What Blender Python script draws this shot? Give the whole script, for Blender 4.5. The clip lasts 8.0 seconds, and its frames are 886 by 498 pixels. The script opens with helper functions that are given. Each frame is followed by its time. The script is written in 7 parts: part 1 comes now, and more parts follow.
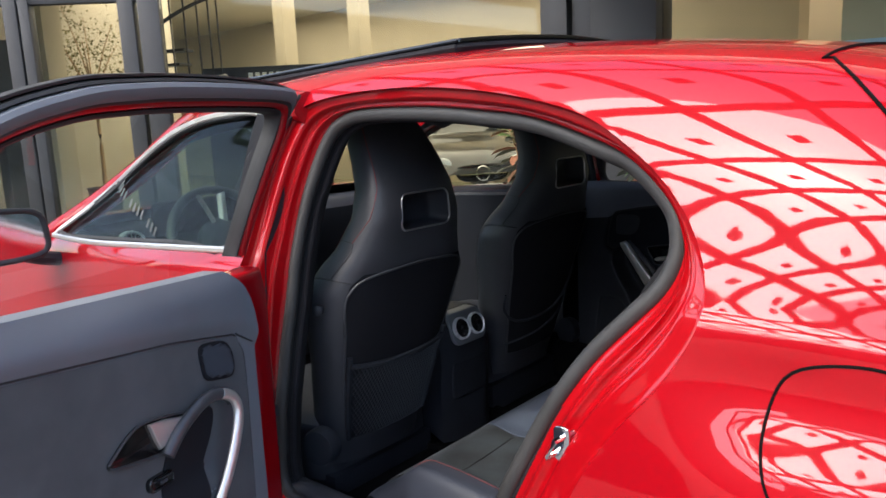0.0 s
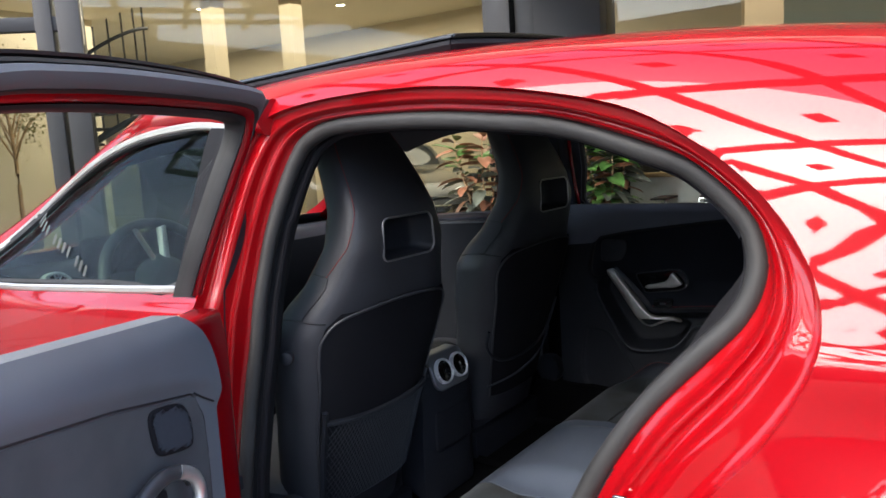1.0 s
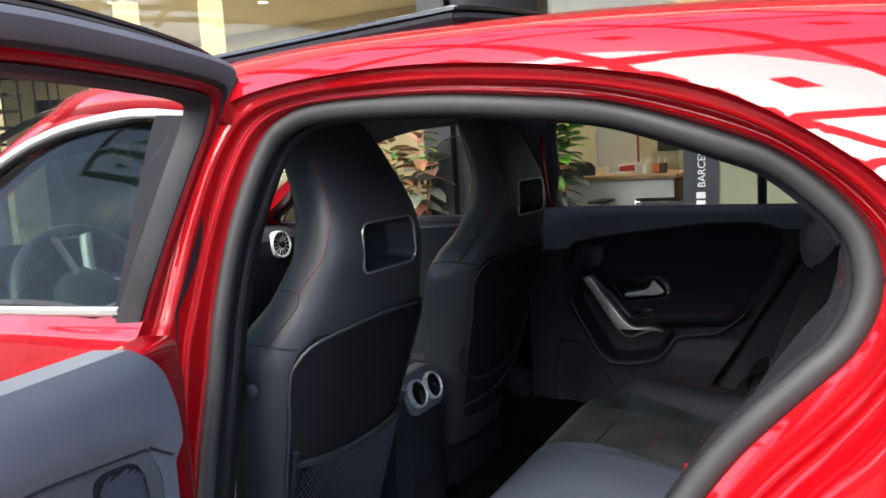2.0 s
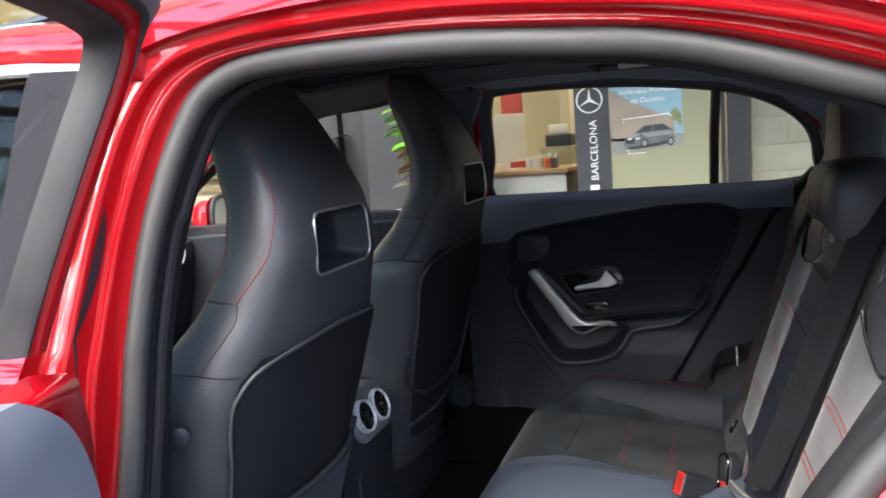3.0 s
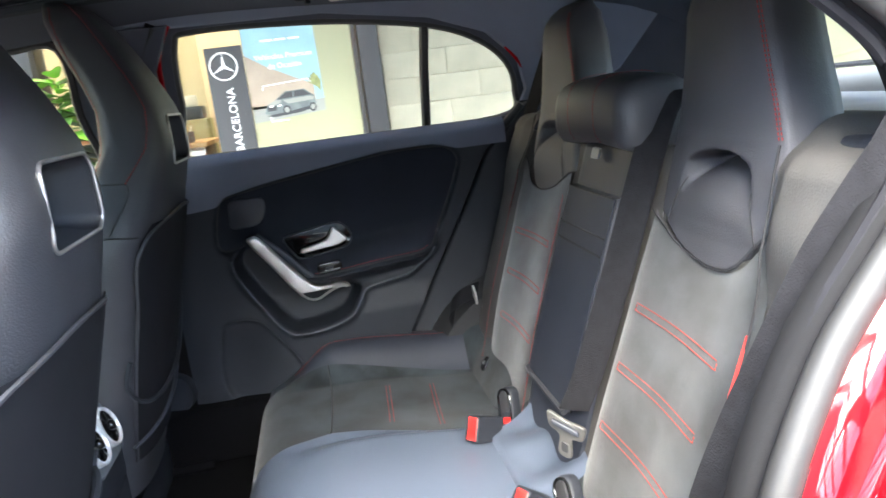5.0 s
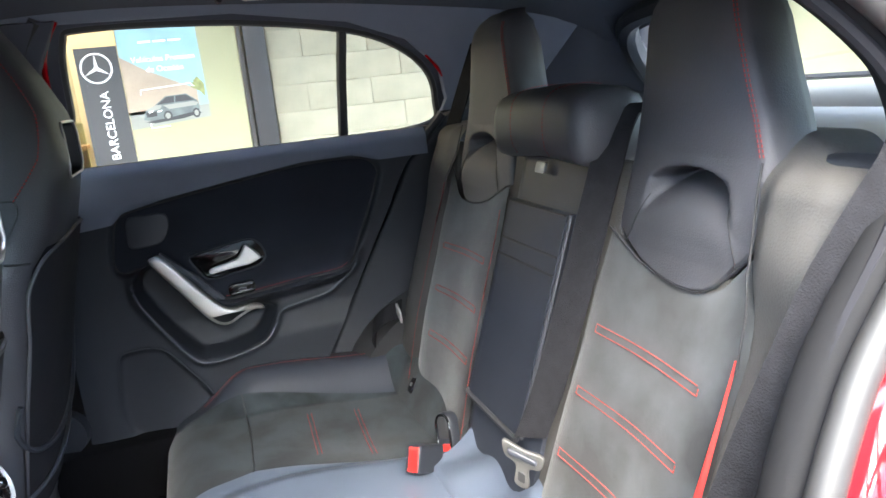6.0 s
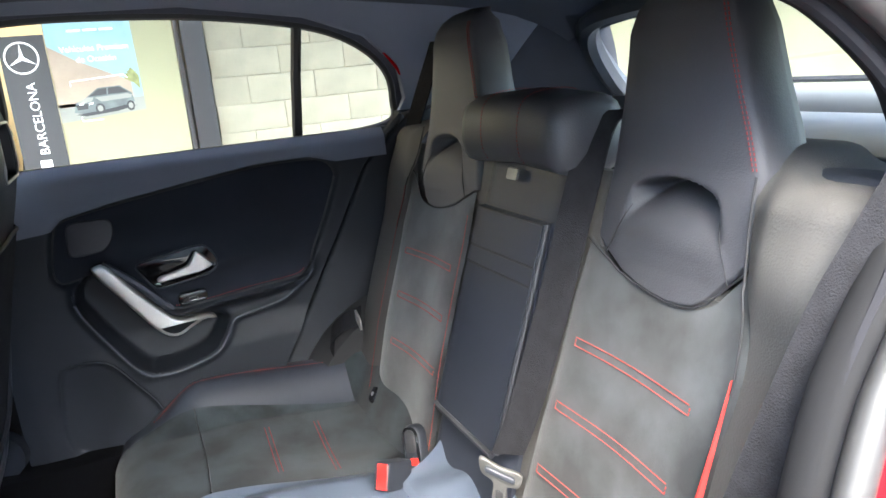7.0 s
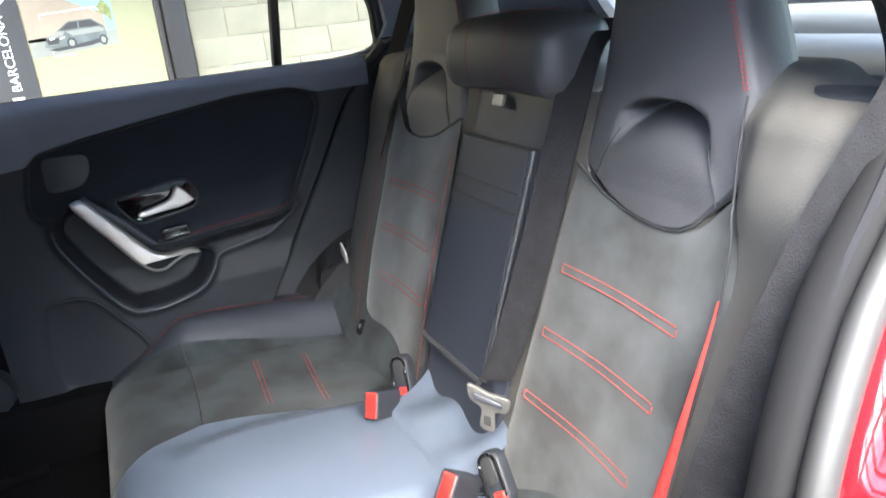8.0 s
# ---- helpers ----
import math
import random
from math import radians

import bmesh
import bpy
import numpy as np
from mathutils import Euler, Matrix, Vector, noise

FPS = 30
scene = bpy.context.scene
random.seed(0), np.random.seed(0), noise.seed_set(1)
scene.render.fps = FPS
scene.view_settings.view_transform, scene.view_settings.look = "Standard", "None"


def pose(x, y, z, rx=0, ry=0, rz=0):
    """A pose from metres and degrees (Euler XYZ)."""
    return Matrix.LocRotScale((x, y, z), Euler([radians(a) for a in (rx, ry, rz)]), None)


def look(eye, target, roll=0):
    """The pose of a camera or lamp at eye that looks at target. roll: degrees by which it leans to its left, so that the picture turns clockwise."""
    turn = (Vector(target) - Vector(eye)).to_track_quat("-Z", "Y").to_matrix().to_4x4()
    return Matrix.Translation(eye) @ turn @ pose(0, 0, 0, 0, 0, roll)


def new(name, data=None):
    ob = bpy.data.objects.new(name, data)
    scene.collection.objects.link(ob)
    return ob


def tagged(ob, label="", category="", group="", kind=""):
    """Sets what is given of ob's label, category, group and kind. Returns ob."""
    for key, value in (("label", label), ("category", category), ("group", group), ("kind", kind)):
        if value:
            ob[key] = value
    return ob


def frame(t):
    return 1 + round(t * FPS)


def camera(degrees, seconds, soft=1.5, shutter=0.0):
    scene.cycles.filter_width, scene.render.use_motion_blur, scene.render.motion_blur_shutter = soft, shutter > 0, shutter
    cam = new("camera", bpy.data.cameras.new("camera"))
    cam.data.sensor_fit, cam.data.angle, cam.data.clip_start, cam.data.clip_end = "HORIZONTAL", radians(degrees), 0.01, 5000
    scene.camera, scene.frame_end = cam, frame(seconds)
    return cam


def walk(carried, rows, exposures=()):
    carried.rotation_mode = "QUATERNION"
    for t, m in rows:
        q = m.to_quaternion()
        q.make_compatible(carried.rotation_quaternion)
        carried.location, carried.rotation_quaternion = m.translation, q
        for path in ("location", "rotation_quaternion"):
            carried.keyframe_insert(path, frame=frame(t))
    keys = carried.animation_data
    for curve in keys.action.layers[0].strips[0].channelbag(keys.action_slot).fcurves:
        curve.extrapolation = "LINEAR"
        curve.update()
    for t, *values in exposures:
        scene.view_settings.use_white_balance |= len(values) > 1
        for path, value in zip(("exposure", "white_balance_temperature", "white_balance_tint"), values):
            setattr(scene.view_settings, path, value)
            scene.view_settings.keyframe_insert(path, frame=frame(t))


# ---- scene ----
cam = camera(61.4, 8.0, shutter=0.4)
PATH = [
    (0.0, (0.989, -1.769, 1.275), (-0.23, -0.35, 0.944), -2.68),
    (0.5, (0.875, -1.703, 1.245), (-0.291, -0.23, 0.96), -3.12),
    (1.0, (0.735, -1.651, 1.228), (-0.359, -0.118, 0.979), -3.49),
    (1.5, (0.621, -1.606, 1.222), (-0.392, -0.016, 0.982), -3.27),
    (1.7, (0.575, -1.586, 1.219), (-0.406, 0.024, 0.977), -3.04),
    (2.8, (0.295, -1.409, 1.189), (-0.413, 0.334, 0.927), -4.5),
    (3.0, (0.245, -1.383, 1.17), (-0.394, 0.388, 0.912), -4.54),
    (3.5, (0.157, -1.348, 1.156), (-0.285, 0.477, 0.873), -5.43),
    (4.0, (0.087, -1.304, 1.148), (-0.09, 0.56, 0.824), -6.23),
    (4.5, (0.024, -1.253, 1.131), (0.09, 0.609, 0.76), -7.19),
    (5.0, (-0.027, -1.216, 1.115), (0.246, 0.62, 0.709), -7.17),
    (5.2, (-0.047, -1.197, 1.11), (0.302, 0.623, 0.692), -7.1),
    (6.5, (-0.12, -1.066, 1.144), (0.527, 0.669, 0.721), -5.51),
    (7.0, (-0.128, -1.044, 1.15), (0.574, 0.662, 0.694), -5.52),
    (7.5, (-0.131, -1.038, 1.147), (0.586, 0.642, 0.626), -5.78),
    (8.0, (-0.127, -1.035, 1.135), (0.577, 0.62, 0.522), -6.12),
]
EXPOSURES = [(0.0, 2.1, 6500, 10), (1.5, 2.38, 6500, 10), (3.0, 3.28, 6500, 10), (4.0, 4.18, 6500, 8), (5.0, 4.50, 6450, 6), (6.5, 4.61, 6450, 6), (8.0, 4.65, 6450, 6)]
walk(cam, [(t, look(*p)) for t, *p in PATH], EXPOSURES)

# ---- world and sun ----
world = bpy.data.worlds.new("world")
scene.world = world
world.use_nodes = True
wn = world.node_tree.nodes
sky = wn.new("ShaderNodeTexSky")
sky.sky_type = "NISHITA"
sky.sun_disc = False
sky.sun_elevation, sky.sun_rotation = radians(47), radians(190)
sky.air_density, sky.dust_density = 1.0, 2.0
wn["Background"].inputs["Strength"].default_value = 0.15
world.node_tree.links.new(sky.outputs["Color"], wn["Background"].inputs["Color"])
sun_data = bpy.data.lights.new("sun", "SUN")
sun_data.energy, sun_data.angle, sun_data.color = 1.8, radians(55.0), (1.0, 0.95, 0.86)
sun = new("sun", sun_data)
sun.matrix_world = look((-1.6, -10, 11.0), (0, 0, 0))

# ---- mesh helpers ----
S = lambda e0, e1, v: (lambda t: t * t * (3 - 2 * t))(min(max((v - e0) / (e1 - e0), 0.0), 1.0))

import functools

from mathutils.geometry import tessellate_polygon


def finish(name, me, mat, parent=None, label="", smooth=True, sharp=40):
    if mat:
        me.materials.append(mat)
    if smooth:
        me.shade_smooth()
        if sharp:
            me.set_sharp_from_angle(angle=radians(sharp))
    ob = new(name, me)
    if parent is not None:
        ob.parent = parent
    if label:
        ob["label"] = label
    return ob


def mesh(name, verts, faces, mat, parent=None, label="", smooth=True, sharp=40):
    me = bpy.data.meshes.new(name)
    me.from_pydata([tuple(v) for v in verts], [], faces)
    me.validate()
    bm = bmesh.new()
    bm.from_mesh(me)
    bmesh.ops.recalc_face_normals(bm, faces=bm.faces)
    bm.to_mesh(me)
    bm.free()
    return finish(name, me, mat, parent, label, smooth, sharp)


def thing(name, label, category, at=(0, 0, 0), group="", kind=""):
    """An Empty at the base of a thing with parts."""
    e = new(name)
    e.empty_display_size = 0.1
    e.location = at
    return tagged(e, label, category, group, kind)


def own(parent, *obs):
    """Hang meshes that were built in world places under a thing."""
    for o in obs:
        o.parent = parent
        o.matrix_parent_inverse = Matrix.Translation(-Vector(parent.location))
    return obs[0]


def grid_faces(rows, cols, close_u=False, close_v=False, base=0):
    """Faces of a grid of rows x cols points."""
    out = []
    for i in range(rows if close_u else rows - 1):
        for j in range(cols if close_v else cols - 1):
            a, b = i, (i + 1) % rows
            c, d = j, (j + 1) % cols
            out.append((base + a * cols + c, base + a * cols + d, base + b * cols + d, base + b * cols + c))
    return out


def spline(points, n, closed=False):
    """n points along a smooth line through the given ones, evenly spaced."""
    p = np.array(points, float)
    m = len(p)
    dense = []
    segs = m if closed else m - 1
    for i in range(segs):
        q = [p[(i + k) % m] if closed else p[min(max(i + k, 0), m - 1)] for k in (-1, 0, 1, 2)]
        for s in np.linspace(0, 1, 12, endpoint=False):
            dense.append(0.5 * (2 * q[1] + (q[2] - q[0]) * s + (2 * q[0] - 5 * q[1] + 4 * q[2] - q[3]) * s * s + (3 * q[1] - q[0] - 3 * q[2] + q[3]) * s ** 3))
    dense.append(p[0] if closed else p[-1])
    dense = np.array(dense)
    run = np.concatenate([[0], np.cumsum(np.linalg.norm(np.diff(dense, axis=0), axis=1))])
    at = np.linspace(0, run[-1], n, endpoint=not closed)
    return np.stack([np.interp(at, run, dense[:, k]) for k in range(p.shape[1])], 1)


def matched(points, per, closed=True):
    """A smooth line with `per` points to each given one, so that two lists stay in step."""
    p = np.array(points, float)
    m = len(p)
    out = []
    for i in range(m if closed else m - 1):
        q = [p[(i + k) % m] if closed else p[min(max(i + k, 0), m - 1)] for k in (-1, 0, 1, 2)]
        for s in np.linspace(0, 1, per, endpoint=False):
            out.append(0.5 * (2 * q[1] + (q[2] - q[0]) * s + (2 * q[0] - 5 * q[1] + 4 * q[2] - q[3]) * s * s + (3 * q[1] - q[0] - 3 * q[2] + q[3]) * s ** 3))
    if not closed:
        out.append(p[-1])
    return np.array(out)


def tube_data(path, radius, sides=8, closed=False, flat=1.0, up=(0, 0, 1), taper=None):
    """Vertices and faces of a round (or flattened) bar along a line."""
    path = np.array(path, float)
    n = len(path)
    verts = []
    upv = np.array(up, float)
    for i in range(n):
        a, b = (path[i - 1], path[(i + 1) % n]) if closed else (path[max(i - 1, 0)], path[min(i + 1, n - 1)])
        d = b - a
        d /= np.linalg.norm(d) + 1e-9
        s = np.cross(d, upv)
        if np.linalg.norm(s) < 1e-4:
            s = np.cross(d, (0.3, 0.8, 0.5))
        s /= np.linalg.norm(s)
        u = np.cross(s, d)
        r = radius * (taper[i] if taper is not None else 1)
        for k in range(sides):
            w = 2 * math.pi * k / sides
            verts.append(path[i] + r * (math.cos(w) * s + flat * math.sin(w) * u))
    faces = grid_faces(n, sides, closed, True)
    if not closed:
        faces.append(tuple(range(sides)))
        faces.append(tuple(range((n - 1) * sides, n * sides)))
    return verts, faces


def tube(name, path, radius, mat, parent=None, label="", **kw):
    v, f = tube_data(path, radius, **kw)
    return mesh(name, v, f, mat, parent, label)


def tubes(name, paths, radius, mat, parent=None, label="", **kw):
    """Several thin bars as one mesh (threads of one seam, strands of one net)."""
    verts, faces = [], []
    for p in paths:
        v, f = tube_data(p, radius, **kw)
        faces += [tuple(k + len(verts) for k in q) for q in f]
        verts += v
    return mesh(name, verts, faces, mat, parent, label)


def dashes(path, on=0.0035, off=0.0018, lift=(0, 0, 0)):
    """Short pieces of a line, for a sewn seam."""
    path = np.array(path, float) + np.array(lift)
    run = np.concatenate([[0], np.cumsum(np.linalg.norm(np.diff(path, axis=0), axis=1))])
    out, s = [], 0.0
    while s + on < run[-1]:
        out.append([[np.interp(v, run, path[:, k]) for k in range(3)] for v in (s, s + on)])
        s += on + off
    return out


def slab(name, outline, place, depth, mat, parent=None, label="", bevel=0.006, steps=3, sharp=40):
    """A plate with rounded front edge. outline: (u, v) points; place(u, v, h) gives the world point, h from -depth to 0."""
    o = np.array(outline, float)
    n = len(o)
    area = 0.5 * np.sum(o[:, 0] * np.roll(o[:, 1], -1) - np.roll(o[:, 0], -1) * o[:, 1])
    if area < 0:
        o = o[::-1]
    t = np.roll(o, -1, 0) - np.roll(o, 1, 0)
    t /= np.linalg.norm(t, axis=1)[:, None] + 1e-9
    inward = np.stack([-t[:, 1], t[:, 0]], 1)
    rings = [(0.0, -depth)] + [(bevel * (1 - math.cos(a)), -bevel + bevel * math.sin(a)) for a in np.linspace(0, math.pi / 2, steps + 1)]
    verts = [place(*(o[i] + inward[i] * r), h) for r, h in rings for i in range(n)]
    faces = grid_faces(len(rings), n, False, True)
    top = [(*(o[i] + inward[i] * bevel), 0.0) for i in range(n)]
    base = (len(rings) - 1) * n
    for tri in tessellate_polygon([[Vector(p) for p in top]]):
        faces.append(tuple(base + k for k in tri))
        faces.append(tuple(reversed(tri)))
    return mesh(name, verts, faces, mat, parent, label, sharp=sharp)


def puff(name, outline, place, height, mat, parent=None, label="", rings=8, power=2.4, back=0.02):
    """A cushion over a star-shaped outline, domed to its middle."""
    o = np.array(outline, float)
    c = o.mean(0)
    n = len(o)
    verts = [place(*o[i], -back) for i in range(n)]
    for k in range(rings):
        s = 1 - (k / rings) ** 1.7 if k else 1.0
        h = height * (1 - s ** power) ** (1 / power)
        verts += [place(*(c + (o[i] - c) * s), h) for i in range(n)]
    faces = grid_faces(rings + 1, n, False, True)
    verts.append(place(*c, height))
    last = rings * n
    faces += [(last + i, last + (i + 1) % n, len(verts) - 1) for i in range(n)]
    faces.append(tuple(range(n)))
    return mesh(name, verts, faces, mat, parent, label)


def rounded(w, h, r, n=5, cx=0.0, cy=0.0):
    """A rectangle w x h with rounded corners."""
    out = []
    for sx, sy, a0 in ((1, 1, 0), (-1, 1, 90), (-1, -1, 180), (1, -1, 270)):
        for k in range(n + 1):
            a = radians(a0 + 90 * k / n)
            out.append((cx + sx * (w / 2 - r) + r * math.cos(a), cy + sy * (h / 2 - r) + r * math.sin(a)))
    return out


def box(name, lo, hi, mat, parent=None, label="", bevel=0.004):
    """A block with softly broken edges, by its two corners."""
    bm = bmesh.new()
    bmesh.ops.create_cube(bm, size=1)
    lo, hi = Vector(lo), Vector(hi)
    for v in bm.verts:
        v.co = Vector([lo[k] + (v.co[k] + 0.5) * (hi[k] - lo[k]) for k in range(3)])
    b = min(bevel, 0.3 * min(abs(hi[k] - lo[k]) for k in range(3)))
    if b > 0:
        bmesh.ops.bevel(bm, geom=bm.edges[:], offset=b, segments=2, affect="EDGES", profile=0.5)
    me = bpy.data.meshes.new(name)
    bm.to_mesh(me)
    bm.free()
    return finish(name, me, mat, parent, label)


def lathe(name, profile, at, axis, mat, parent=None, label="", sides=24, caps=(True, True)):
    """A turned part: profile of (radius, height along the axis)."""
    a = Vector(axis).normalized()
    q = Vector((0, 0, 1)).rotation_difference(a).to_matrix()
    verts = [Vector(at) + q @ Vector((r * math.cos(2 * math.pi * k / sides), r * math.sin(2 * math.pi * k / sides), h)) for r, h in profile for k in range(sides)]
    faces = grid_faces(len(profile), sides, False, True)
    if caps[0]:
        faces.append(tuple(range(sides)))
    if caps[1]:
        faces.append(tuple(range((len(profile) - 1) * sides, len(profile) * sides)))
    return mesh(name, verts, faces, mat, parent, label)


def strip(name, zs, left, right, surface, mat, parent=None, label="", cols=12, skirt=0.012, out=None):
    """A skin over part of a surface, between two edges given for each row, with its border turned back."""
    rows = []
    for z in zs:
        a, b = left(z), right(z)
        rows.append([(a + (b - a) * k / (cols - 1), z) for k in range(cols)])
    m = len(rows)
    verts = [surface(u, v, 0.0) for r in rows for u, v in r]
    faces = grid_faces(m, cols)
    if skirt:
        ring = [(0, j) for j in range(cols)] + [(i, cols - 1) for i in range(1, m)] + [(m - 1, j) for j in range(cols - 2, -1, -1)] + [(i, 0) for i in range(m - 2, 0, -1)]
        base = len(verts)
        verts += [surface(*rows[i][j], -skirt) for i, j in ring]
        for k in range(len(ring)):
            k2 = (k + 1) % len(ring)
            faces.append((ring[k][0] * cols + ring[k][1], ring[k2][0] * cols + ring[k2][1], base + k2, base + k))
    return mesh(name, verts, faces, mat, parent, label, sharp=50)


def prism(outline, axis, lo, hi):
    """A temporary solid over an outline, to cut with. axis 0, 1 or 2 is the direction in which it runs."""
    n = len(outline)
    keep = [k for k in range(3) if k != axis]
    verts = []
    for d in (lo, hi):
        for p in outline:
            v = [0, 0, 0]
            v[axis], v[keep[0]], v[keep[1]] = d, p[0], p[1]
            verts.append(v)
    tris = tessellate_polygon([[Vector((p[0], p[1], 0)) for p in outline]])
    faces = [tuple(t) for t in tris] + [tuple(n + k for k in reversed(t)) for t in tris] + [(i, (i + 1) % n, n + (i + 1) % n, n + i) for i in range(n)]
    return mesh("cutter", verts, faces, None, smooth=False)


def carve(ob, cutters, sharp=35):
    """Cut solids out of a mesh and keep only the result."""
    for c in cutters:
        mod = ob.modifiers.new("cut", "BOOLEAN")
        mod.operation, mod.object, mod.solver = "DIFFERENCE", c, "MANIFOLD"
    bpy.context.view_layer.update()
    me = bpy.data.meshes.new_from_object(ob.evaluated_get(bpy.context.evaluated_depsgraph_get()))
    ob.modifiers.clear()
    old = ob.data
    ob.data = me
    bpy.data.meshes.remove(old)
    for c in cutters:
        d = c.data
        bpy.data.objects.remove(c)
        bpy.data.meshes.remove(d)
    ob.data.shade_smooth()
    ob.data.set_sharp_from_angle(angle=radians(sharp))
    return ob

# ---- materials ----


def material(name, color, rough=0.5, metal=0.0, grain=0.0, grain_scale=200.0, vary=0.0, vary_scale=4.0, bump=0.1, coat=0.0, sheen=0.0, spec=0.5, voronoi=False, coat_rough=0.03, spread=0.2):
    """A surface with colour, gloss, fine relief (grain) and larger uneven patches (vary)."""
    m = bpy.data.materials.new(name)
    m.use_nodes = True
    nt = m.node_tree
    b = nt.nodes["Principled BSDF"]
    b.inputs["Base Color"].default_value = (*color, 1)
    b.inputs["Roughness"].default_value = rough
    b.inputs["Metallic"].default_value = metal
    b.inputs["Coat Weight"].default_value = coat
    b.inputs["Coat Roughness"].default_value = coat_rough
    b.inputs["Sheen Weight"].default_value = sheen
    b.inputs["Sheen Roughness"].default_value = 0.4
    b.inputs["Specular IOR Level"].default_value = spec
    co = nt.nodes.new("ShaderNodeTexCoord")
    if vary:
        n = nt.nodes.new("ShaderNodeTexNoise")
        n.inputs["Scale"].default_value, n.inputs["Detail"].default_value = vary_scale, 8
        nt.links.new(co.outputs["Object"], n.inputs["Vector"])
        r = nt.nodes.new("ShaderNodeMapRange")
        r.inputs["From Min"].default_value, r.inputs["From Max"].default_value = 0.5 - spread, 0.5 + spread
        r.inputs["To Min"].default_value, r.inputs["To Max"].default_value = 1 - vary, 1 + vary
        nt.links.new(n.outputs["Fac"], r.inputs["Value"])
        x = nt.nodes.new("ShaderNodeVectorMath")
        x.operation = "SCALE"
        x.inputs[0].default_value = color
        nt.links.new(r.outputs["Result"], x.inputs["Scale"])
        nt.links.new(x.outputs["Vector"], b.inputs["Base Color"])
        r2 = nt.nodes.new("ShaderNodeMapRange")
        r2.inputs["From Min"].default_value, r2.inputs["From Max"].default_value = 0.3, 0.7
        r2.inputs["To Min"].default_value, r2.inputs["To Max"].default_value = max(rough - 0.06, 0.02), min(rough + 0.06, 1)
        nt.links.new(n.outputs["Fac"], r2.inputs["Value"])
        nt.links.new(r2.outputs["Result"], b.inputs["Roughness"])
    if grain:
        g = nt.nodes.new("ShaderNodeTexVoronoi" if voronoi else "ShaderNodeTexNoise")
        g.inputs["Scale"].default_value = grain_scale
        nt.links.new(co.outputs["Object"], g.inputs["Vector"])
        bu = nt.nodes.new("ShaderNodeBump")
        bu.inputs["Strength"].default_value, bu.inputs["Distance"].default_value = bump, grain
        nt.links.new(g.outputs["Distance" if voronoi else "Fac"], bu.inputs["Height"])
        nt.links.new(bu.outputs["Normal"], b.inputs["Normal"])
    return m


def glass_material(name, tint=(0.8, 0.86, 0.83), gloss=1.0):
    """Thin glazing: clear with a tint, and mirror gloss that grows at a slant."""
    m = bpy.data.materials.new(name)
    m.use_nodes = True
    nt = m.node_tree
    nt.nodes.remove(nt.nodes["Principled BSDF"])
    t = nt.nodes.new("ShaderNodeBsdfTransparent")
    t.inputs["Color"].default_value = (*tint, 1)
    g = nt.nodes.new("ShaderNodeBsdfGlossy")
    g.inputs["Roughness"].default_value = 0.0
    fr = nt.nodes.new("ShaderNodeFresnel")
    fr.inputs["IOR"].default_value = 1.45
    mul = nt.nodes.new("ShaderNodeMath")
    mul.operation = "MULTIPLY"
    mul.inputs[1].default_value = gloss
    mix = nt.nodes.new("ShaderNodeMixShader")
    nt.links.new(fr.outputs["Fac"], mul.inputs[0])
    nt.links.new(mul.outputs["Value"], mix.inputs["Fac"])
    nt.links.new(t.outputs["BSDF"], mix.inputs[1])
    nt.links.new(g.outputs["BSDF"], mix.inputs[2])
    nt.links.new(mix.outputs["Shader"], nt.nodes["Material Output"].inputs["Surface"])
    return m


def lamp_material(name, color, strength):
    m = bpy.data.materials.new(name)
    m.use_nodes = True
    b = m.node_tree.nodes["Principled BSDF"]
    b.inputs["Base Color"].default_value = (*color, 1)
    b.inputs["Emission Color"].default_value = (*color, 1)
    b.inputs["Emission Strength"].default_value = strength
    return m


RED_JAMB = material("red_jamb_paint", (0.31, 0.0008, 0.004), 0.45, 0.0, coat=0.9, spec=0.05, coat_rough=0.05)
RED = material("red_paint", (0.31, 0.0008, 0.005), 0.45, 0.0, coat=1.0, spec=0.05)
GAP = material("dark_gap", (0.004, 0.003, 0.003), 0.9, spec=0.1)
RUBBER = material("rubber", (0.024, 0.024, 0.026), 0.55, vary=0.25, vary_scale=14, grain=0.0004, grain_scale=500, bump=0.2)
SEAL = material("grey_seal_rubber", (0.027, 0.0265, 0.0265), 0.58, vary=0.2, vary_scale=10, grain=0.0004, grain_scale=500, bump=0.2)
LEATHER = material("black_leather", (0.044, 0.045, 0.052), 0.47, vary=0.12, vary_scale=6, grain=0.0009, grain_scale=420, bump=0.30, voronoi=True)
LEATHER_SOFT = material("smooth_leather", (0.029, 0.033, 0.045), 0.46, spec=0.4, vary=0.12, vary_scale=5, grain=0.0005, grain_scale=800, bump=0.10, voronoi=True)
LEATHER_WORN = material("worn_leather", (0.066, 0.063, 0.060), 0.72, vary=0.18, vary_scale=7, grain=0.0012, grain_scale=380, bump=0.35, spec=0.35, voronoi=True)
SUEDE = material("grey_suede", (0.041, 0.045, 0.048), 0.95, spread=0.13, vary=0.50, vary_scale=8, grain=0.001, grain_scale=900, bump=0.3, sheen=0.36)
LEATHER_HEAD = material("dark_smooth_leather", (0.058, 0.058, 0.066), 0.58, vary=0.14, vary_scale=9, grain=0.0010, grain_scale=420, bump=0.22, spec=0.4, voronoi=True)
PIPING = material("dull_leather_piping", (0.028, 0.028, 0.031), 0.75, spec=0.2)
WELT = material("red_woven_welt", (0.55, 0.035, 0.03), 0.75, vary=0.2, vary_scale=60, grain=0.0012, grain_scale=500, bump=0.6)
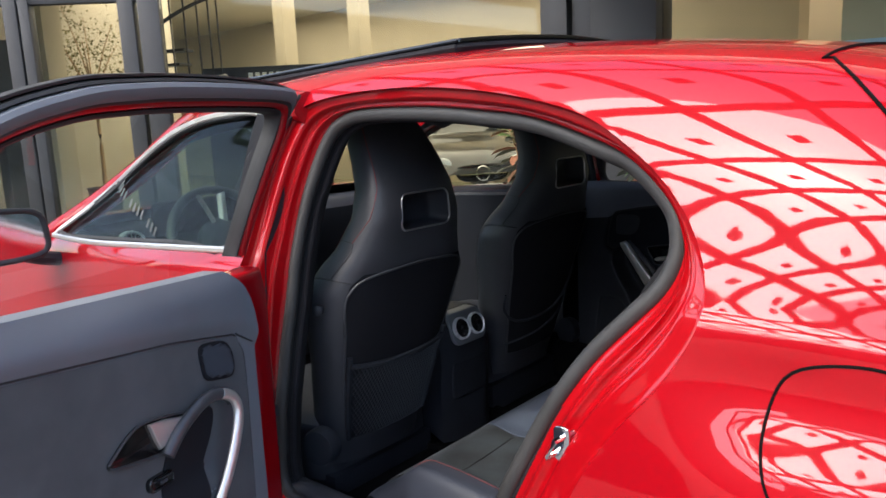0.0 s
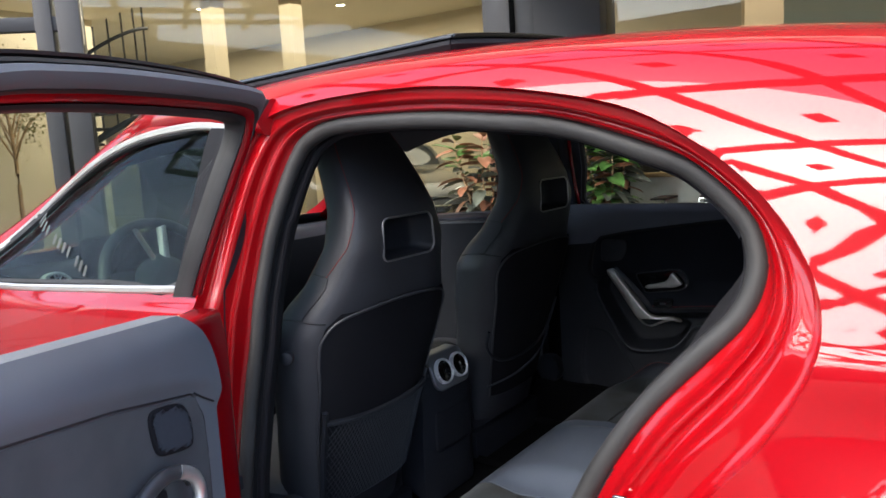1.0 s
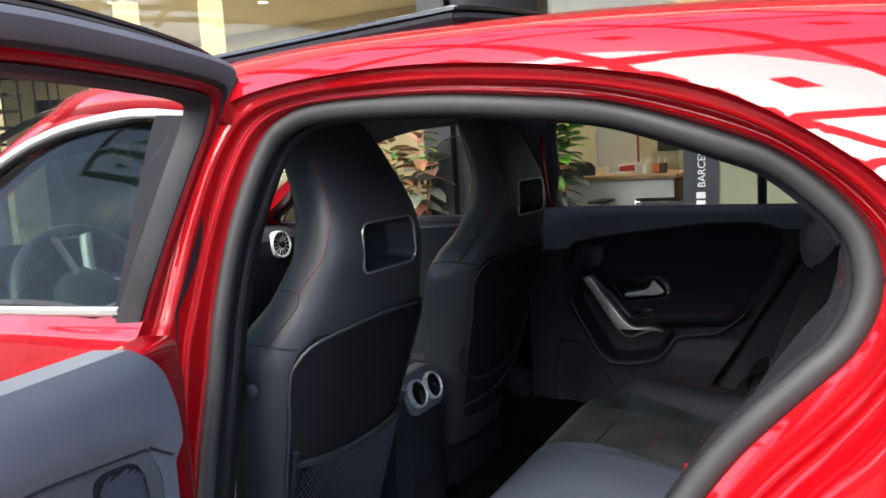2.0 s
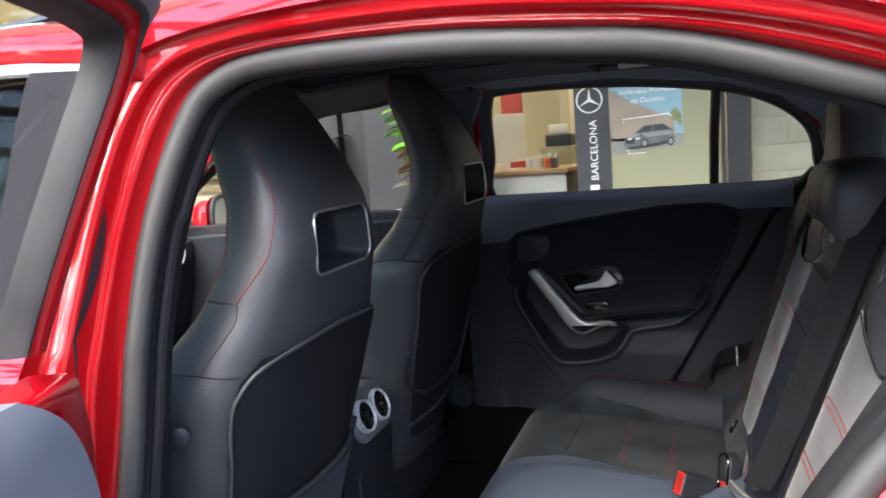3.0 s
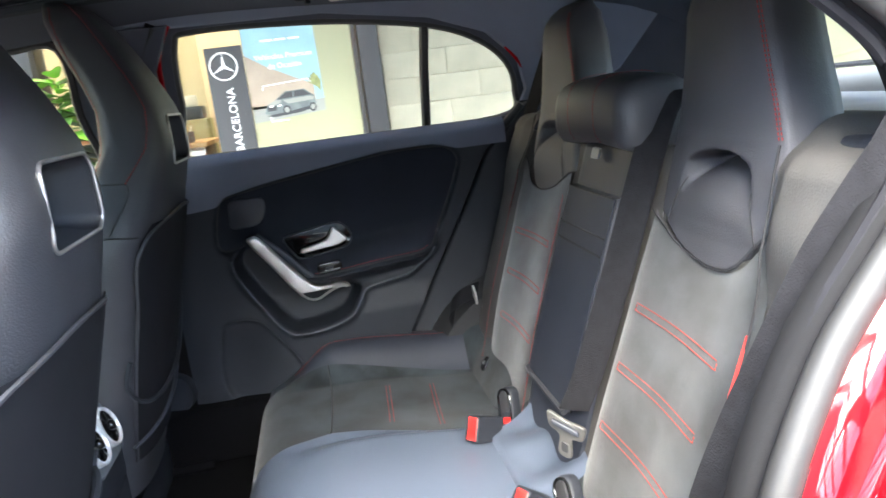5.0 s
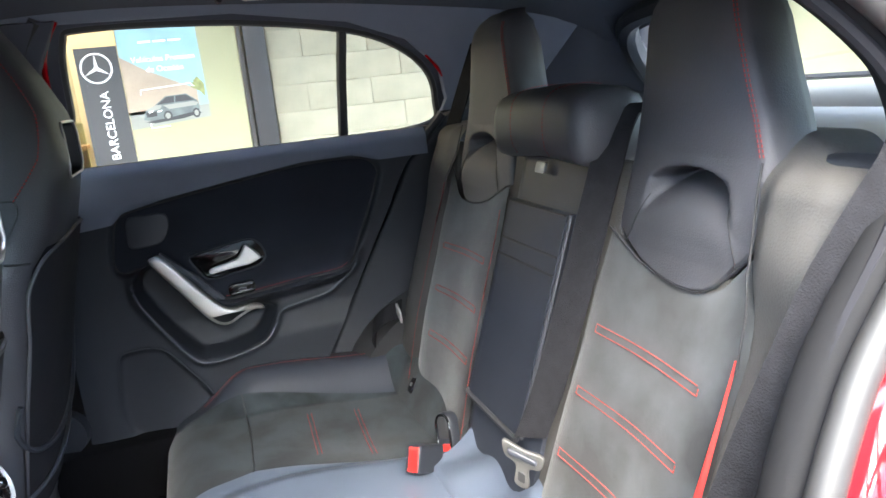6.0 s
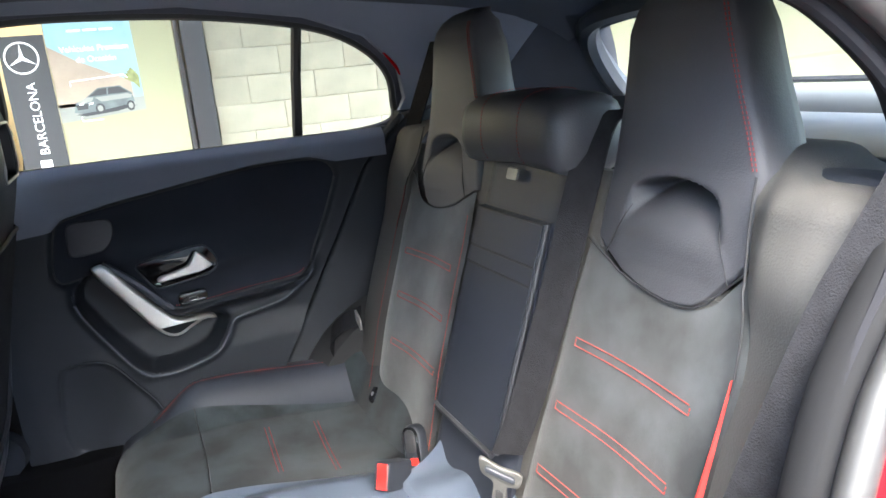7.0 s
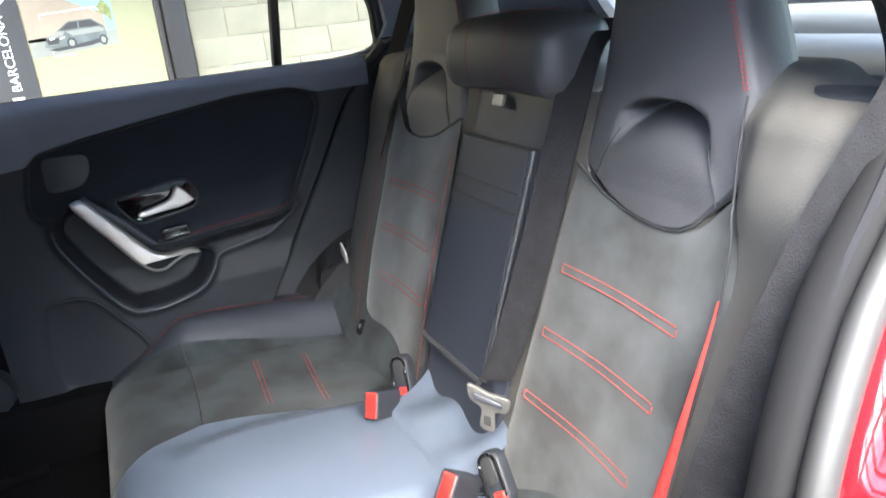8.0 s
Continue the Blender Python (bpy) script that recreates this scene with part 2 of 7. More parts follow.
# The same suede as on the backs, darkened for the shade on the cushion.
SUEDE_SHADED = material("shaded_grey_suede", (0.018, 0.0235, 0.0265), 0.92, spread=0.12, vary=0.60, vary_scale=11, grain=0.001, grain_scale=900, bump=0.3, sheen=0.14)
# Blue sky sheen put into the base colour; the leather is black and glossy.
LEATHER_SKY_SHEEN = material("sky_sheen_leather", (0.085, 0.104, 0.142), 0.32, spec=0.65, vary=0.10, vary_scale=5, grain=0.0004, grain_scale=700, bump=0.08, voronoi=True)
# Window light on the upper trims is put into this blue-grey.
TRIM_DAYLIT = material("daylit_trim", (0.180, 0.195, 0.247), 0.8, vary=0.1, vary_scale=6, grain=0.0005, grain_scale=1000, bump=0.2)
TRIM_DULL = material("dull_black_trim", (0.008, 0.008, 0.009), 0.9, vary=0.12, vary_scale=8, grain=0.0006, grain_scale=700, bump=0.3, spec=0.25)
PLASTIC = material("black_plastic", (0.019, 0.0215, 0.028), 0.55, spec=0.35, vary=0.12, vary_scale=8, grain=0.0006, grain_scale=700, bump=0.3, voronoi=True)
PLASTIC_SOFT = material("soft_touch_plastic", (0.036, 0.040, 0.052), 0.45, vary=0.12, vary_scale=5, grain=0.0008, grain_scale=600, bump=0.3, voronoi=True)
# Card and suede of the open door, lightened for the daylight on them.
CARD_DAYLIT = material("daylit_door_card", (0.152, 0.166, 0.190), 0.48, vary=0.10, vary_scale=5, grain=0.0006, grain_scale=800, bump=0.25, voronoi=True)
DOOR_SUEDE_DAYLIT = material("daylit_door_suede", (0.080, 0.085, 0.092), 0.95, vary=0.25, vary_scale=9, grain=0.001, grain_scale=900, bump=0.35, sheen=0.1)
# The same door suede, darkened for the shade on the far side.
DOOR_SUEDE_SHADED = material("shaded_door_suede", (0.021, 0.024, 0.034), 0.9, vary=0.2, vary_scale=8, grain=0.0006, grain_scale=900, bump=0.3, spec=0.25)
SATIN_DARK = material("satin_dark_grey", (0.075, 0.078, 0.085), 0.32, 0.3)
GLOSS_BLACK = material("gloss_black", (0.006, 0.006, 0.007), 0.12, coat=0.5)
LINER = material("headliner_cloth", (0.066, 0.071, 0.091), 0.95, vary=0.1, vary_scale=10, grain=0.0006, grain_scale=1200, bump=0.3)
PANEL_DARK = material("dark_seat_panel", (0.011, 0.011, 0.014), 0.85, spec=0.25, vary=0.15, vary_scale=10, grain=0.0006, grain_scale=900, bump=0.3)
# Black carpet, darkened further for the shade low in the cabin.
CARPET_SHADED = material("carpet", (0.0028, 0.0028, 0.0036), 1.0, spec=0.1, vary=0.25, vary_scale=18, grain=0.002, grain_scale=900, bump=0.6)
SILVER = material("satin_silver", (0.70, 0.67, 0.64), 0.36, 0.75, vary=0.05, vary_scale=20)
TONGUE = material("dull_steel", (0.10, 0.098, 0.095), 0.45, 0.4, vary=0.1, vary_scale=40)
SATIN = material("satin_grey", (0.22, 0.23, 0.25), 0.35, 0.4)
BRIGHT_RING = material("bright_ring", (0.80, 0.80, 0.80), 0.30, 0.25, vary=0.04, vary_scale=30)
RIM = material("satin_rim", (0.42, 0.42, 0.43), 0.30, 0.8)
CHROME = material("chrome", (0.75, 0.76, 0.78), 0.08, 1.0)
THREAD_RED = material("red_thread", (0.31, 0.045, 0.036), 0.8)
THREAD_DARK = material("dark_red_thread", (0.24, 0.022, 0.022), 0.8)
# The sky's reflection on shelf and tailgate trim is put into this colour.
SHELF_SKYLIT = material("skylit_shelf_cover", (0.12, 0.14, 0.165), 0.35, vary=0.1, vary_scale=6)
RED_PLASTIC = material("red_plastic", (0.70, 0.03, 0.025), 0.35)
BELT = material("belt_webbing", (0.0115, 0.0115, 0.0135), 0.92, spec=0.15, vary=0.30, vary_scale=60, grain=0.0015, grain_scale=520, bump=0.8)
WHITE_PRINT = material("white_window_print", (0.07, 0.075, 0.075), 0.6)
GLASS = glass_material("car_glass", (0.45, 0.61, 0.53), 0.38)
GLASS_CLEAR = glass_material("clear_car_glass", (0.93, 0.95, 0.93), 0.12)
GLASS_SHOP = glass_material("shop_glass", (0.86, 0.88, 0.86), 1.0)

# ---- the car: shell ----
# x runs to the rear, y to the car's right side, z up; the car's middle plane is y = 0.
car = thing("red_hatchback_car", "glossy red five-door hatchback car with one rear door wide open", "car")

XS = [-3.10, -3.02, -2.85, -2.40, -1.95, -1.62, -1.40, -1.05, -0.75, -0.30, 0.10, 0.40, 0.65, 0.85, 0.96, 1.10, 1.20, 1.27, 1.30]
ROOF = [0.55, 0.70, 0.80, 0.90, 0.955, 0.985, 1.12, 1.335, 1.405, 1.440, 1.432, 1.410, 1.383, 1.345, 1.305, 1.12, 0.98, 0.86, 0.62]
BELT_Z = [0.50, 0.62, 0.70, 0.80, 0.85, 0.89, 0.90, 0.92, 0.93, 0.945, 0.955, 0.965, 0.965, 0.955, 0.945, 0.92, 0.88, 0.80, 0.56]
WIDE = [0.50, 0.60, 0.72, 0.79, 0.795, 0.79, 0.788, 0.787, 0.787, 0.787, 0.790, 0.797, 0.800, 0.79, 0.775, 0.74, 0.70, 0.64, 0.58]
CABIN_P = [(1.0, 0.0), (0.975, 0.08), (0.915, 0.33), (0.855, 0.60), (0.795, 0.80), (0.735, 0.895), (0.62, 0.945), (0.42, 0.982), (0.2, 0.996), (0.0, 1.0)]
TAIL_P = [(0.984, 0.0), (0.974, 0.08), (0.942, 0.30), (0.892, 0.55), (0.805, 0.76), (0.725, 0.88), (0.61, 0.945), (0.42, 0.982), (0.2, 0.996), (0.0, 1.0)]
HOOD_P = [(1.0, 0.0), (0.985, 0.30), (0.95, 0.55), (0.89, 0.72), (0.80, 0.84), (0.70, 0.90), (0.56, 0.945), (0.38, 0.975), (0.2, 0.993), (0.0, 1.0)]


def body_section(x):
    """Half a cross-section of the body at x: (y, z) from the sill up to the roof's middle."""
    zr, zb, w = (float(np.interp(x, XS, v)) for v in (ROOF, BELT_Z, WIDE))
    k = float(np.interp(x, [-1.62, -1.05, 0.96, 1.22], [0, 1, 1, 0]))
    low = [(w - 0.05, 0.20), (w - 0.005, 0.30), (w + 0.010, 0.46), (w + 0.012, 0.62), (w + 0.008, 0.76), (w + 0.006, 0.88)]
    h = S(0.45, 0.72, x) * S(1.30, 1.05, x)
    low = [(y + h * dy, z + h * dz) for (y, z), (dy, dz) in zip(low, ((0, 0), (0.004, 0), (0.022, 0.03), (0.036, 0.06), (0.036, 0.005), (-0.012, 0.0)))]
    low = [(y, 0.20 + (z - 0.20) * (zb - 0.20) / 0.755) for y, z in low]
    r = S(0.05, 1.00, x)
    cabin = [(a[0] * (1 - r) + b[0] * r, a[1] * (1 - r) + b[1] * r) for a, b in zip(CABIN_P, TAIL_P)]
    top = [(w * (a[0] * k + b[0] * (1 - k)), zb + (zr - zb) * (a[1] * k + b[1] * (1 - k))) for a, b in zip(cabin, HOOD_P)]
    return matched(low + top, 5, closed=False)


def side_y(x, z):
    """The body's half width at a height."""
    s = body_section(x)
    return float(np.interp(z, s[:, 1], s[:, 0]))


STATIONS = sorted(set(np.round(np.concatenate([np.linspace(-3.10, -0.8, 40), np.linspace(-0.8, 1.30, 64)]), 4)))


def smooth_tables():
    """Rounded tables for roof, belt and width along the car."""
    fine = np.linspace(-3.10, 1.30, 89)
    out = []
    for t in (ROOF, BELT_Z, WIDE):
        v = np.interp(fine, XS, t)
        for _ in range(9):
            v = np.concatenate([v[:1], (v[:-2] + 2 * v[1:-1] + v[2:]) / 4, v[-1:]])
        out.append(list(v))
    return list(fine), *out


XS, ROOF, BELT_Z, WIDE = smooth_tables()


def build_shell():
    secs = [body_section(x) for x in STATIONS]
    loop = []
    for inset in (0.0, 0.035):
        rows = []
        for i, (x, s) in enumerate(zip(STATIONS, secs)):
            s = s.copy()
            if inset:
                d = np.gradient(s, axis=0)
                nrm = np.stack([d[:, 1], -d[:, 0]], 1)
                nrm /= np.linalg.norm(nrm, axis=1)[:, None] + 1e-9
                s = s - nrm * inset
                s[:, 0] = np.maximum(s[:, 0], 0)
                s[-1, 0] = 0
                x = x + (inset if i == 0 else -inset if i == len(secs) - 1 else 0)
            full = [(x, -y, z) for y, z in s] + [(x, y, z) for y, z in s[-2::-1]]
            rows.append(full)
        loop.append(rows)
    n, m = len(STATIONS), len(loop[0][0])
    verts = [p for rows in loop for r in rows for p in r]
    off = n * m
    faces = grid_faces(n, m) + [tuple(reversed([k + off for k in f])) for f in grid_faces(n, m)]
    for i in range(n - 1):
        for j in (0, m - 1):
            faces.append((i * m + j, (i + 1) * m + j, off + (i + 1) * m + j, off + i * m + j))
    for i in (0, n - 1):
        for j in range(m - 1):
            faces.append((i * m + j, i * m + j + 1, off + i * m + j + 1, off + i * m + j))
    ob = mesh("body_shell", verts, faces, RED, label="glossy red painted body shell")
    ob.data.materials.append(LINER)
    ob.data.materials.append(CARPET_SHADED)
    # Inner faces below z 0.92 take the shade-darkened carpet colour.
    for f in ob.data.polygons:
        if min(f.vertices) >= off:
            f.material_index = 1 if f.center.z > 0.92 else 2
    return ob


# door opening: edge of the outer skin, and the rubber seal inside it (x, z)
SKIN_EDGE = [(-0.505, 0.36), (-0.505, 0.62), (-0.50, 0.80), (-0.485, 0.98), (-0.47, 1.12), (-0.445, 1.235), (-0.40, 1.305), (-0.28, 1.332), (-0.08, 1.338), (0.09, 1.325),
             (0.24, 1.300), (0.36, 1.267), (0.46, 1.213), (0.53, 1.158), (0.58, 1.095), (0.605, 1.03), (0.60, 0.965), (0.555, 0.88), (0.49, 0.80), (0.43, 0.71), (0.385, 0.62),
             (0.34, 0.52), (0.28, 0.43), (0.20, 0.375), (0.06, 0.35), (-0.22, 0.35)]
SEAL_LINE = [(-0.445, 0.385), (-0.440, 0.62), (-0.437, 0.78), (-0.428, 0.95), (-0.408, 1.10), (-0.360, 1.228), (-0.310, 1.272), (-0.23, 1.287), (-0.05, 1.283), (0.09, 1.270),
             (0.22, 1.252), (0.36, 1.206), (0.425, 1.178), (0.492, 1.118), (0.512, 1.070), (0.510, 1.028), (0.490, 0.985), (0.450, 0.942), (0.375, 0.860), (0.318, 0.775), (0.285, 0.71),
             (0.238, 0.61), (0.20, 0.52), (0.14, 0.42), (0.03, 0.395), (-0.22, 0.385)]


def seal_y(z):
    return float(np.interp(z, [0.3, 0.60, 0.75, 0.86, 0.95, 1.29, 1.4], [0.73, 0.73, 0.70, 0.675, 0.66, 0.578, 0.53]))


WINDOW_RR = [(-0.330, 0.995), (-0.332, 1.14), (-0.316, 1.278), (-0.26, 1.306), (0.03, 1.298), (0.28, 1.264), (0.41, 1.217), (0.485, 1.153), (0.508, 1.08), (0.490, 1.015), (0.26, 0.998), (0.0, 0.992)]
WINDOW_F = [(-1.55, 0.955), (-1.40, 1.055), (-1.22, 1.165), (-1.03, 1.25), (-0.85, 1.295), (-0.66, 1.310), (-0.545, 1.305), (-0.545, 1.15), (-0.545, 0.985), (-0.80, 0.972), (-1.20, 0.955)]
shell = build_shell()
cut = [prism(matched(SKIN_EDGE, 4), 1, -1.2, -0.2),
       prism(matched(WINDOW_F, 3), 1, -1.2, 1.2),
       prism(matched(WINDOW_RR, 3), 1, 0.2, 1.2),
       prism(rounded(0.70, 0.80, 0.10, 6, -0.42, 0.0), 2, 1.2, 1.6)]
# windscreen and rear window are cut along their own slant
ws = [(y * f, z) for y, z, f in ((-0.62, 1.00, 1), (-0.50, 1.335, 1), (0.50, 1.335, 1), (0.62, 1.00, 1))]
cut.append(prism(ws, 0, -1.75, -1.03))
cut.append(prism([(-0.60, 1.00), (-0.575, 1.10), (-0.50, 1.215), (0.50, 1.215), (0.575, 1.10), (0.60, 1.00)], 0, 0.97, 1.5))
carve(shell, cut)
for f in shell.data.polygons:
    # cut edges that the cabin's trim covers
    c, n = f.center, f.normal
    tail = c.x > 0.93 and c.z > 0.95 and abs(n.x) < 0.08
    sun_edge = c.z > 1.30 and abs(c.y) < 0.42 and -0.80 < c.x < 0.0 and abs(n.z) < 0.15
    far_win = c.y > 0.5 and c.z > 1.0 and abs(n.y) < 0.12 and -0.36 < c.x < 0.52
    if tail or sun_edge or far_win:
        f.material_index = 1
own(car, shell)

# red door jamb: from the skin's edge in to the seal
outer, inner = matched(SKIN_EDGE, 6), matched(SEAL_LINE, 6)
jamb_rows = []
for s, dep in ((-0.06, 0.004), (0.0, 0.0), (0.010, 0.009), (0.026, 0.018), (0.06, 0.024), (0.14, 0.026), (0.26, 0.026), (0.34, 0.027), (0.385, 0.029), (0.415, 0.036), (0.445, 0.047), (0.475, 0.056), (0.51, 0.060), (0.56, 0.0605), (0.60, 0.058), (0.63, 0.0565), (0.66, 0.058), (0.69, 0.064), (0.725, 0.076), (0.77, 0.084), (0.83, 0.088), (0.90, 0.091), (1.0, 0.098)):
    row = []
    for a, b in zip(outer, inner):
        p = a + (b - a) * s
        ya = side_y(float(a[0]), float(a[1]))
        yb = seal_y(float(b[1]))
        full = max(ya - yb, 0.03)
        row.append((p[0], -(ya - full * dep / 0.098 - (0.003 if s < 0 else 0)), p[1]))
    jamb_rows.append(row)
jv = [p for r in jamb_rows[1:] for p in r]
jamb = mesh("door_jamb", jv, grid_faces(len(jamb_rows) - 1, len(outer), False, True), RED_JAMB, car, "red painted door jamb", sharp=60)

# rubber seal round the opening
seal_path = [(p[0], -(seal_y(float(p[1])) + 0.004), p[1]) for p in matched(SEAL_LINE, 6)]
tube("door_seal", seal_path, 0.0160, SEAL, car, "dark grey rubber door seal", sides=12, closed=True, up=(0, 1, 0), flat=0.9)
lip_path = []
for a, b in zip(outer, inner):
    u = (a - b) / np.linalg.norm(a - b)
    lip_path.append((b[0] + u[0] * 0.017, -(seal_y(float(b[1])) + 0.002), b[1] + u[1] * 0.017))
tube("seal_lip", lip_path, 0.0075, PANEL_DARK, car, "black outer lip of the seal", sides=8, closed=True, up=(0, 1, 0))
inner_path = [(p[0] * 0.965 + 0.001, -(seal_y(float(p[1])) - 0.022), p[1] - 0.012 if p[1] > 1.1 else p[1]) for p in matched(SEAL_LINE, 6)]
trim_rows = []
for s, dep in ((0.004, 0.006), (0.010, 0.012), (0.015, 0.016), (0.018, 0.022), (0.019, 0.030), (0.018, 0.042), (0.010, 0.052)):
    row = []
    for a, b in zip(outer, inner):
        u = (b - a) / np.linalg.norm(b - a)
        row.append((b[0] + u[0] * s, -(seal_y(float(b[1])) - dep), b[1] + u[1] * s))
    trim_rows.append(row)
mesh("opening_trim", [p for r in trim_rows for p in r], grid_faces(len(trim_rows), len(outer), False, True), TRIM_DULL, car, "dark grey trim inside the door seal", sharp=60)
tube("seal_lip", inner_path, 0.008, PANEL_DARK, car, "black inner lip of the seal", sides=8, closed=True, up=(0, 1, 0))


def on_side(x, z, side, out=0.0):
    return (x, side * (side_y(x, z) + out), z)


def side_glass(name, outline, side, mat, label, out=-0.016):
    o = matched(outline, 3)
    c = o.mean(0)
    verts, n = [], len(o)
    for k in range(7):
        f = 1.02 * (1 - k / 7)
        verts += [on_side(*(c + (p - c) * f), side, out) for p in o]
    verts.append(on_side(*c, side, out))
    faces = grid_faces(7, n, False, True) + [(6 * n + i, 6 * n + (i + 1) % n, 7 * n) for i in range(n)]
    g = mesh(name, verts, faces, mat, car, label)
    g.visible_shadow = False
    return g


side_glass("front_side_window", WINDOW_F, -1, GLASS, "clear front side window glass")
side_glass("front_side_window", WINDOW_F, 1, GLASS_CLEAR, "clear front side window glass")
# bright trim round the front side window
for side in (-1, 1):
    upper = spline(WINDOW_F[:7] + [(-0.43, 1.296)], 44)
    lower = spline(WINDOW_F[8:] + WINDOW_F[:1], 24)
    if side < 0:
        mid = np.array(WINDOW_F).mean(0)
        rim = [np.array(p) + (np.array(p) - mid) / np.linalg.norm(np.array(p) - mid) * 0.046 for p in upper]
        tube("pillar_rail", [on_side(p[0], p[1], side, -0.014) for p in rim], 0.038, RED, car, "red painted windscreen pillar", sides=10, up=(0, 1, 0))
    for line in (upper, lower):
        tube("window_trim", [on_side(p[0], p[1], side, 0.004) for p in line], 0.0085, SILVER, car, "satin silver window trim", sides=6, up=(0, 1, 0), flat=0.5)
    tube("window_rubber", [on_side(p[0], p[1], side, -0.012) for p in (np.array(WINDOW_F).mean(0) + (matched(WINDOW_F, 4) - np.array(WINDOW_F).mean(0)) * 0.965)], 0.012, RUBBER, car, "", sides=6, closed=True, up=(0, 1, 0))


def cross_glass(name, zlo, zhi, half_lo, half_hi, xs, mat, label, rows=8, cols=12):
    """Curved glass across the car; xs(z) gives its middle line."""
    verts = []
    for i in range(rows):
        z = zlo + (zhi - zlo) * i / (rows - 1)
        h = half_lo + (half_hi - half_lo) * i / (rows - 1)
        for j in range(cols):
            f = -1 + 2 * j / (cols - 1)
            x, zz = xs(z, f)
            verts.append((x, f * h, zz))
    g = mesh(name, verts, grid_faces(rows, cols), mat, car, label)
    g.visible_shadow = False
    return g


cross_glass("windscreen", 0.985, 1.35, 0.66, 0.52, lambda z, f: (-1.62 + (z - 0.985) * 1.62 + 0.10 * f * f, z - 0.012), GLASS_CLEAR, "clear raked windscreen")
cross_glass("rear_window", 0.98, 1.235, 0.63, 0.50, lambda z, f: (1.185 - (z - 0.98) * 0.85 - 0.10 * f * f, z - 0.004), GLASS_CLEAR, "clear rear window of the tailgate")

# tailgate gap across the roof and down the quarter
def roof_point(x, y, out=0.0008):
    sec = body_section(x)
    return (x, y, float(np.interp(abs(y), sec[::-1, 0], sec[::-1, 1])) + out)


gap = [roof_point(0.722 - 0.020 * (abs(y) / 0.5) ** 3, y, 0.0012) for y in np.linspace(0.45, -0.56, 40)]
gap += [on_side(x, z, -1, 0.0012) for x, z in spline([(0.706, 1.333), (0.738, 1.308), (0.765, 1.282), (0.80, 1.245), (0.88, 1.16), (0.97, 1.06)], 24)]
tube("tailgate_gap", gap, 0.0028, GAP, car, "narrow dark gap round the tailgate", sides=6)

# fuel flap in the rear wing
flap_o = spline([(0.70, 0.83), (0.715, 0.915), (0.77, 0.945), (0.85, 0.94), (0.88, 0.87), (0.87, 0.78), (0.81, 0.745), (0.73, 0.76)], 48, True)
tube("fuel_flap_gap", [on_side(p[0], p[1], -1, 0.0005) for p in flap_o], 0.0022, GAP, car, "thin dark gap round the fuel flap", sides=6, closed=True, up=(0, 1, 0))

# raised roof glass with its black frame
pan = thing("sunroof_panel", "black glass sunroof panel tilted up at its rear edge", "sunroof", (-0.40, 0, 1.40))


def roof_place(u, v, h):
    t = (u + 0.95) / 0.95
    return (u, v, 1.424 + 0.040 * t - 0.022 * (v / 0.48) ** 2 + h)


PANEL = matched([(-0.95, -0.36), (-0.93, -0.45), (-0.87, -0.478), (-0.45, -0.482), (-0.09, -0.480), (-0.062, -0.474), (-0.048, -0.455), (-0.030, -0.30), (-0.015, -0.12), (-0.012, 0.0), (-0.015, 0.12), (-0.030, 0.30), (-0.048, 0.455), (-0.062, 0.474), (-0.09, 0.480), (-0.45, 0.482), (-0.87, 0.478), (-0.93, 0.45), (-0.95, 0.36), (-0.96, 0.0)], 5)
own(pan, slab("glass_panel", PANEL, roof_place, 0.008, GLOSS_BLACK, None, "black tinted glass", bevel=0.002))
own(pan, tube("panel_seal", [roof_place(*(np.array([-0.42, 0]) + (p - np.array([-0.42, 0])) * 0.985), -0.020) for p in PANEL], 0.010, PANEL_DARK, None, "", sides=6, closed=True))
for sy in (-0.40, 0.40):
    own(pan, tube("lift_arm", [(-0.62, sy, 1.385), (-0.30, sy, 1.395), (-0.08, sy, 1.418)], 0.012, PLASTIC, None, "black lifting arm", sides=6))
for sy in (-1, 1):
    sc = [(u, sy * (0.425 - 0.010 * k), roof_place(u, 0.425, -0.004)[2] * (1 - k) + 1.355 * k) for u in np.linspace(-0.90, -0.10, 20) for k in (0.0, 0.5, 1.0)]
    own(pan, mesh("side_curtain", sc, grid_faces(20, 3), PANEL_DARK, None, "black curtain under the panel's edge"))
own(pan, tube("wind_deflector", [(-0.76, y, 1.392 - 0.04 * (y / 0.42) ** 2) for y in np.linspace(-0.36, 0.36, 12)], 0.008, PLASTIC, None, "", sides=6))

# left door mirror
mir = thing("door_mirror", "red door mirror in a black bezel", "mirror", (-1.45, -0.85, 0.95))


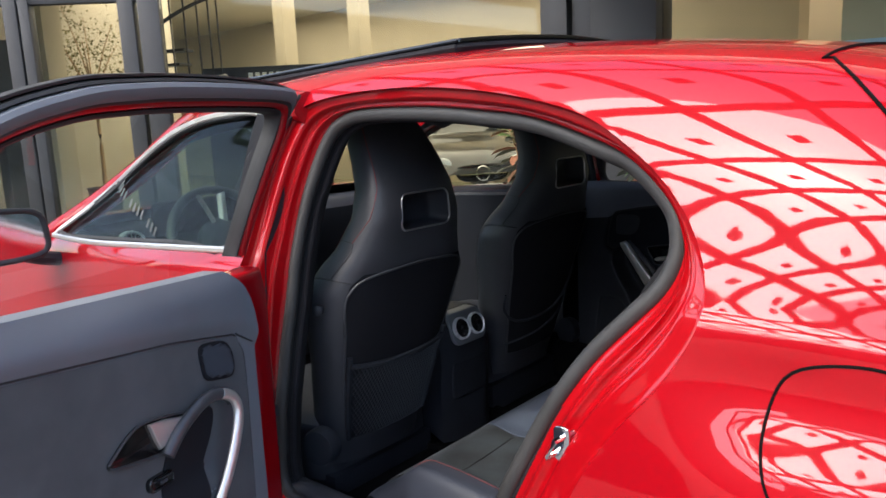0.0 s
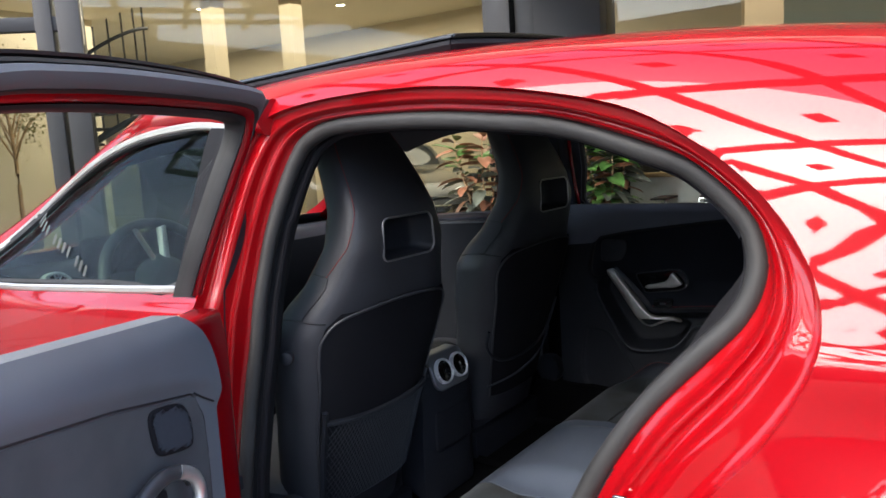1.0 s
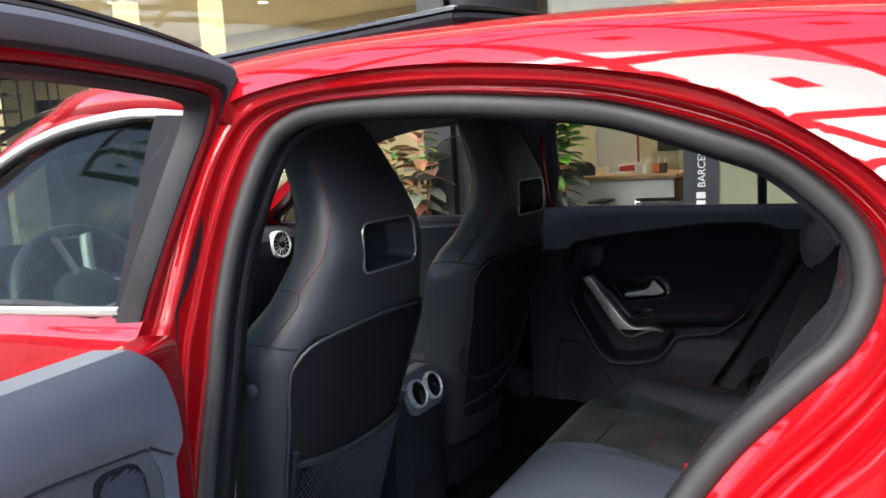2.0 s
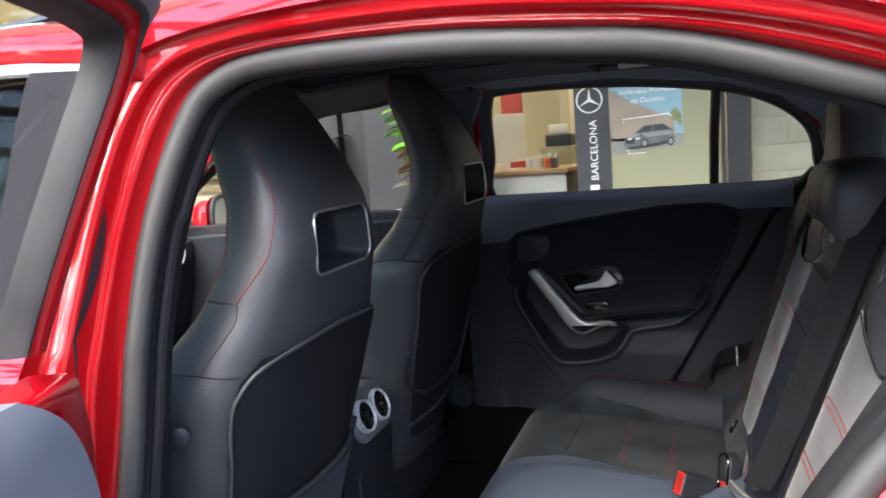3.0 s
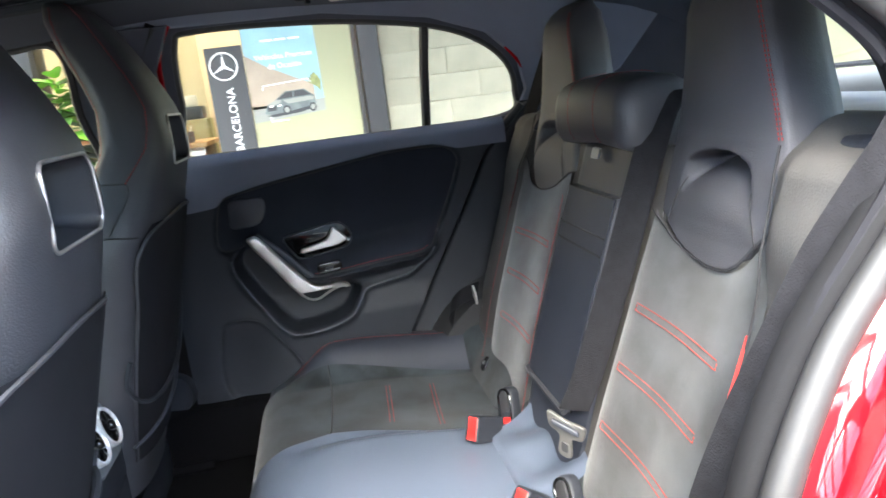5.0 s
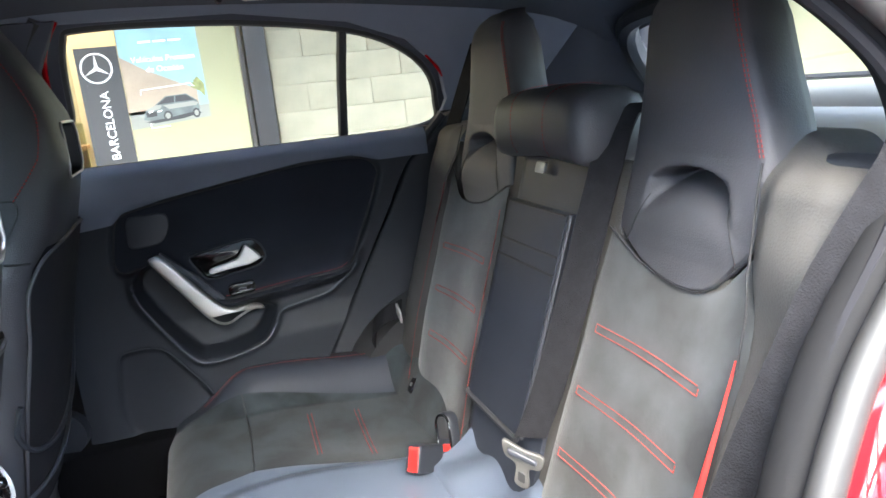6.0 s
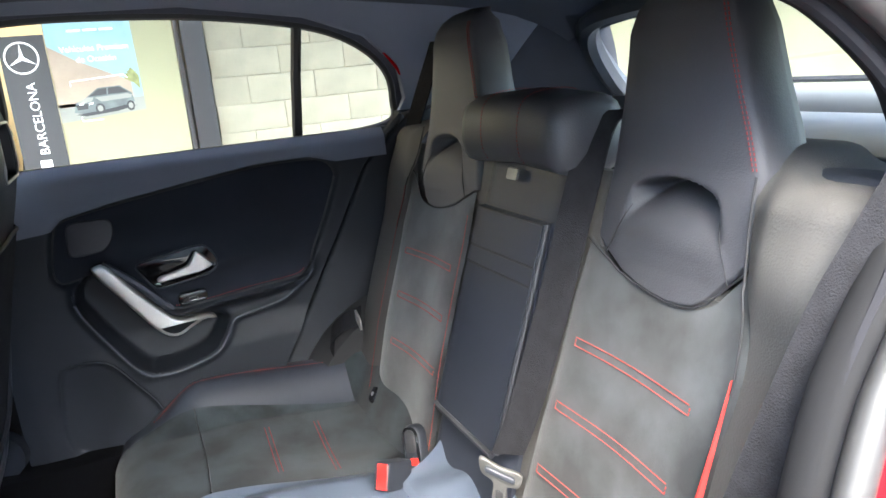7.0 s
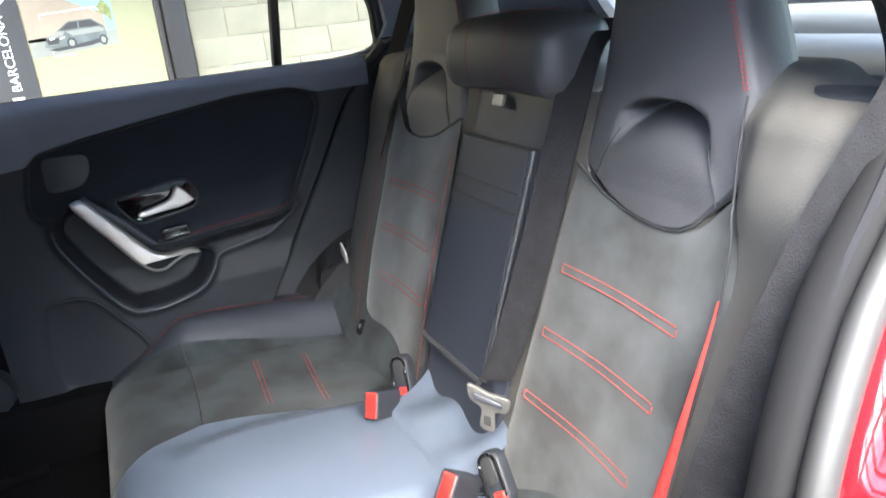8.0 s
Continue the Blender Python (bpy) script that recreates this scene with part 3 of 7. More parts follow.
def mirror_part(side, parent):
    s = side
    o = spline([(-0.10, -0.06), (-0.11, 0.0), (-0.09, 0.06), (0.0, 0.075), (0.09, 0.07), (0.11, 0.0), (0.09, -0.065), (0.0, -0.075)], 32, True)
    back = lambda u, v, h: (-1.44 - h * 1.0, s * (0.945 + u), 0.985 + v)
    own(parent, puff("housing", o, back, 0.12, RED, None, "glossy red housing", power=2.0, back=0.0))
    own(parent, tube("bezel", [(-1.413, s * (0.945 + u), 0.985 + v) for u, v in o], 0.009, PLASTIC, None, "black bezel", sides=8, closed=True, up=(1, 0, 0)))
    own(parent, slab("mirror_glass", o * 0.93, lambda u, v, h: (-1.415 + h, s * (0.945 + u), 0.985 + v), 0.008, CHROME, None, "mirror glass", bevel=0.001, steps=1))
    own(parent, tube("foot", [(-1.44, s * 0.90, 0.92), (-1.45, s * 0.84, 0.90), (-1.46, s * 0.775, 0.885)], 0.022, PLASTIC, None, "black foot", sides=8))


mirror_part(-1, mir)
mir2 = thing("door_mirror", "red door mirror seen through the far window", "mirror", (-1.45, 0.85, 0.95))
mirror_part(1, mir2)

# wheels under the car
for wx in (-2.28, 0.46):
    for s in (-1, 1):
        wheel = thing("wheel", "black tyre on a dark alloy rim", "wheel", (wx, s * 0.70, 0.315), "wheels of the car")
        own(wheel, lathe("tyre", [(0.21, -0.10), (0.29, -0.105), (0.315, -0.07), (0.315, 0.07), (0.29, 0.105), (0.21, 0.10)], (wx, s * 0.70, 0.315), (0, s, 0), RUBBER, None, "black tyre", 40))
        own(wheel, lathe("rim", [(0.03, 0.085), (0.05, 0.09), (0.15, 0.06), (0.20, 0.09), (0.215, 0.095), (0.215, -0.09)], (wx, s * 0.70, 0.315), (0, s, 0), SILVER, None, "alloy rim", 40))
box("floor_pan", (-2.9, -0.70, 0.20), (1.2, 0.70, 0.23), PLASTIC, car, "black floor pan")
# black cover on the pillar between the doors
for s_ in (-1, 1):
    bp = [(x0, z) for z in np.linspace(0.975, 1.312, 16) for x0 in np.linspace(-0.556, float(np.interp(z, [0.975, 1.10, 1.225, 1.296, 1.312], [-0.492, -0.470, -0.442, -0.412, -0.40])), 5)]
    bv = [(u, s_ * (side_y(u, v) + 0.006), v) for u, v in bp] + [(u, s_ * (side_y(u, v) - 0.004), v) for u, v in bp]
    bf = grid_faces(16, 5) + [tuple(80 + k for k in reversed(f)) for f in grid_faces(16, 5)]
    rim_ = [5 * r for r in range(16)] + [75 + c for c in range(1, 5)] + [5 * r + 4 for r in range(14, -1, -1)] + [3, 2, 1]
    bf += [(a, b, b + 80, a + 80) for a, b in zip(rim_, rim_[1:] + rim_[:1])]
    mesh("b_pillar_cover", bv, bf, PANEL_DARK, car, "black pillar cover")

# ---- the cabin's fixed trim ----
box("carpet", (-1.6, -0.69, 0.232), (0.35, 0.69, 0.252), CARPET_SHADED, car, "black carpet floor")
box("far_sill", (-0.52, 0.60, 0.252), (0.25, 0.70, 0.40), CARPET_SHADED, car, "black carpeted sill", 0.02)
tube("sill_cover", [(x, -0.70, 0.375) for x in (-0.46, -0.2, 0.13)], 0.03, PLASTIC, car, "black sill cover", sides=10)


def liner_z(x, y):
    zr = float(np.interp(x, XS, ROOF))
    return zr - 0.048 - 0.055 * (abs(y) / 0.56) ** 2.6


def build_liner():
    """Headliner with the sunroof's opening in it."""
    xs = np.linspace(-1.0, 0.93, 40)
    ys = np.linspace(-0.585, 0.585, 31)
    verts = [(x, y, liner_z(x, y)) for x in xs for y in ys] + [(x, y, liner_z(x, y) + 0.012) for x in xs for y in ys]
    n = len(xs) * len(ys)
    faces = []
    hole = lambda i, j: -0.74 < (xs[i] + xs[i + 1]) / 2 < -0.10 and abs(ys[j] + ys[j + 1]) / 2 < 0.37
    m = len(ys)
    for i in range(len(xs) - 1):
        for j in range(m - 1):
            if not hole(i, j):
                f = (i * m + j, i * m + j + 1, (i + 1) * m + j + 1, (i + 1) * m + j)
                faces += [f, tuple(n + k for k in reversed(f))]
    return mesh("headliner", verts, faces, LINER, car, "black cloth headliner")


build_liner()
hl = rounded(0.64, 0.74, 0.06, 5, -0.42, 0.0)
sk = rounded(0.66, 0.76, 0.08, 6, -0.42, 0.0)
mesh("sunroof_skirt", [(u, v, liner_z(u, v) + 0.002) for u, v in sk] + [(u, v, 1.402 - 0.02 * (v / 0.38) ** 2) for u, v in sk], grid_faces(2, len(sk), False, True), LINER, car, "black cloth skirt of the sunroof opening")
tube("sunroof_frame", [(u, v, liner_z(u, v) + 0.004) for u, v in hl], 0.014, PLASTIC, car, "black frame of the sunroof opening", sides=8, closed=True)
for k in range(3):
    tube("sunroof_rail", [(-0.70, -0.345 + 0.02 * k, 1.385 + 0.004 * k), (-0.12, -0.345 + 0.02 * k, 1.388 + 0.004 * k)], 0.005, SILVER if k == 1 else PLASTIC, car, "", sides=6)

# grab handle over the far rear window
grab = thing("grab_handle", "folded black grab handle with a bright reading lamp over the window", "handle", (0.06, 0.52, 1.33))
own(grab, slab("handle_base", rounded(0.19, 0.03, 0.012, 4), lambda u, v, h: (0.065 + u, 0.525 - v * 0.7 - h * 0.7, 1.352 + v * 0.75 - 0.012 - h * 0.7), 0.02, PLASTIC, None, "", bevel=0.005))
own(grab, slab("lamp_lens", rounded(0.075, 0.014, 0.005, 4), lambda u, v, h: (0.085 + u, 0.512 - v * 0.7 - h * 0.7, 1.338 + v * 0.75 - 0.012 - h * 0.7), 0.012, SILVER, None, "bright clear lens", bevel=0.003))
own(grab, tube("coat_hook", [(0.0, 0.52, 1.335), (0.0, 0.505, 1.322), (0.002, 0.497, 1.325)], 0.006, PLASTIC, None, "", sides=6))


def wrap(name, outline, side, out, depth, mat, label="", bevel=0.006):
    """A panel that follows the cabin's side wall; out: distance inside the body's skin."""
    return slab(name, outline, lambda u, v, h: (u, side * (side_y(u, v) - out - 0.0 - h), v), depth, mat, car, label, bevel=bevel)


# far side: pillars and frame round the rear window
tube("window_rubber", [(p[0], side_y(p[0], p[1]) - 0.02, p[1]) for p in matched(WINDOW_RR, 5)], 0.012, RUBBER, car, "", sides=8, closed=True, up=(0, 1, 0))
o = np.array(WINDOW_RR)
side_glass("rear_side_window", WINDOW_RR, 1, GLASS_CLEAR, "clear rear side window glass")
tube("window_divider", [(0.262, side_y(0.262, 1.025) - 0.022, 1.018), (0.265, side_y(0.265, 1.15) - 0.022, 1.15), (0.272, side_y(0.272, 1.255) - 0.022, 1.262)], 0.0125, RUBBER, car, "black upright between window and quarter glass", sides=8)
# red body edge seen round the far door
edge = [(-0.358, 0.985), (-0.358, 1.12), (-0.348, 1.25), (-0.31, 1.317)]
tube("far_door_edge", [(x, side_y(x, z) - 0.055, z) for x, z in spline(edge, 14)], 0.006, RED, car, "red edge of the far door frame", sides=8)
tube("far_seal", [(x - 0.03, side_y(x, z) - 0.065, z) for x, z in spline(edge, 14)], 0.016, RUBBER, car, "", sides=8)
edge2 = [(0.47, 1.19), (0.512, 1.14), (0.532, 1.08), (0.515, 1.02), (0.47, 0.96), (0.41, 0.90)]
tube("far_door_edge", [(x, side_y(x, z) - 0.050, z) for x, z in spline(edge2, 24)], 0.0045, RED, car, "red edge of the far door frame", sides=8)
wrap("b_pillar_trim", [(-0.50, 0.98), (-0.375, 0.98), (-0.36, 1.22), (-0.31, 1.315), (-0.50, 1.315)], 1, 0.08, 0.03, LINER, "black pillar trim")
wrap("b_pillar_trim", [(-0.56, 0.40), (-0.49, 0.40), (-0.46, 0.98), (-0.43, 1.20), (-0.37, 1.31), (-0.56, 1.31)], -1, 0.065, 0.025, PLASTIC, "black pillar trim")
wrap("roof_side_trim", [(-0.50, 1.312), (0.03, 1.309), (0.28, 1.275), (0.42, 1.228), (0.503, 1.158), (0.524, 1.08), (0.505, 1.03), (0.62, 1.03), (0.78, 1.10), (0.86, 1.24), (0.60, 1.31), (0.20, 1.352), (-0.50, 1.362)], 1, 0.055, 0.02, TRIM_DAYLIT, "dark cloth roof side trim, tinted blue-grey for window light")
wrap("c_pillar_trim", [(0.54, 1.04), (0.80, 1.04), (0.90, 1.10), (0.86, 1.25), (0.62, 1.30), (0.56, 1.26), (0.60, 1.18), (0.60, 1.10)], -1, 0.125, 0.02, TRIM_DAYLIT, "dark pillar trim, tinted blue-grey for window light")
wrap("luggage_side_trim", [(0.50, 0.40), (1.10, 0.40), (1.12, 0.95), (0.95, 1.05), (0.50, 1.05)], 1, 0.07, 0.02, PLASTIC, "black side trim")
wrap("luggage_side_trim", [(0.62, 0.40), (1.10, 0.40), (1.12, 0.95), (0.95, 1.05), (0.64, 1.05)], -1, 0.07, 0.02, PLASTIC, "black side trim")
side_o = [(0.06, 0.36), (0.142, 0.49), (0.234, 0.644), (0.326, 0.804), (0.399, 0.937), (0.468, 1.005), (0.505, 1.045), (0.62, 1.06), (0.64, 0.80), (0.60, 0.36)]
slab("side_trim", side_o, lambda u, v, h: (u, side_y(u, min(v, 1.0)) - 0.135 - 0.10 * max(0.0, v - 0.95) - h, v), 0.05, PLASTIC, car, "dark grey trim between door and bench", bevel=0.012)
tube("far_seal", [(u - 0.012, side_y(u, v) - 0.118, v) for u, v in spline(side_o[1:7], 30)], 0.011, RUBBER, car, "black rubber seal of the far door", sides=8, up=(0, 1, 0))
for s in (-1, 1):
    own(car, tube("tailgate_frame", spline([(1.15, s * 0.60, 0.99), (1.03, s * 0.575, 1.10), (0.93, s * 0.50, 1.205), (0.90, s * 0.30, 1.235), (0.895, 0, 1.24)], 24), 0.028, PLASTIC_SOFT, None, "black trim round the rear window", sides=8, up=(0, 0, 1)))

# parcel shelf
slab("parcel_shelf", rounded(0.40, 1.10, 0.04, 4, 0.86, 0), lambda u, v, h: (u, v, 1.000 + h), 0.02, SHELF_SKYLIT, car, "dark parcel shelf, sky reflection put into its colour", bevel=0.006)
# sides of the front cabin and dashboard
wrap("front_door_card", [(-1.50, 0.40), (-0.52, 0.40), (-0.52, 0.965), (-1.0, 0.955), (-1.50, 0.93)], 1, 0.09, 0.04, PLASTIC, "black front door card", bevel=0.02)
wrap("front_door_card", [(-1.50, 0.40), (-0.56, 0.40), (-0.56, 0.955), (-1.0, 0.945), (-1.50, 0.92)], -1, 0.09, 0.04, PLASTIC, "black front door card", bevel=0.02)
dash = thing("dashboard", "black soft-touch dashboard with round silver air vents", "dashboard", (-1.5, 0, 0.6))
dp = [(-1.72, 0.945), (-1.55, 0.960), (-1.45, 0.955), (-1.395, 0.925), (-1.40, 0.83), (-1.43, 0.70), (-1.48, 0.58), (-1.6, 0.45)]
dv = [(x, y, z) for y in np.linspace(-0.68, 0.68, 12) for x, z in spline(dp, 24)]
own(dash, mesh("dash_body", dv, grid_faces(12, 24), PLASTIC, None))


def round_vent(parent, at, axis, r=0.045, name="air_vent", vane=None):
    at, a = Vector(at), Vector(axis).normalized()
    e = lathe(name, [(r * 0.80, -0.008), (r * 0.83, 0.003), (r * 0.90, 0.006), (r * 0.97, 0.005), (r, 0.0), (r, -0.02)], at, a, BRIGHT_RING, None, "bright ring of a round air vent", 32, (False, False))
    own(parent, e)
    b = lathe("vent_throat", [(r * 0.83, 0.001), (r * 0.60, -0.005)], at, a, GLOSS_BLACK, None, "black throat", 24, (False, True))
    b.parent = e
    q = Vector((0, 0, 1)).rotation_difference(a).to_matrix()
    for k in range(7):
        w = math.pi * k / 7
        d = q @ Vector((math.cos(w), math.sin(w), 0))
        f = tube("vane", [at + d * r * 0.24 + a * 0.003, at + d * r * 0.82 + a * 0.0005], 0.0013, vane or SILVER, None, "", sides=5)
        g = tube("vane", [at - d * r * 0.24 + a * 0.003, at - d * r * 0.82 + a * 0.0005], 0.0013, vane or SILVER, None, "", sides=5)
        for v in (f, g):
            v.parent = e
    h = lathe("vent_knob", [(r * 0.27, -0.006), (r * 0.27, 0.008), (r * 0.2, 0.011)], at, a, GLOSS_BLACK, None, "", 20)
    h.parent = e
    return e


for y in (-0.58, -0.14, 0.0, 0.14, 0.58):
    round_vent(dash, (-1.388, y, 0.900 if abs(y) > 0.3 else 0.85), (1, 0, 0.12), 0.052)
own(dash, slab("display", rounded(0.56, 0.12, 0.012, 4), lambda u, v, h: (-1.385 + 0.12 * v + h, -0.22 + u, 0.975 + v), 0.012, GLOSS_BLACK, None, "wide gloss black display", bevel=0.003))
wheel_c = Vector((-1.17, -0.37, 0.90))
st = thing("steering_wheel", "black leather steering wheel with silver spokes", "steering wheel", wheel_c)
ax = Vector((0.90, 0, 0.42)).normalized()
qs = Vector((0, 0, 1)).rotation_difference(ax).to_matrix()
own(st, tube("rim", [wheel_c + qs @ Vector((0.185 * math.cos(a), 0.185 * math.sin(a), 0)) for a in np.linspace(0, 2 * math.pi, 48, endpoint=False)], 0.0155, LEATHER, None, "black leather rim", sides=10, closed=True))
own(st, lathe("hub", [(0.03, -0.05), (0.085, -0.03), (0.085, 0.0), (0.06, 0.018), (0.01, 0.024)], wheel_c, ax, PLASTIC_SOFT, None, "", 24))
for a in (0.12, math.pi - 0.12, -math.pi / 2 - 0.25, -math.pi / 2 + 0.25):
    d = qs @ Vector((math.sin(a - math.pi / 2) * 0, 0, 0))
    p0, p1 = (wheel_c + qs @ Vector((math.sin(a) * r, math.cos(a) * r, 0.004)) for r in (0.07, 0.18))
    own(st, tube("spoke", [p0, p1], 0.014, SILVER, None, "satin silver spoke", sides=8, flat=0.4))
own(st, tube("column", [wheel_c - ax * 0.02, wheel_c - ax * 0.25], 0.04, PLASTIC, None, "", sides=10))

# centre console with the rear air vents
con = thing("centre_console", "black centre console with a pair of round silver rear vents", "console", (-0.6, 0.015, 0.25))
prof = spline([(-0.455, 0.26), (-0.455, 0.45), (-0.448, 0.55), (-0.468, 0.64), (-0.50, 0.668), (-0.60, 0.665), (-0.80, 0.64), (-1.15, 0.60)], 30)
cv, rows = [], np.linspace(-0.105, 0.135, 9)
for y in rows:
    e = 1 - abs((y - 0.015) / 0.12) ** 6
    for x, z in prof:
        cv.append((x - 0.02 * (1 - e), y, 0.26 + (z - 0.26) * (0.94 + 0.06 * e)))
m = len(prof)
fc = grid_faces(9, m) + [tuple(range(m)), tuple(range(8 * m, 9 * m))]
own(con, mesh("console_body", cv, fc, PLASTIC, None, "black console body", sharp=50))
own(con, slab("vent_panel", rounded(0.165, 0.100, 0.030, 6), lambda u, v, h: (-0.456 - 0.36 * v + h, 0.016 + u, 0.618 + v), 0.04, SATIN, None, "satin grey vent panel", bevel=0.006))
for y in (-0.021, 0.053):
    round_vent(con, (-0.449, y, 0.620), (1, 0, 0.36), 0.036, "rear_air_vent", GLOSS_BLACK)
own(con, slab("stowage_lid", rounded(0.17, 0.12, 0.015, 4), lambda u, v, h: (-0.450 + h, 0.014 + u, 0.455 + v), 0.02, PLASTIC, None, "", bevel=0.006))
tag = thing("floor_label", "small white printed label on the carpet", "label", (-0.593, 0.533, 0.255))
own(tag, slab("label_sheet", rounded(0.05, 0.032, 0.003, 2), lambda u, v, h: (-0.593 + v * 0.7, 0.533 + u, 0.262 + 0.5 * v + h), 0.002, material("white_label", (0.75, 0.75, 0.75), 0.6), None, "white label", bevel=0.0005))
for k in range(2):
    own(tag, slab("print_bar", rounded(0.012, 0.012, 0.001, 1, -0.012 + 0.020 * k, 0), lambda u, v, h: (-0.593 + v * 0.7 + 0.0, 0.533 + u, 0.2635 + 0.5 * v + h), 0.001, RUBBER, None, "", bevel=0.0002))
# inner trim and wiper of the tailgate
tv = [(x, y, z - 0.02 * (y / 0.6) ** 2) for y in np.linspace(-0.58, 0.58, 14) for x, z in spline([(1.068, 0.985), (1.075, 1.022), (1.095, 1.040), (1.130, 1.046)], 10)]
mesh("tailgate_trim", tv, grid_faces(14, 10), SHELF_SKYLIT, car, "inner trim of the tailgate, skylight put into its pale blue")
tube("rear_wiper", [(1.152, y, 1.052 - 0.03 * y * y) for y in np.linspace(-0.12, 0.42, 10)], 0.007, PLASTIC, car, "black rear wiper", sides=6)
# pale print on the front side glass, as plain bars
prn = thing("window_print", "faint white print along the front side glass", "sticker", (-0.9, -0.72, 1.05))
for k in range(13):
    if k in (4, 9):
        continue
    x_, z_ = -1.255 + 0.0262 * k, 1.115 - 0.0095 * k
    own(prn, slab("print_bar", rounded(0.008, 0.024, 0.002, 2), lambda u, v, h: (x_ + u, -(side_y(x_ + u, z_ + v) - 0.011 + h), z_ + v - 0.35 * u), 0.001, WHITE_PRINT, None, "", bevel=0.0003))

# ---- front seats ----


def seat_level(z):
    """Half width, rear face and depth of a front seat's back at a height."""
    Z = [0.36, 0.50, 0.65, 0.78, 0.87, 0.92, 0.97, 1.05, 1.12, 1.18, 1.245, 1.295, 1.322, 1.338]
    W = [0.172, 0.184, 0.210, 0.246, 0.255, 0.232, 0.198, 0.168, 0.151, 0.139, 0.124, 0.105, 0.080, 0.03]
    B = [-0.475, -0.435, -0.395, -0.365, -0.342, -0.328, -0.313, -0.295, -0.306, -0.332, -0.366, -0.398, -0.425, -0.465]
    D = [0.17, 0.19, 0.20, 0.21, 0.212, 0.195, 0.165, 0.135, 0.120, 0.113, 0.108, 0.092, 0.066, 0.028]
    return [float(np.interp(z, Z, v)) for v in (W, B, D)]


def seat_shift(cy, z):
    """The driver's seat leans a little outwards towards its foot."""
    return -0.018 * min(max((0.88 - z) / 0.26, 0.0), 1.0) if cy < 0 else 0.0


def seat_power(z):
    """Roundness of the seat's section: full bolsters below, a squarer headrest."""
    return float(np.interp(z, [0.40, 0.85, 0.95, 1.08, 1.25], [2.7, 2.8, 3.0, 3.8, 3.4]))


def seat_point(cy, dz, z, a, swell=0.0):
    """A point of the seat's skin: z the height, a the angle round it (0 is the rear face's middle, positive towards +y)."""
    w, b, d = seat_level(z)
    p = seat_power(z)
    # seams keep their share of the width, whatever the section's roundness
    f = min(abs(math.sin(a)) ** 0.5, 1.0) ** (p / 2)
    s, c = math.copysign(f, math.sin(a)), math.copysign(math.sqrt(max(0.0, 1 - f * f)), math.cos(a))
    ex = lambda v: math.copysign(abs(v) ** (2 / p), v)
    return (b - d / 2 + (d / 2 + swell) * ex(c), cy + seat_shift(cy, z) + (w + swell) * ex(s), z + dz)


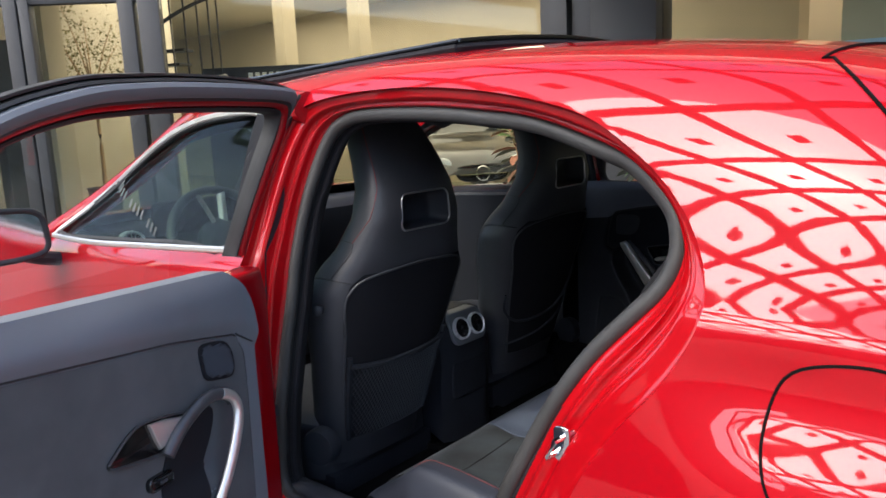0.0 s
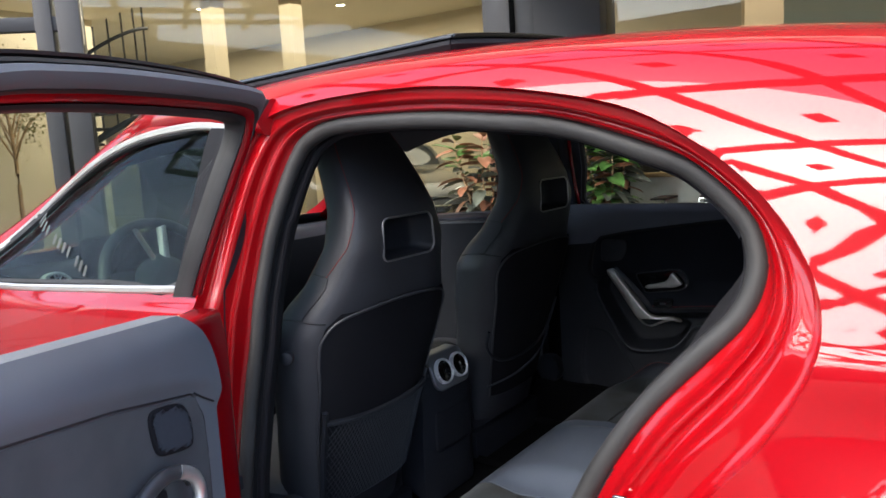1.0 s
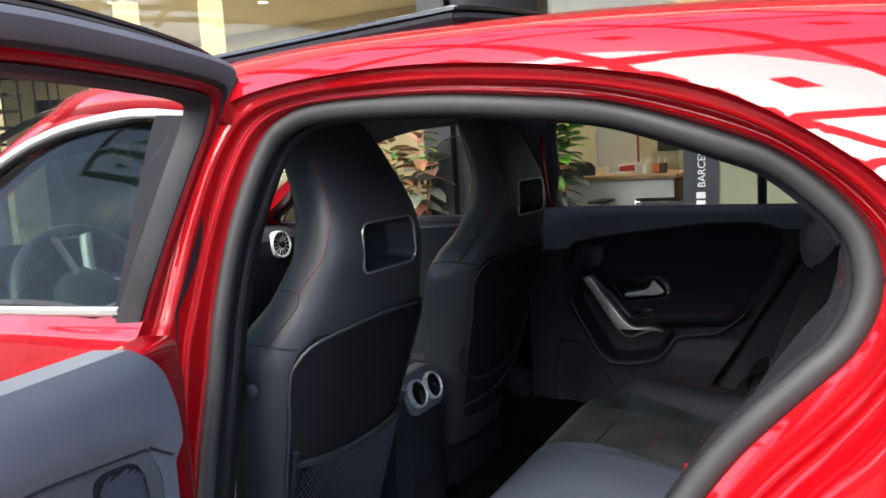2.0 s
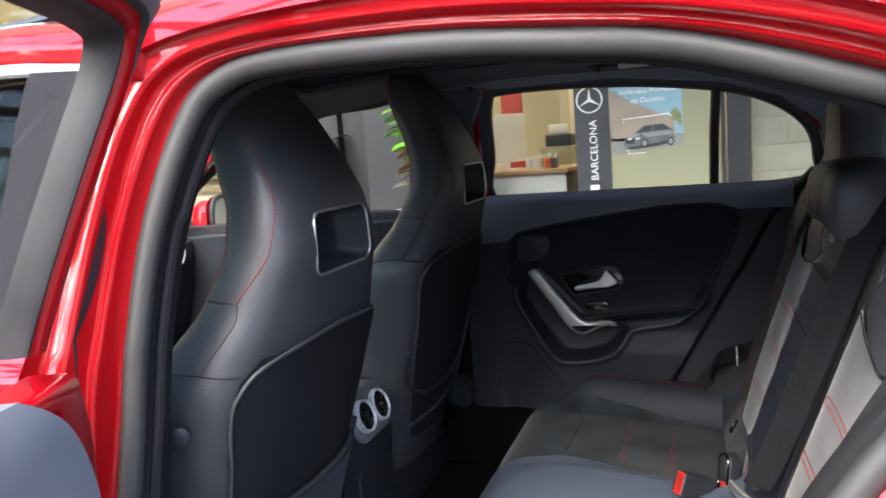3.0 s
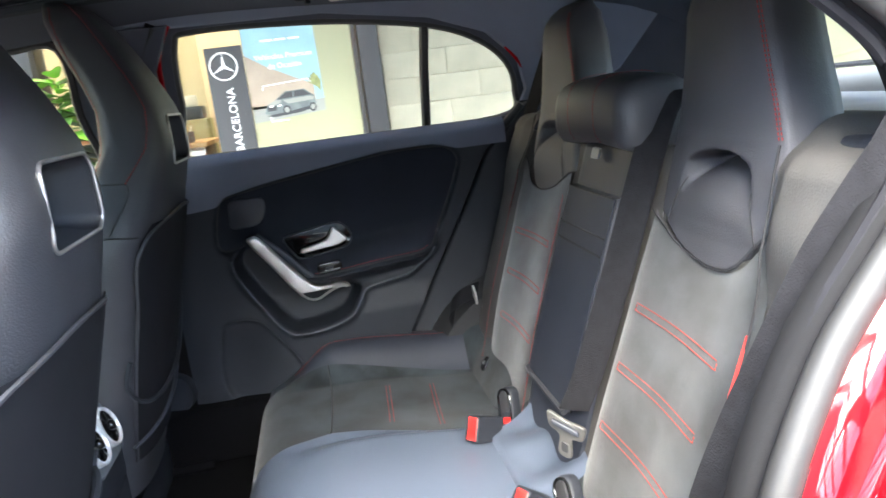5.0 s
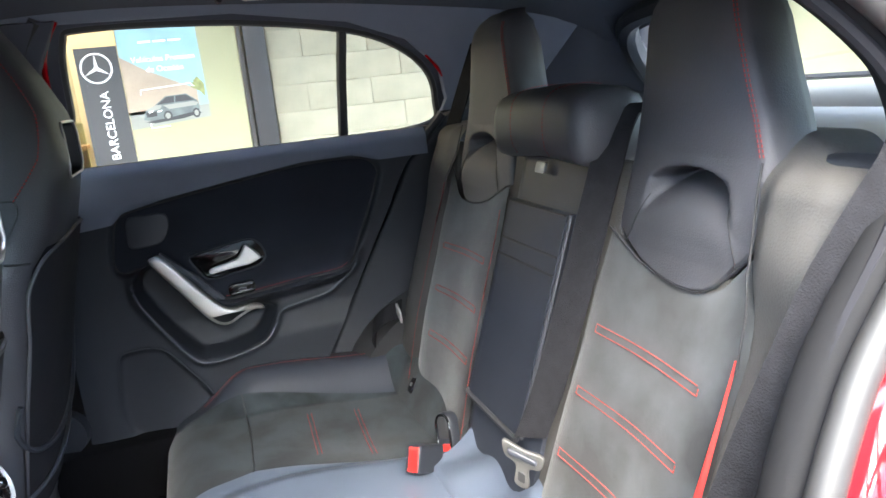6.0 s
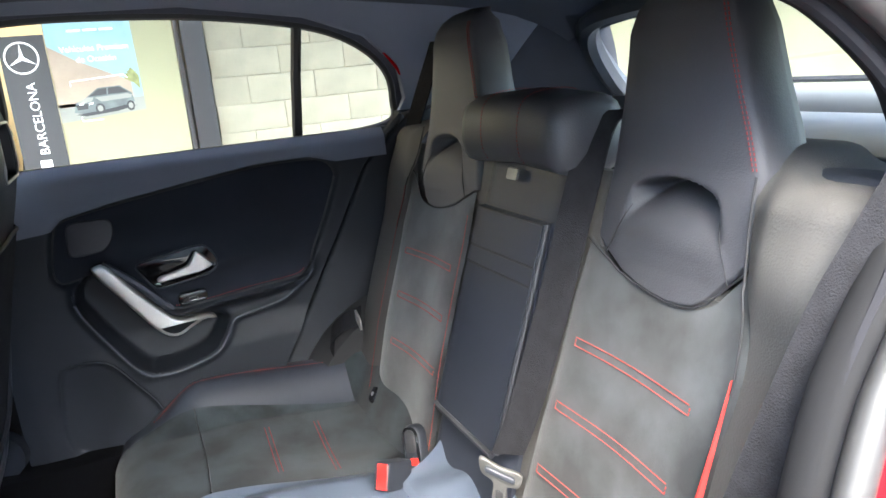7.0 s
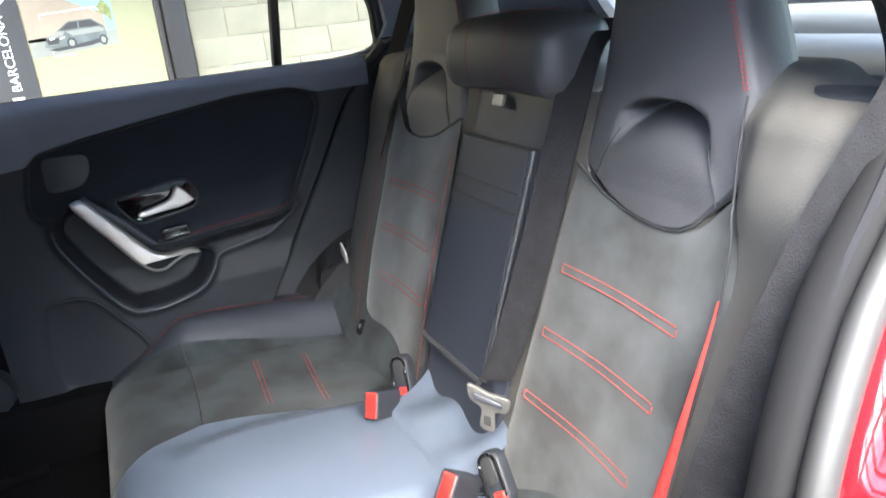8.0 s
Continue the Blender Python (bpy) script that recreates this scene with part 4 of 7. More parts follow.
def front_seat(cy, dz, label, net):
    seat = thing("front_seat", label, "car seat", (-0.55, cy, 0.25), "front seats")
    zs = np.concatenate([np.linspace(0.36, 1.20, 44), np.linspace(1.21, 1.338, 20)])
    n = 64
    verts = [tuple(q) for z in zs for q in spline([seat_point(cy, dz, z, a) for a in np.linspace(0, 2 * math.pi, 48, endpoint=False)], n, True)]
    faces = grid_faces(len(zs), n, False, True) + [tuple(range(n)), tuple(range((len(zs) - 1) * n, len(zs) * n))]
    back = mesh("backrest", verts, faces, LEATHER, None, "black leather backrest with built-in headrest", sharp=0)
    rec = [(cy + u * (1.0 - 0.6 * v), 1.056 + dz + v) for u, v in rounded(0.186, 0.094, 0.020, 6, 0.008, 0.0)]
    carve(back, [prism(rec, 0, -0.372, -0.2)], 50)
    own(seat, back)
    def face(u, z, out):
        w, b, d = seat_level(z)
        f = min(abs(u) / w, 0.985)
        return (b - d / 2 + d / 2 * (1 - f ** seat_power(z)) ** (1 / seat_power(z)) + out, cy + seat_shift(cy, z) + u, z + dz)

    own(seat, tube("recess_rim", [(face(u - cy, v - dz, 0.0015)[0], u, v) for u, v in rec], 0.0024, RIM, None, "satin rim of the headrest opening", sides=8, closed=True, up=(1, 0, 0)))
    mid = np.array(rec).mean(0)
    funnel = []
    for k, (sc, depth) in enumerate(((0.99, 0.004), (0.95, 0.020), (0.86, 0.036), (0.80, 0.050), (0.70, 0.056), (0.40, 0.058), (0.02, 0.058))):
        for u, v in rec:
            q = mid + (np.array((u, v)) - mid) * sc
            funnel.append((face(q[0] - cy, q[1] - dz, -depth)[0], q[0], q[1] + 0.010 * (1 - sc)))
    own(seat, mesh("recess_lining", funnel, grid_faces(7, len(rec), False, True), PLASTIC, None, "black moulded lining of the opening", sharp=60))
    # hard rear panel with piping along its arch
    half_arch = [(0.150, 0.44), (0.178, 0.60), (0.203, 0.741), (0.218, 0.815), (0.217, 0.868), (0.172, 0.902), (0.05, 0.916)]
    arch = [(-u, v) for u, v in half_arch] + half_arch[::-1]

    ar = matched(arch, 5, False)
    rows = []
    for z in np.linspace(0.44, 0.912, 18):
        half = max(abs(float(u)) for u, v in ar if abs(v - z) < 0.02)
        rows.append([face(half * f, z, 0.006) for f in np.linspace(-1, 1, 17)])
    own(seat, mesh("rear_panel", [p for r in rows for p in r], grid_faces(18, 17), PANEL_DARK, None, "dark cloth rear panel"))
    own(seat, tube("piping", [face(u, v, 0.006) for u, v in ar], 0.0034, LEATHER, None, "raised piping", sides=6, up=(1, 0, 0)))
    # pocket on the rear panel
    if net:
        strands = []
        for k in range(-26, 40):
            for sgn in (1, -1):
                pts = []
                for t in np.linspace(0, 1, 14):
                    v = 0.445 + 0.215 * t
                    u = sgn * (-0.205 + 0.0105 * k + 0.13 * t)
                    if abs(u) < 0.150 + 0.03 * t:
                        pts.append(face(u, v, 0.016 + 0.002 * sgn))
                if len(pts) > 2:
                    strands.append(pts)
        own(seat, tubes("net", strands, 0.0015, PLASTIC, None, "black elastic net pocket", sides=4, up=(1, 0, 0)))
        own(seat, tube("net_band", [face(u, 0.664 - 0.010 * math.cos(8 * u), 0.014) for u in np.linspace(-0.180, 0.180, 20)], 0.007, PLASTIC, None, "black elastic band of the net", sides=6, up=(1, 0, 0)))
        for sgn in (-1, 1):
            own(seat, tube("net_side", [face(sgn * u, v, 0.012) for u, v in ((0.150, 0.44), (0.168, 0.56), (0.186, 0.69))], 0.008, PLASTIC, None, "black side of the net", sides=6, up=(1, 0, 0)))
    else:
        own(seat, tube("pocket_band", [face(u, v, 0.010) for u, v in spline([(-0.200, 0.66), (-0.190, 0.60), (-0.150, 0.562), (-0.05, 0.558), (0.05, 0.575), (0.12, 0.62), (0.17, 0.70)], 40)], 0.005, PLASTIC, None, "soft band of a seat pocket", sides=6, up=(1, 0, 0)))
        own(seat, tube("pocket_hem", [face(u, v, 0.010) for u, v in spline([(-0.165, 0.475), (-0.12, 0.488), (0.0, 0.505), (0.10, 0.54), (0.16, 0.60)], 30)], 0.004, PLASTIC_SOFT, None, "", sides=6, up=(1, 0, 0)))
    # seams over headrest and shoulders
    for sgn in (-1, 1):
        line = [seat_point(cy, dz, z, sgn * a, 0.0004) for z, a in spline([(1.325, 1.10), (1.30, 1.06), (1.271, 1.05), (1.215, 1.036), (1.148, 1.023), (1.103, 1.127), (1.057, 1.31), (1.008, 1.479), (0.988, 1.53)], 80)]
        own(seat, tubes("seam", dashes(line, 0.0036, 0.0026), 0.0013, THREAD_DARK, None, "dark red stitched seam", sides=4))
        own(seat, tube("seam_groove", line, 0.0006, RUBBER, None, "", sides=4))
        front = [seat_point(cy, dz, z, sgn * a, 0.0004) for z, a in spline([(1.320, 1.75), (1.24, 2.05), (1.15, 2.2), (1.05, 2.25), (0.97, 2.15)], 50)]
        own(seat, tubes("seam", dashes(front, 0.003, 0.003), 0.0011, THREAD_DARK, None, "dark red stitched seam", sides=4))
        yoke = [seat_point(cy, dz, z, sgn * a, 0.0006) for z, a in spline([(0.893, 0.86), (0.899, 1.192), (0.904, 1.544), (0.90, 1.9), (0.89, 2.3)], 40)]
        own(seat, tubes("seam", dashes(yoke, 0.0036, 0.0026), 0.0014, THREAD_DARK, None, "dark red stitched seam", sides=4))
        own(seat, tube("seam_groove", yoke, 0.0018, RUBBER, None, "", sides=4))
        patch = [seat_point(cy, dz, z, sgn * a, 0.0006) for z, a in spline([(0.994, 2.1), (0.994, 1.75), (0.990, 1.53), (0.980, 1.46), (0.962, 1.40), (0.935, 1.41), (0.905, 1.44)], 40)]
        own(seat, tube("seam_groove", patch, 0.0015, RUBBER, None, "", sides=4))
    # cushion
    cu = [(-0.98, -0.22), (-0.99, 0.0), (-0.98, 0.22), (-0.80, 0.25), (-0.62, 0.245), (-0.53, 0.19), (-0.52, 0), (-0.53, -0.19), (-0.62, -0.245), (-0.80, -0.25)]
    own(seat, puff("seat_cushion", spline(cu, 40, True), lambda u, v, h: (u, cy + v, 0.40 + dz + h + 0.03 * (abs(v) / 0.25) ** 4), 0.10, LEATHER, None, "black leather seat cushion", back=0.10, power=4))
    own(seat, box("seat_base", (-0.92, cy - 0.20, 0.252), (-0.50, cy + 0.20, 0.33 + dz), PLASTIC, None, "black seat base"))
    for sgn in (-1, 1):
        own(seat, tube("rail", [(-1.0, cy + sgn * 0.19, 0.262), (-0.40, cy + sgn * 0.19, 0.262)], 0.014, CARPET_SHADED, None, "black floor rail", sides=6))
    # backrest wheel and folding lever on the outer side
    out = -1 if cy < 0 else 1
    own(seat, lathe("adjuster_wheel", [(0.02, 0.02), (0.046, 0.018), (0.05, 0.008), (0.05, -0.02)], (-0.47, cy + out * 0.262, 0.44), (0.25, out, 0), PLASTIC, None, "ribbed black adjusting wheel", 28))
    lp = seat_point(cy, dz, 0.83, out * 1.45)
    own(seat, lathe("folding_lever", [(0.008, -0.01), (0.008, 0.012), (0.014, 0.016), (0.014, 0.028), (0.010, 0.031)], lp, (0.5, out, 0), PLASTIC, None, "small black lever", 16))
    return seat


front_seat(-0.335, -0.015, "black leather sports seat for the driver with red stitching", True)
front_seat(0.395, 0.020, "black leather sports seat for the passenger with red stitching", False)

# ---- rear bench ----
bench = thing("rear_bench_seat", "black leather and grey suede rear bench with red stitching", "car seat", (0.1, 0, 0.25))


def back_x(y, z):
    """The bench back's front face."""
    x = 0.405 + 0.33 * (z - 0.766)
    a = abs(y - 0.0)
    # side bolsters stand proud, the seat's middle is hollow
    x -= 0.006 * math.exp(-((a - 0.590) / 0.08) ** 2) * S(1.06, 0.92, z) * S(0.40, 0.55, z)
    x += 0.010 * math.exp(-((a - 0.32) / 0.12) ** 2) * S(1.0, 0.9, z)
    x += 0.040 * S(0.60, 0.72, a)
    x -= 0.014 * S(0.462, 0.50, a) * S(0.62, 0.54, a) * S(0.84, 0.93, z)
    # middle pad a little proud
    x -= 0.014 * S(0.135, 0.11, a)
    # lumbar swell
    x -= 0.002 * math.exp(-((z - 0.62) / 0.12) ** 2)
    # top rolls back
    x += 0.16 * S(0.995, 1.075, z) ** 2
    return x


def back(y, z, h):
    return (back_x(y, z) - h, y, z)


ZB = np.linspace(0.40, 1.07, 46)
# A half of the back: suede panel, horseshoe headrest over a leather pad, leather shoulder. a is the distance from the car's middle.
HEAD_Z = [0.84, 0.90, 0.94, 0.975, 1.006, 1.05, 1.09, 1.13, 1.165, 1.190, 1.208, 1.220, 1.228]
HEAD_W = [0.147, 0.147, 0.138, 0.132, 0.130, 0.119, 0.108, 0.099, 0.092, 0.083, 0.071, 0.056, 0.030]
HEAD_O = [-0.008, -0.004, 0.003, 0.007, 0.009, 0.020, 0.032, 0.044, 0.055, 0.058, 0.052, 0.040, 0.015]
PAD_LOW = [(0.184, 0.897), (0.218, 0.882), (0.257, 0.865), (0.290, 0.856), (0.323, 0.850), (0.352, 0.847), (0.380, 0.848), (0.404, 0.852), (0.424, 0.862), (0.450, 0.887), (0.477, 0.911)]


def pad_low(a):
    return float(np.interp(a, [p[0] for p in PAD_LOW], [p[1] for p in PAD_LOW]))


def seam_a(z):
    """The outer seam between the middle of the seat and its side bolster."""
    return float(np.interp(z, [0.40, 0.60, 0.80, 0.871, 0.911, 0.942, 0.975, 1.006, 1.03], [0.490, 0.494, 0.497, 0.488, 0.477, 0.466, 0.461, 0.458, 0.45]))


def inner_a(z):
    return float(np.interp(z, [0.40, 0.55, 0.73, 0.81, 0.897], [0.150, 0.160, 0.172, 0.174, 0.184]))


def head_face(z):
    return 0.405 + 0.33 * (z - 0.766) - float(np.interp(z, HEAD_Z, HEAD_O))


def pad_half(z):
    """Half width of the pad between the legs of the headrest."""
    return float(np.interp(z, [0.85, 0.885, 0.945, 0.972, 0.990], [0.122, 0.110, 0.080, 0.070, 0.050]))


def pad_sink(a, z):
    """How far the pad lies behind the headrest's face."""
    u = abs(a - 0.335)
    top = 0.986 - 0.016 * (u / 0.08) ** 2
    run = min(max((z - 0.880) / (top - 0.880), 0.0), 1.0)
    deep = 0.085 * run ** 4.5 * (1 - S(top - 0.006, top + 0.007, z)) - 0.004 * math.sin(math.pi * min(run * 1.25, 1.0))
    return deep * (1 - S(pad_half(z) - 0.010, pad_half(z) + 0.006, u))


def head_ring(s, z_of, fine=61, bevel=0.016):
    """One level round a headrest; z_of(f) gives the height, f from -1 (inner edge) to 1 (outer edge)."""
    ring = []
    fs = np.linspace(-1, 1, fine)

    def level(z):
        half = float(np.interp(z, HEAD_Z, HEAD_W))
        r = min(bevel, 0.45 * half)
        return half, r, float(np.interp(z, [0.90, 1.006, 1.16], [0.330, 0.328, 0.321]))

    for f in fs:
        z = z_of(f)
        half, r, c = level(z)
        a = c + f * (half - r)
        ring.append((head_face(z) + pad_sink(a, z) + 0.006 * f ** 4, s * a, z))
    for sgn in (1, -1):
        z = z_of(sgn)
        half, r, c = level(z)
        depth = float(np.interp(z, [0.85, 1.0, 1.16, 1.20, 1.228], [0.07, 0.09, 0.085, 0.07, 0.03]))
        side = [(head_face(z) + 0.006 + r - r * math.cos(w), s * (c + sgn * (half - r + r * math.sin(w))), z) for w in np.linspace(0.2, math.pi / 2, 6)]
        side += [(head_face(z) + 0.006 + r + (depth - r) * k, s * (c + sgn * (half - 0.016 * k * k)), z) for k in (0.25, 0.5, 0.75, 1.0)]
        ring += side if sgn > 0 else side[::-1]
    return ring


def half_back(s):
    lift = 0.020 if s > 0 else 0.0
    up = lambda p: (p[0], p[1], p[2] + lift * S(0.45, 0.60, p[2]))
    # carcass behind the covers
    own(bench, strip("backrest", np.linspace(0.40, 0.985, 40), lambda z: s * 0.135, lambda z: s * 0.60, lambda u, v, h: (back_x(u, v) + 0.007 - h + 0.11 * S(0.20, 0.23, abs(u)) * S(0.47, 0.44, abs(u)) * S(0.865, 0.895, v), u, v), LEATHER_WORN, None, "black leather backrest", cols=30))
    # suede panel, softly domed, up to the pad
    fs, rs = np.linspace(0, 1, 36), np.linspace(0, 1, 40)
    sv = []
    for r in rs:
        for f in fs:
            z = 0.42 + (pad_low(0.184 + 0.293 * f) - 0.42) * r
            a = inner_a(z) + (seam_a(z) - 0.006 * S(0.82, 0.70, z) - inner_a(z)) * f
            dome = -0.004 + 0.010 * (1 - (2 * f - 1) ** 6) * (1 - 0.5 * r ** 12)
            sv.append(up((back_x(a, z) - dome, s * a, z)))
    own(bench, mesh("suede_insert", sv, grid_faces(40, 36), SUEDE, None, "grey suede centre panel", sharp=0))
    on_suede = lambda a, z, o=0.0: up((back_x(a, z) - 0.0064 - o, s * a, z))
    # headrest and pad in one skin
    top = np.concatenate([np.linspace(0, 0.50, 64), np.linspace(0.512, 0.90, 24), np.linspace(0.915, 1.0, 12)])
    ring_z = lambda r: (lambda f: (lambda z0: z0 + (1.228 - z0) * r)(pad_low(0.3305 + 0.1465 * f)))
    rings = [head_ring(s, ring_z(r)) for r in top]
    rings.insert(0, [(x + 0.016, y, z - 0.002) for x, y, z in rings[0]])
    n = len(rings[0])
    hv = [up(p) for ring in rings for p in ring]
    own(bench, mesh("headrest", hv, grid_faces(len(rings), n, False, True) + [tuple(range((len(rings) - 1) * n, len(rings) * n))], LEATHER_HEAD, None, "tall black leather headrest with a hollow over a padded bib", sharp=0))
    bib = [up((back_x(a, pad_low(a)) - 0.0035, s * a, pad_low(a))) for a in np.linspace(0.184, 0.477, 50)]
    own(bench, tube("bib_edge", bib, 0.0012, PIPING, None, "", sides=6, up=(1, 0, 0)))
    for sgn in (-1, 1):
        line = [up((head_face(z) + pad_sink(0.335 + sgn * pad_half(z), z) - 0.0008, s * (0.335 + sgn * pad_half(z)), z)) for z in np.linspace(0.884, 0.950, 16)]
        own(bench, tube("pad_seam", line, 0.0008, PIPING, None, "fine piping of the pad", sides=6))
    # red double seam up a front edge of the headrest
    for sgn in (-s,):
        for w in (0.38, 0.62):
            line = []
            for z in np.linspace(1.008, 1.205, 46):
                half = float(np.interp(z, HEAD_Z, HEAD_W))
                r = min(0.016, 0.45 * half)
                c = float(np.interp(z, [0.90, 1.006, 1.16], [0.330, 0.328, 0.321]))
                line.append(up((head_face(z) + 0.0055 + r - (r + 0.0006) * math.cos(w), s * (c + sgn * (half - r + (r + 0.0006) * math.sin(w))), z)))
            own(bench, tubes("headrest_seam", dashes(line, 0.0035, 0.0022), 0.0009, THREAD_DARK, None, "red stitched seam", sides=4))
    # piping between the middle and the bolster
    own(bench, tube("edge_piping", [up((back_x(seam_a(z), z) - (0.011 if z < 0.9 else 0.009), s * (seam_a(z) + 0.001), z)) for z in np.linspace(0.79, 1.004, 30)], 0.0015, PIPING, None, "raised leather piping", sides=6, up=(1, 0, 0)))
    # side bolster that rolls over into the shoulder
    cols = np.linspace(0, 1, 30)
    bv, levels = [], []
    for z in np.linspace(0.40, 0.965, 36):
        levels.append((z, 0.0, 0.0, 0.0))
    for w in np.linspace(0.2, 1.45, 9):
        levels.append((0.965, 0.050 * (1 - math.cos(w)), 0.036 * math.sin(w), min(1.0, w / 1.45)))
    for k in np.linspace(0.2, 1, 8):
        levels.append((0.965, 0.046 + 0.11 * k, 0.036 + 0.004 * math.sin(math.pi * k), 1.0 + k))
    for z, dx, dz, t in levels:
        a0 = seam_a(z + dz) + 0.002 - 0.07 * S(0.9, 1.8, t)
        a1 = float(np.interp(z, [0.40, 0.60, 0.75, 0.90, 0.965], [0.655, 0.690, 0.695, 0.675, 0.655]))
        for f in cols:
            a = a0 + (a1 - a0) * f
            puff_ = 0.006 * math.sin(math.pi * min(f * 1.1, 1.0)) * S(0.99, 0.90, z + dz) - 0.010 * S(0.90, 0.80, z)
            back_roll = 0.07 * max(0.0, (f - 0.80) / 0.20) ** 2 * (1 - min(t, 1.0))
            rise = 0.022 * S(0.53, 0.44, a) * S(0.0, 0.09, dx)
            bv.append(up((back_x(a, z) - 0.004 - puff_ + dx + back_roll, s * a, z + dz + rise - 0.03 * max(0.0, (f - 0.85) / 0.15) ** 2 * min(t, 1.0))))
    own(bench, mesh("side_bolster", bv, grid_faces(len(levels), len(cols)), LEATHER_WORN, None, "worn black leather side bolster and shoulder", sharp=0))
    # red woven wedge along the bolster
    if s < 0:
        wz = np.linspace(0.40, 0.805, 34)
        wv = [(back_x(a, z) - 0.0095 - 0.004 * math.sin(math.pi * k), -a, z) for z in wz for k, a in ((q, 0.4955 - 0.0005 - 0.026 * q * (0.805 - z) / 0.30) for q in (0.0, 0.25, 0.5, 0.75, 1.0))]
        own(bench, mesh("red_welt", wv, grid_faces(34, 5), WELT, None, "bright red woven welt along the seat edge", sharp=0))
    else:
        own(bench, tubes("edge_seam", dashes([up((back_x(seam_a(z), z) - 0.012, s * seam_a(z), z)) for z in np.linspace(0.45, 0.88, 40)], 0.003, 0.003), 0.0010, THREAD_DARK, None, "thin red edge seam", sides=4))
    if s > 0:
        own(bench, tubes("edge_seam", dashes([up((back_x(inner_a(z), z) - 0.0085, s * (inner_a(z) - 0.003), z)) for z in np.linspace(0.45, 0.86, 40)]), 0.0010, THREAD_RED if s > 0 else THREAD_DARK, None, "thin red edge seam", sides=4))
    # double stitched bars
    for z0, e0, e1 in ((0.7655, 0.210, 0.441), (0.6745, 0.200, 0.435), (0.5800, 0.190, 0.426)):
        tilt = lambda a: z0 - 0.040 * (a - e0) if s < 0 else z0 - 0.005 - 0.03 * (a - e0)
        bars = []
        for dz in (0.0, -0.0055, -0.011):
            if dz != -0.0055:
                bars += dashes([on_suede(a, tilt(a) + dz) for a in np.linspace(e0, e1, 16)], 0.0036, 0.0012)
        for e in (e0, e1):
            bars += dashes([on_suede(e, z) for z in np.linspace(tilt(e) - 0.011, tilt(e), 4)])
        own(bench, tubes("stitched_bar", bars, 0.0009, THREAD_RED, None, "red double stitching", sides=4))


for s in (-1, 1):
    half_back(s)
# middle back with folding armrest
own(bench, strip("middle_back", ZB, lambda z: -0.134, lambda z: 0.134, back, LEATHER_SOFT, None, "black leather middle back", cols=16))
own(bench, strip("armrest", np.linspace(0.562, 0.905, 24), lambda z: -0.105, lambda z: 0.118, lambda u, v, h: back(u, v, h + 0.016), LEATHER_SOFT, None, "folded black leather armrest", cols=14, skirt=0.02))
for z in (0.905, 0.842, 0.814):
    own(bench, tube("armrest_seam", [back(u, z, 0.0165) for u in np.linspace(-0.103, 0.116, 10)], 0.0022, RUBBER, None, "", sides=5, up=(1, 0, 0)))
own(bench, tube("armrest_edge", [back(-0.108, z, 0.010) for z in np.linspace(0.562, 0.905, 24)], 0.0040, LEATHER, None, "", sides=6, up=(1, 0, 0)))
own(bench, tube("armrest_edge", [back(u, 0.562, 0.017) for u in np.linspace(-0.105, 0.118, 10)], 0.0055, LEATHER, None, "", sides=6, up=(1, 0, 0)))
own(bench, slab("armrest_strap", rounded(0.034, 0.018, 0.003, 2), lambda u, v, h: (back_x(0, 0.968) - 0.018 + 0.33 * v - h, 0.015 + u, 0.968 + v), 0.004, SATIN, None, "small printed grey tab", bevel=0.001))
# middle headrest
mh = spline([(-0.055, -0.045), (-0.065, 0.0), (-0.05, 0.048), (0.0, 0.06), (0.05, 0.05), (0.062, 0.0), (0.05, -0.045), (0.0, -0.055)], 28, True)
mv = []
for f, k in ((0.0, 0.35), (0.015, 0.72), (0.05, 0.96), (0.11, 1.0), (0.5, 1.0), (0.89, 1.0), (0.95, 0.96), (0.985, 0.72), (1.0, 0.35)):
    y = -0.168 + 0.325 * f
    drop = 0.012 * (2 * f - 1) ** 2
    for u, v in mh:
        mv.append((0.478 + u * k, y, 1.040 + v * k - drop))
fm = grid_faces(9, 28, False, True) + [tuple(range(28)), tuple(range(8 * 28, 9 * 28))]
own(bench, mesh("middle_headrest", mv, fm, LEATHER, None, "low black leather middle headrest", sharp=0))
for y in (0.06, -0.06):
    own(bench, tubes("headrest_seam", dashes([(0.478 + u * 1.012, y, 1.040 + v * 1.012 - 0.012 * (2 * (y + 0.168) / 0.325 - 1) ** 2) for u, v in mh[:18]], 0.003, 0.003), 0.0009, THREAD_DARK, None, "red stitched seam", sides=4))
for y in (-0.05, 0.08):
    own(bench, tube("headrest_post", [(0.49, y, 0.95), (0.488, y, 1.02)], 0.006, CHROME, None, "", sides=8))


def cushion_z(x, y):
    """Top of the bench cushion."""
    a = abs(y)
    z = 0.432 - 0.03 * S(-0.05, 0.30, x)
    z += 0.085 * S(0.52, 0.61, a) * S(-0.21, -0.06, x)
    z -= 0.07 * S(0.63, 0.70, a) ** 2
    z += 0.030 * S(0.215, 0.13, a) * S(-0.22, -0.05, x)
    z -= 0.010 * math.exp(-((a - 0.34) / 0.10) ** 2) * S(-0.05, 0.10, x)
    # front edge rolls down
    f = max(0.0, (-0.165 - x) / 0.105)
    z -= 0.105 * (1 - math.sqrt(max(0.0, 1 - min(f, 1.0) ** 2))) + (0.0 if f <= 1 else (f - 1) * 2.0)
    return z


def cushion(y, x, h):
    return (x, y, cushion_z(x, y) + h)


XC = np.concatenate([np.linspace(-0.27, -0.16, 20), np.linspace(-0.15, 0.37, 60)])
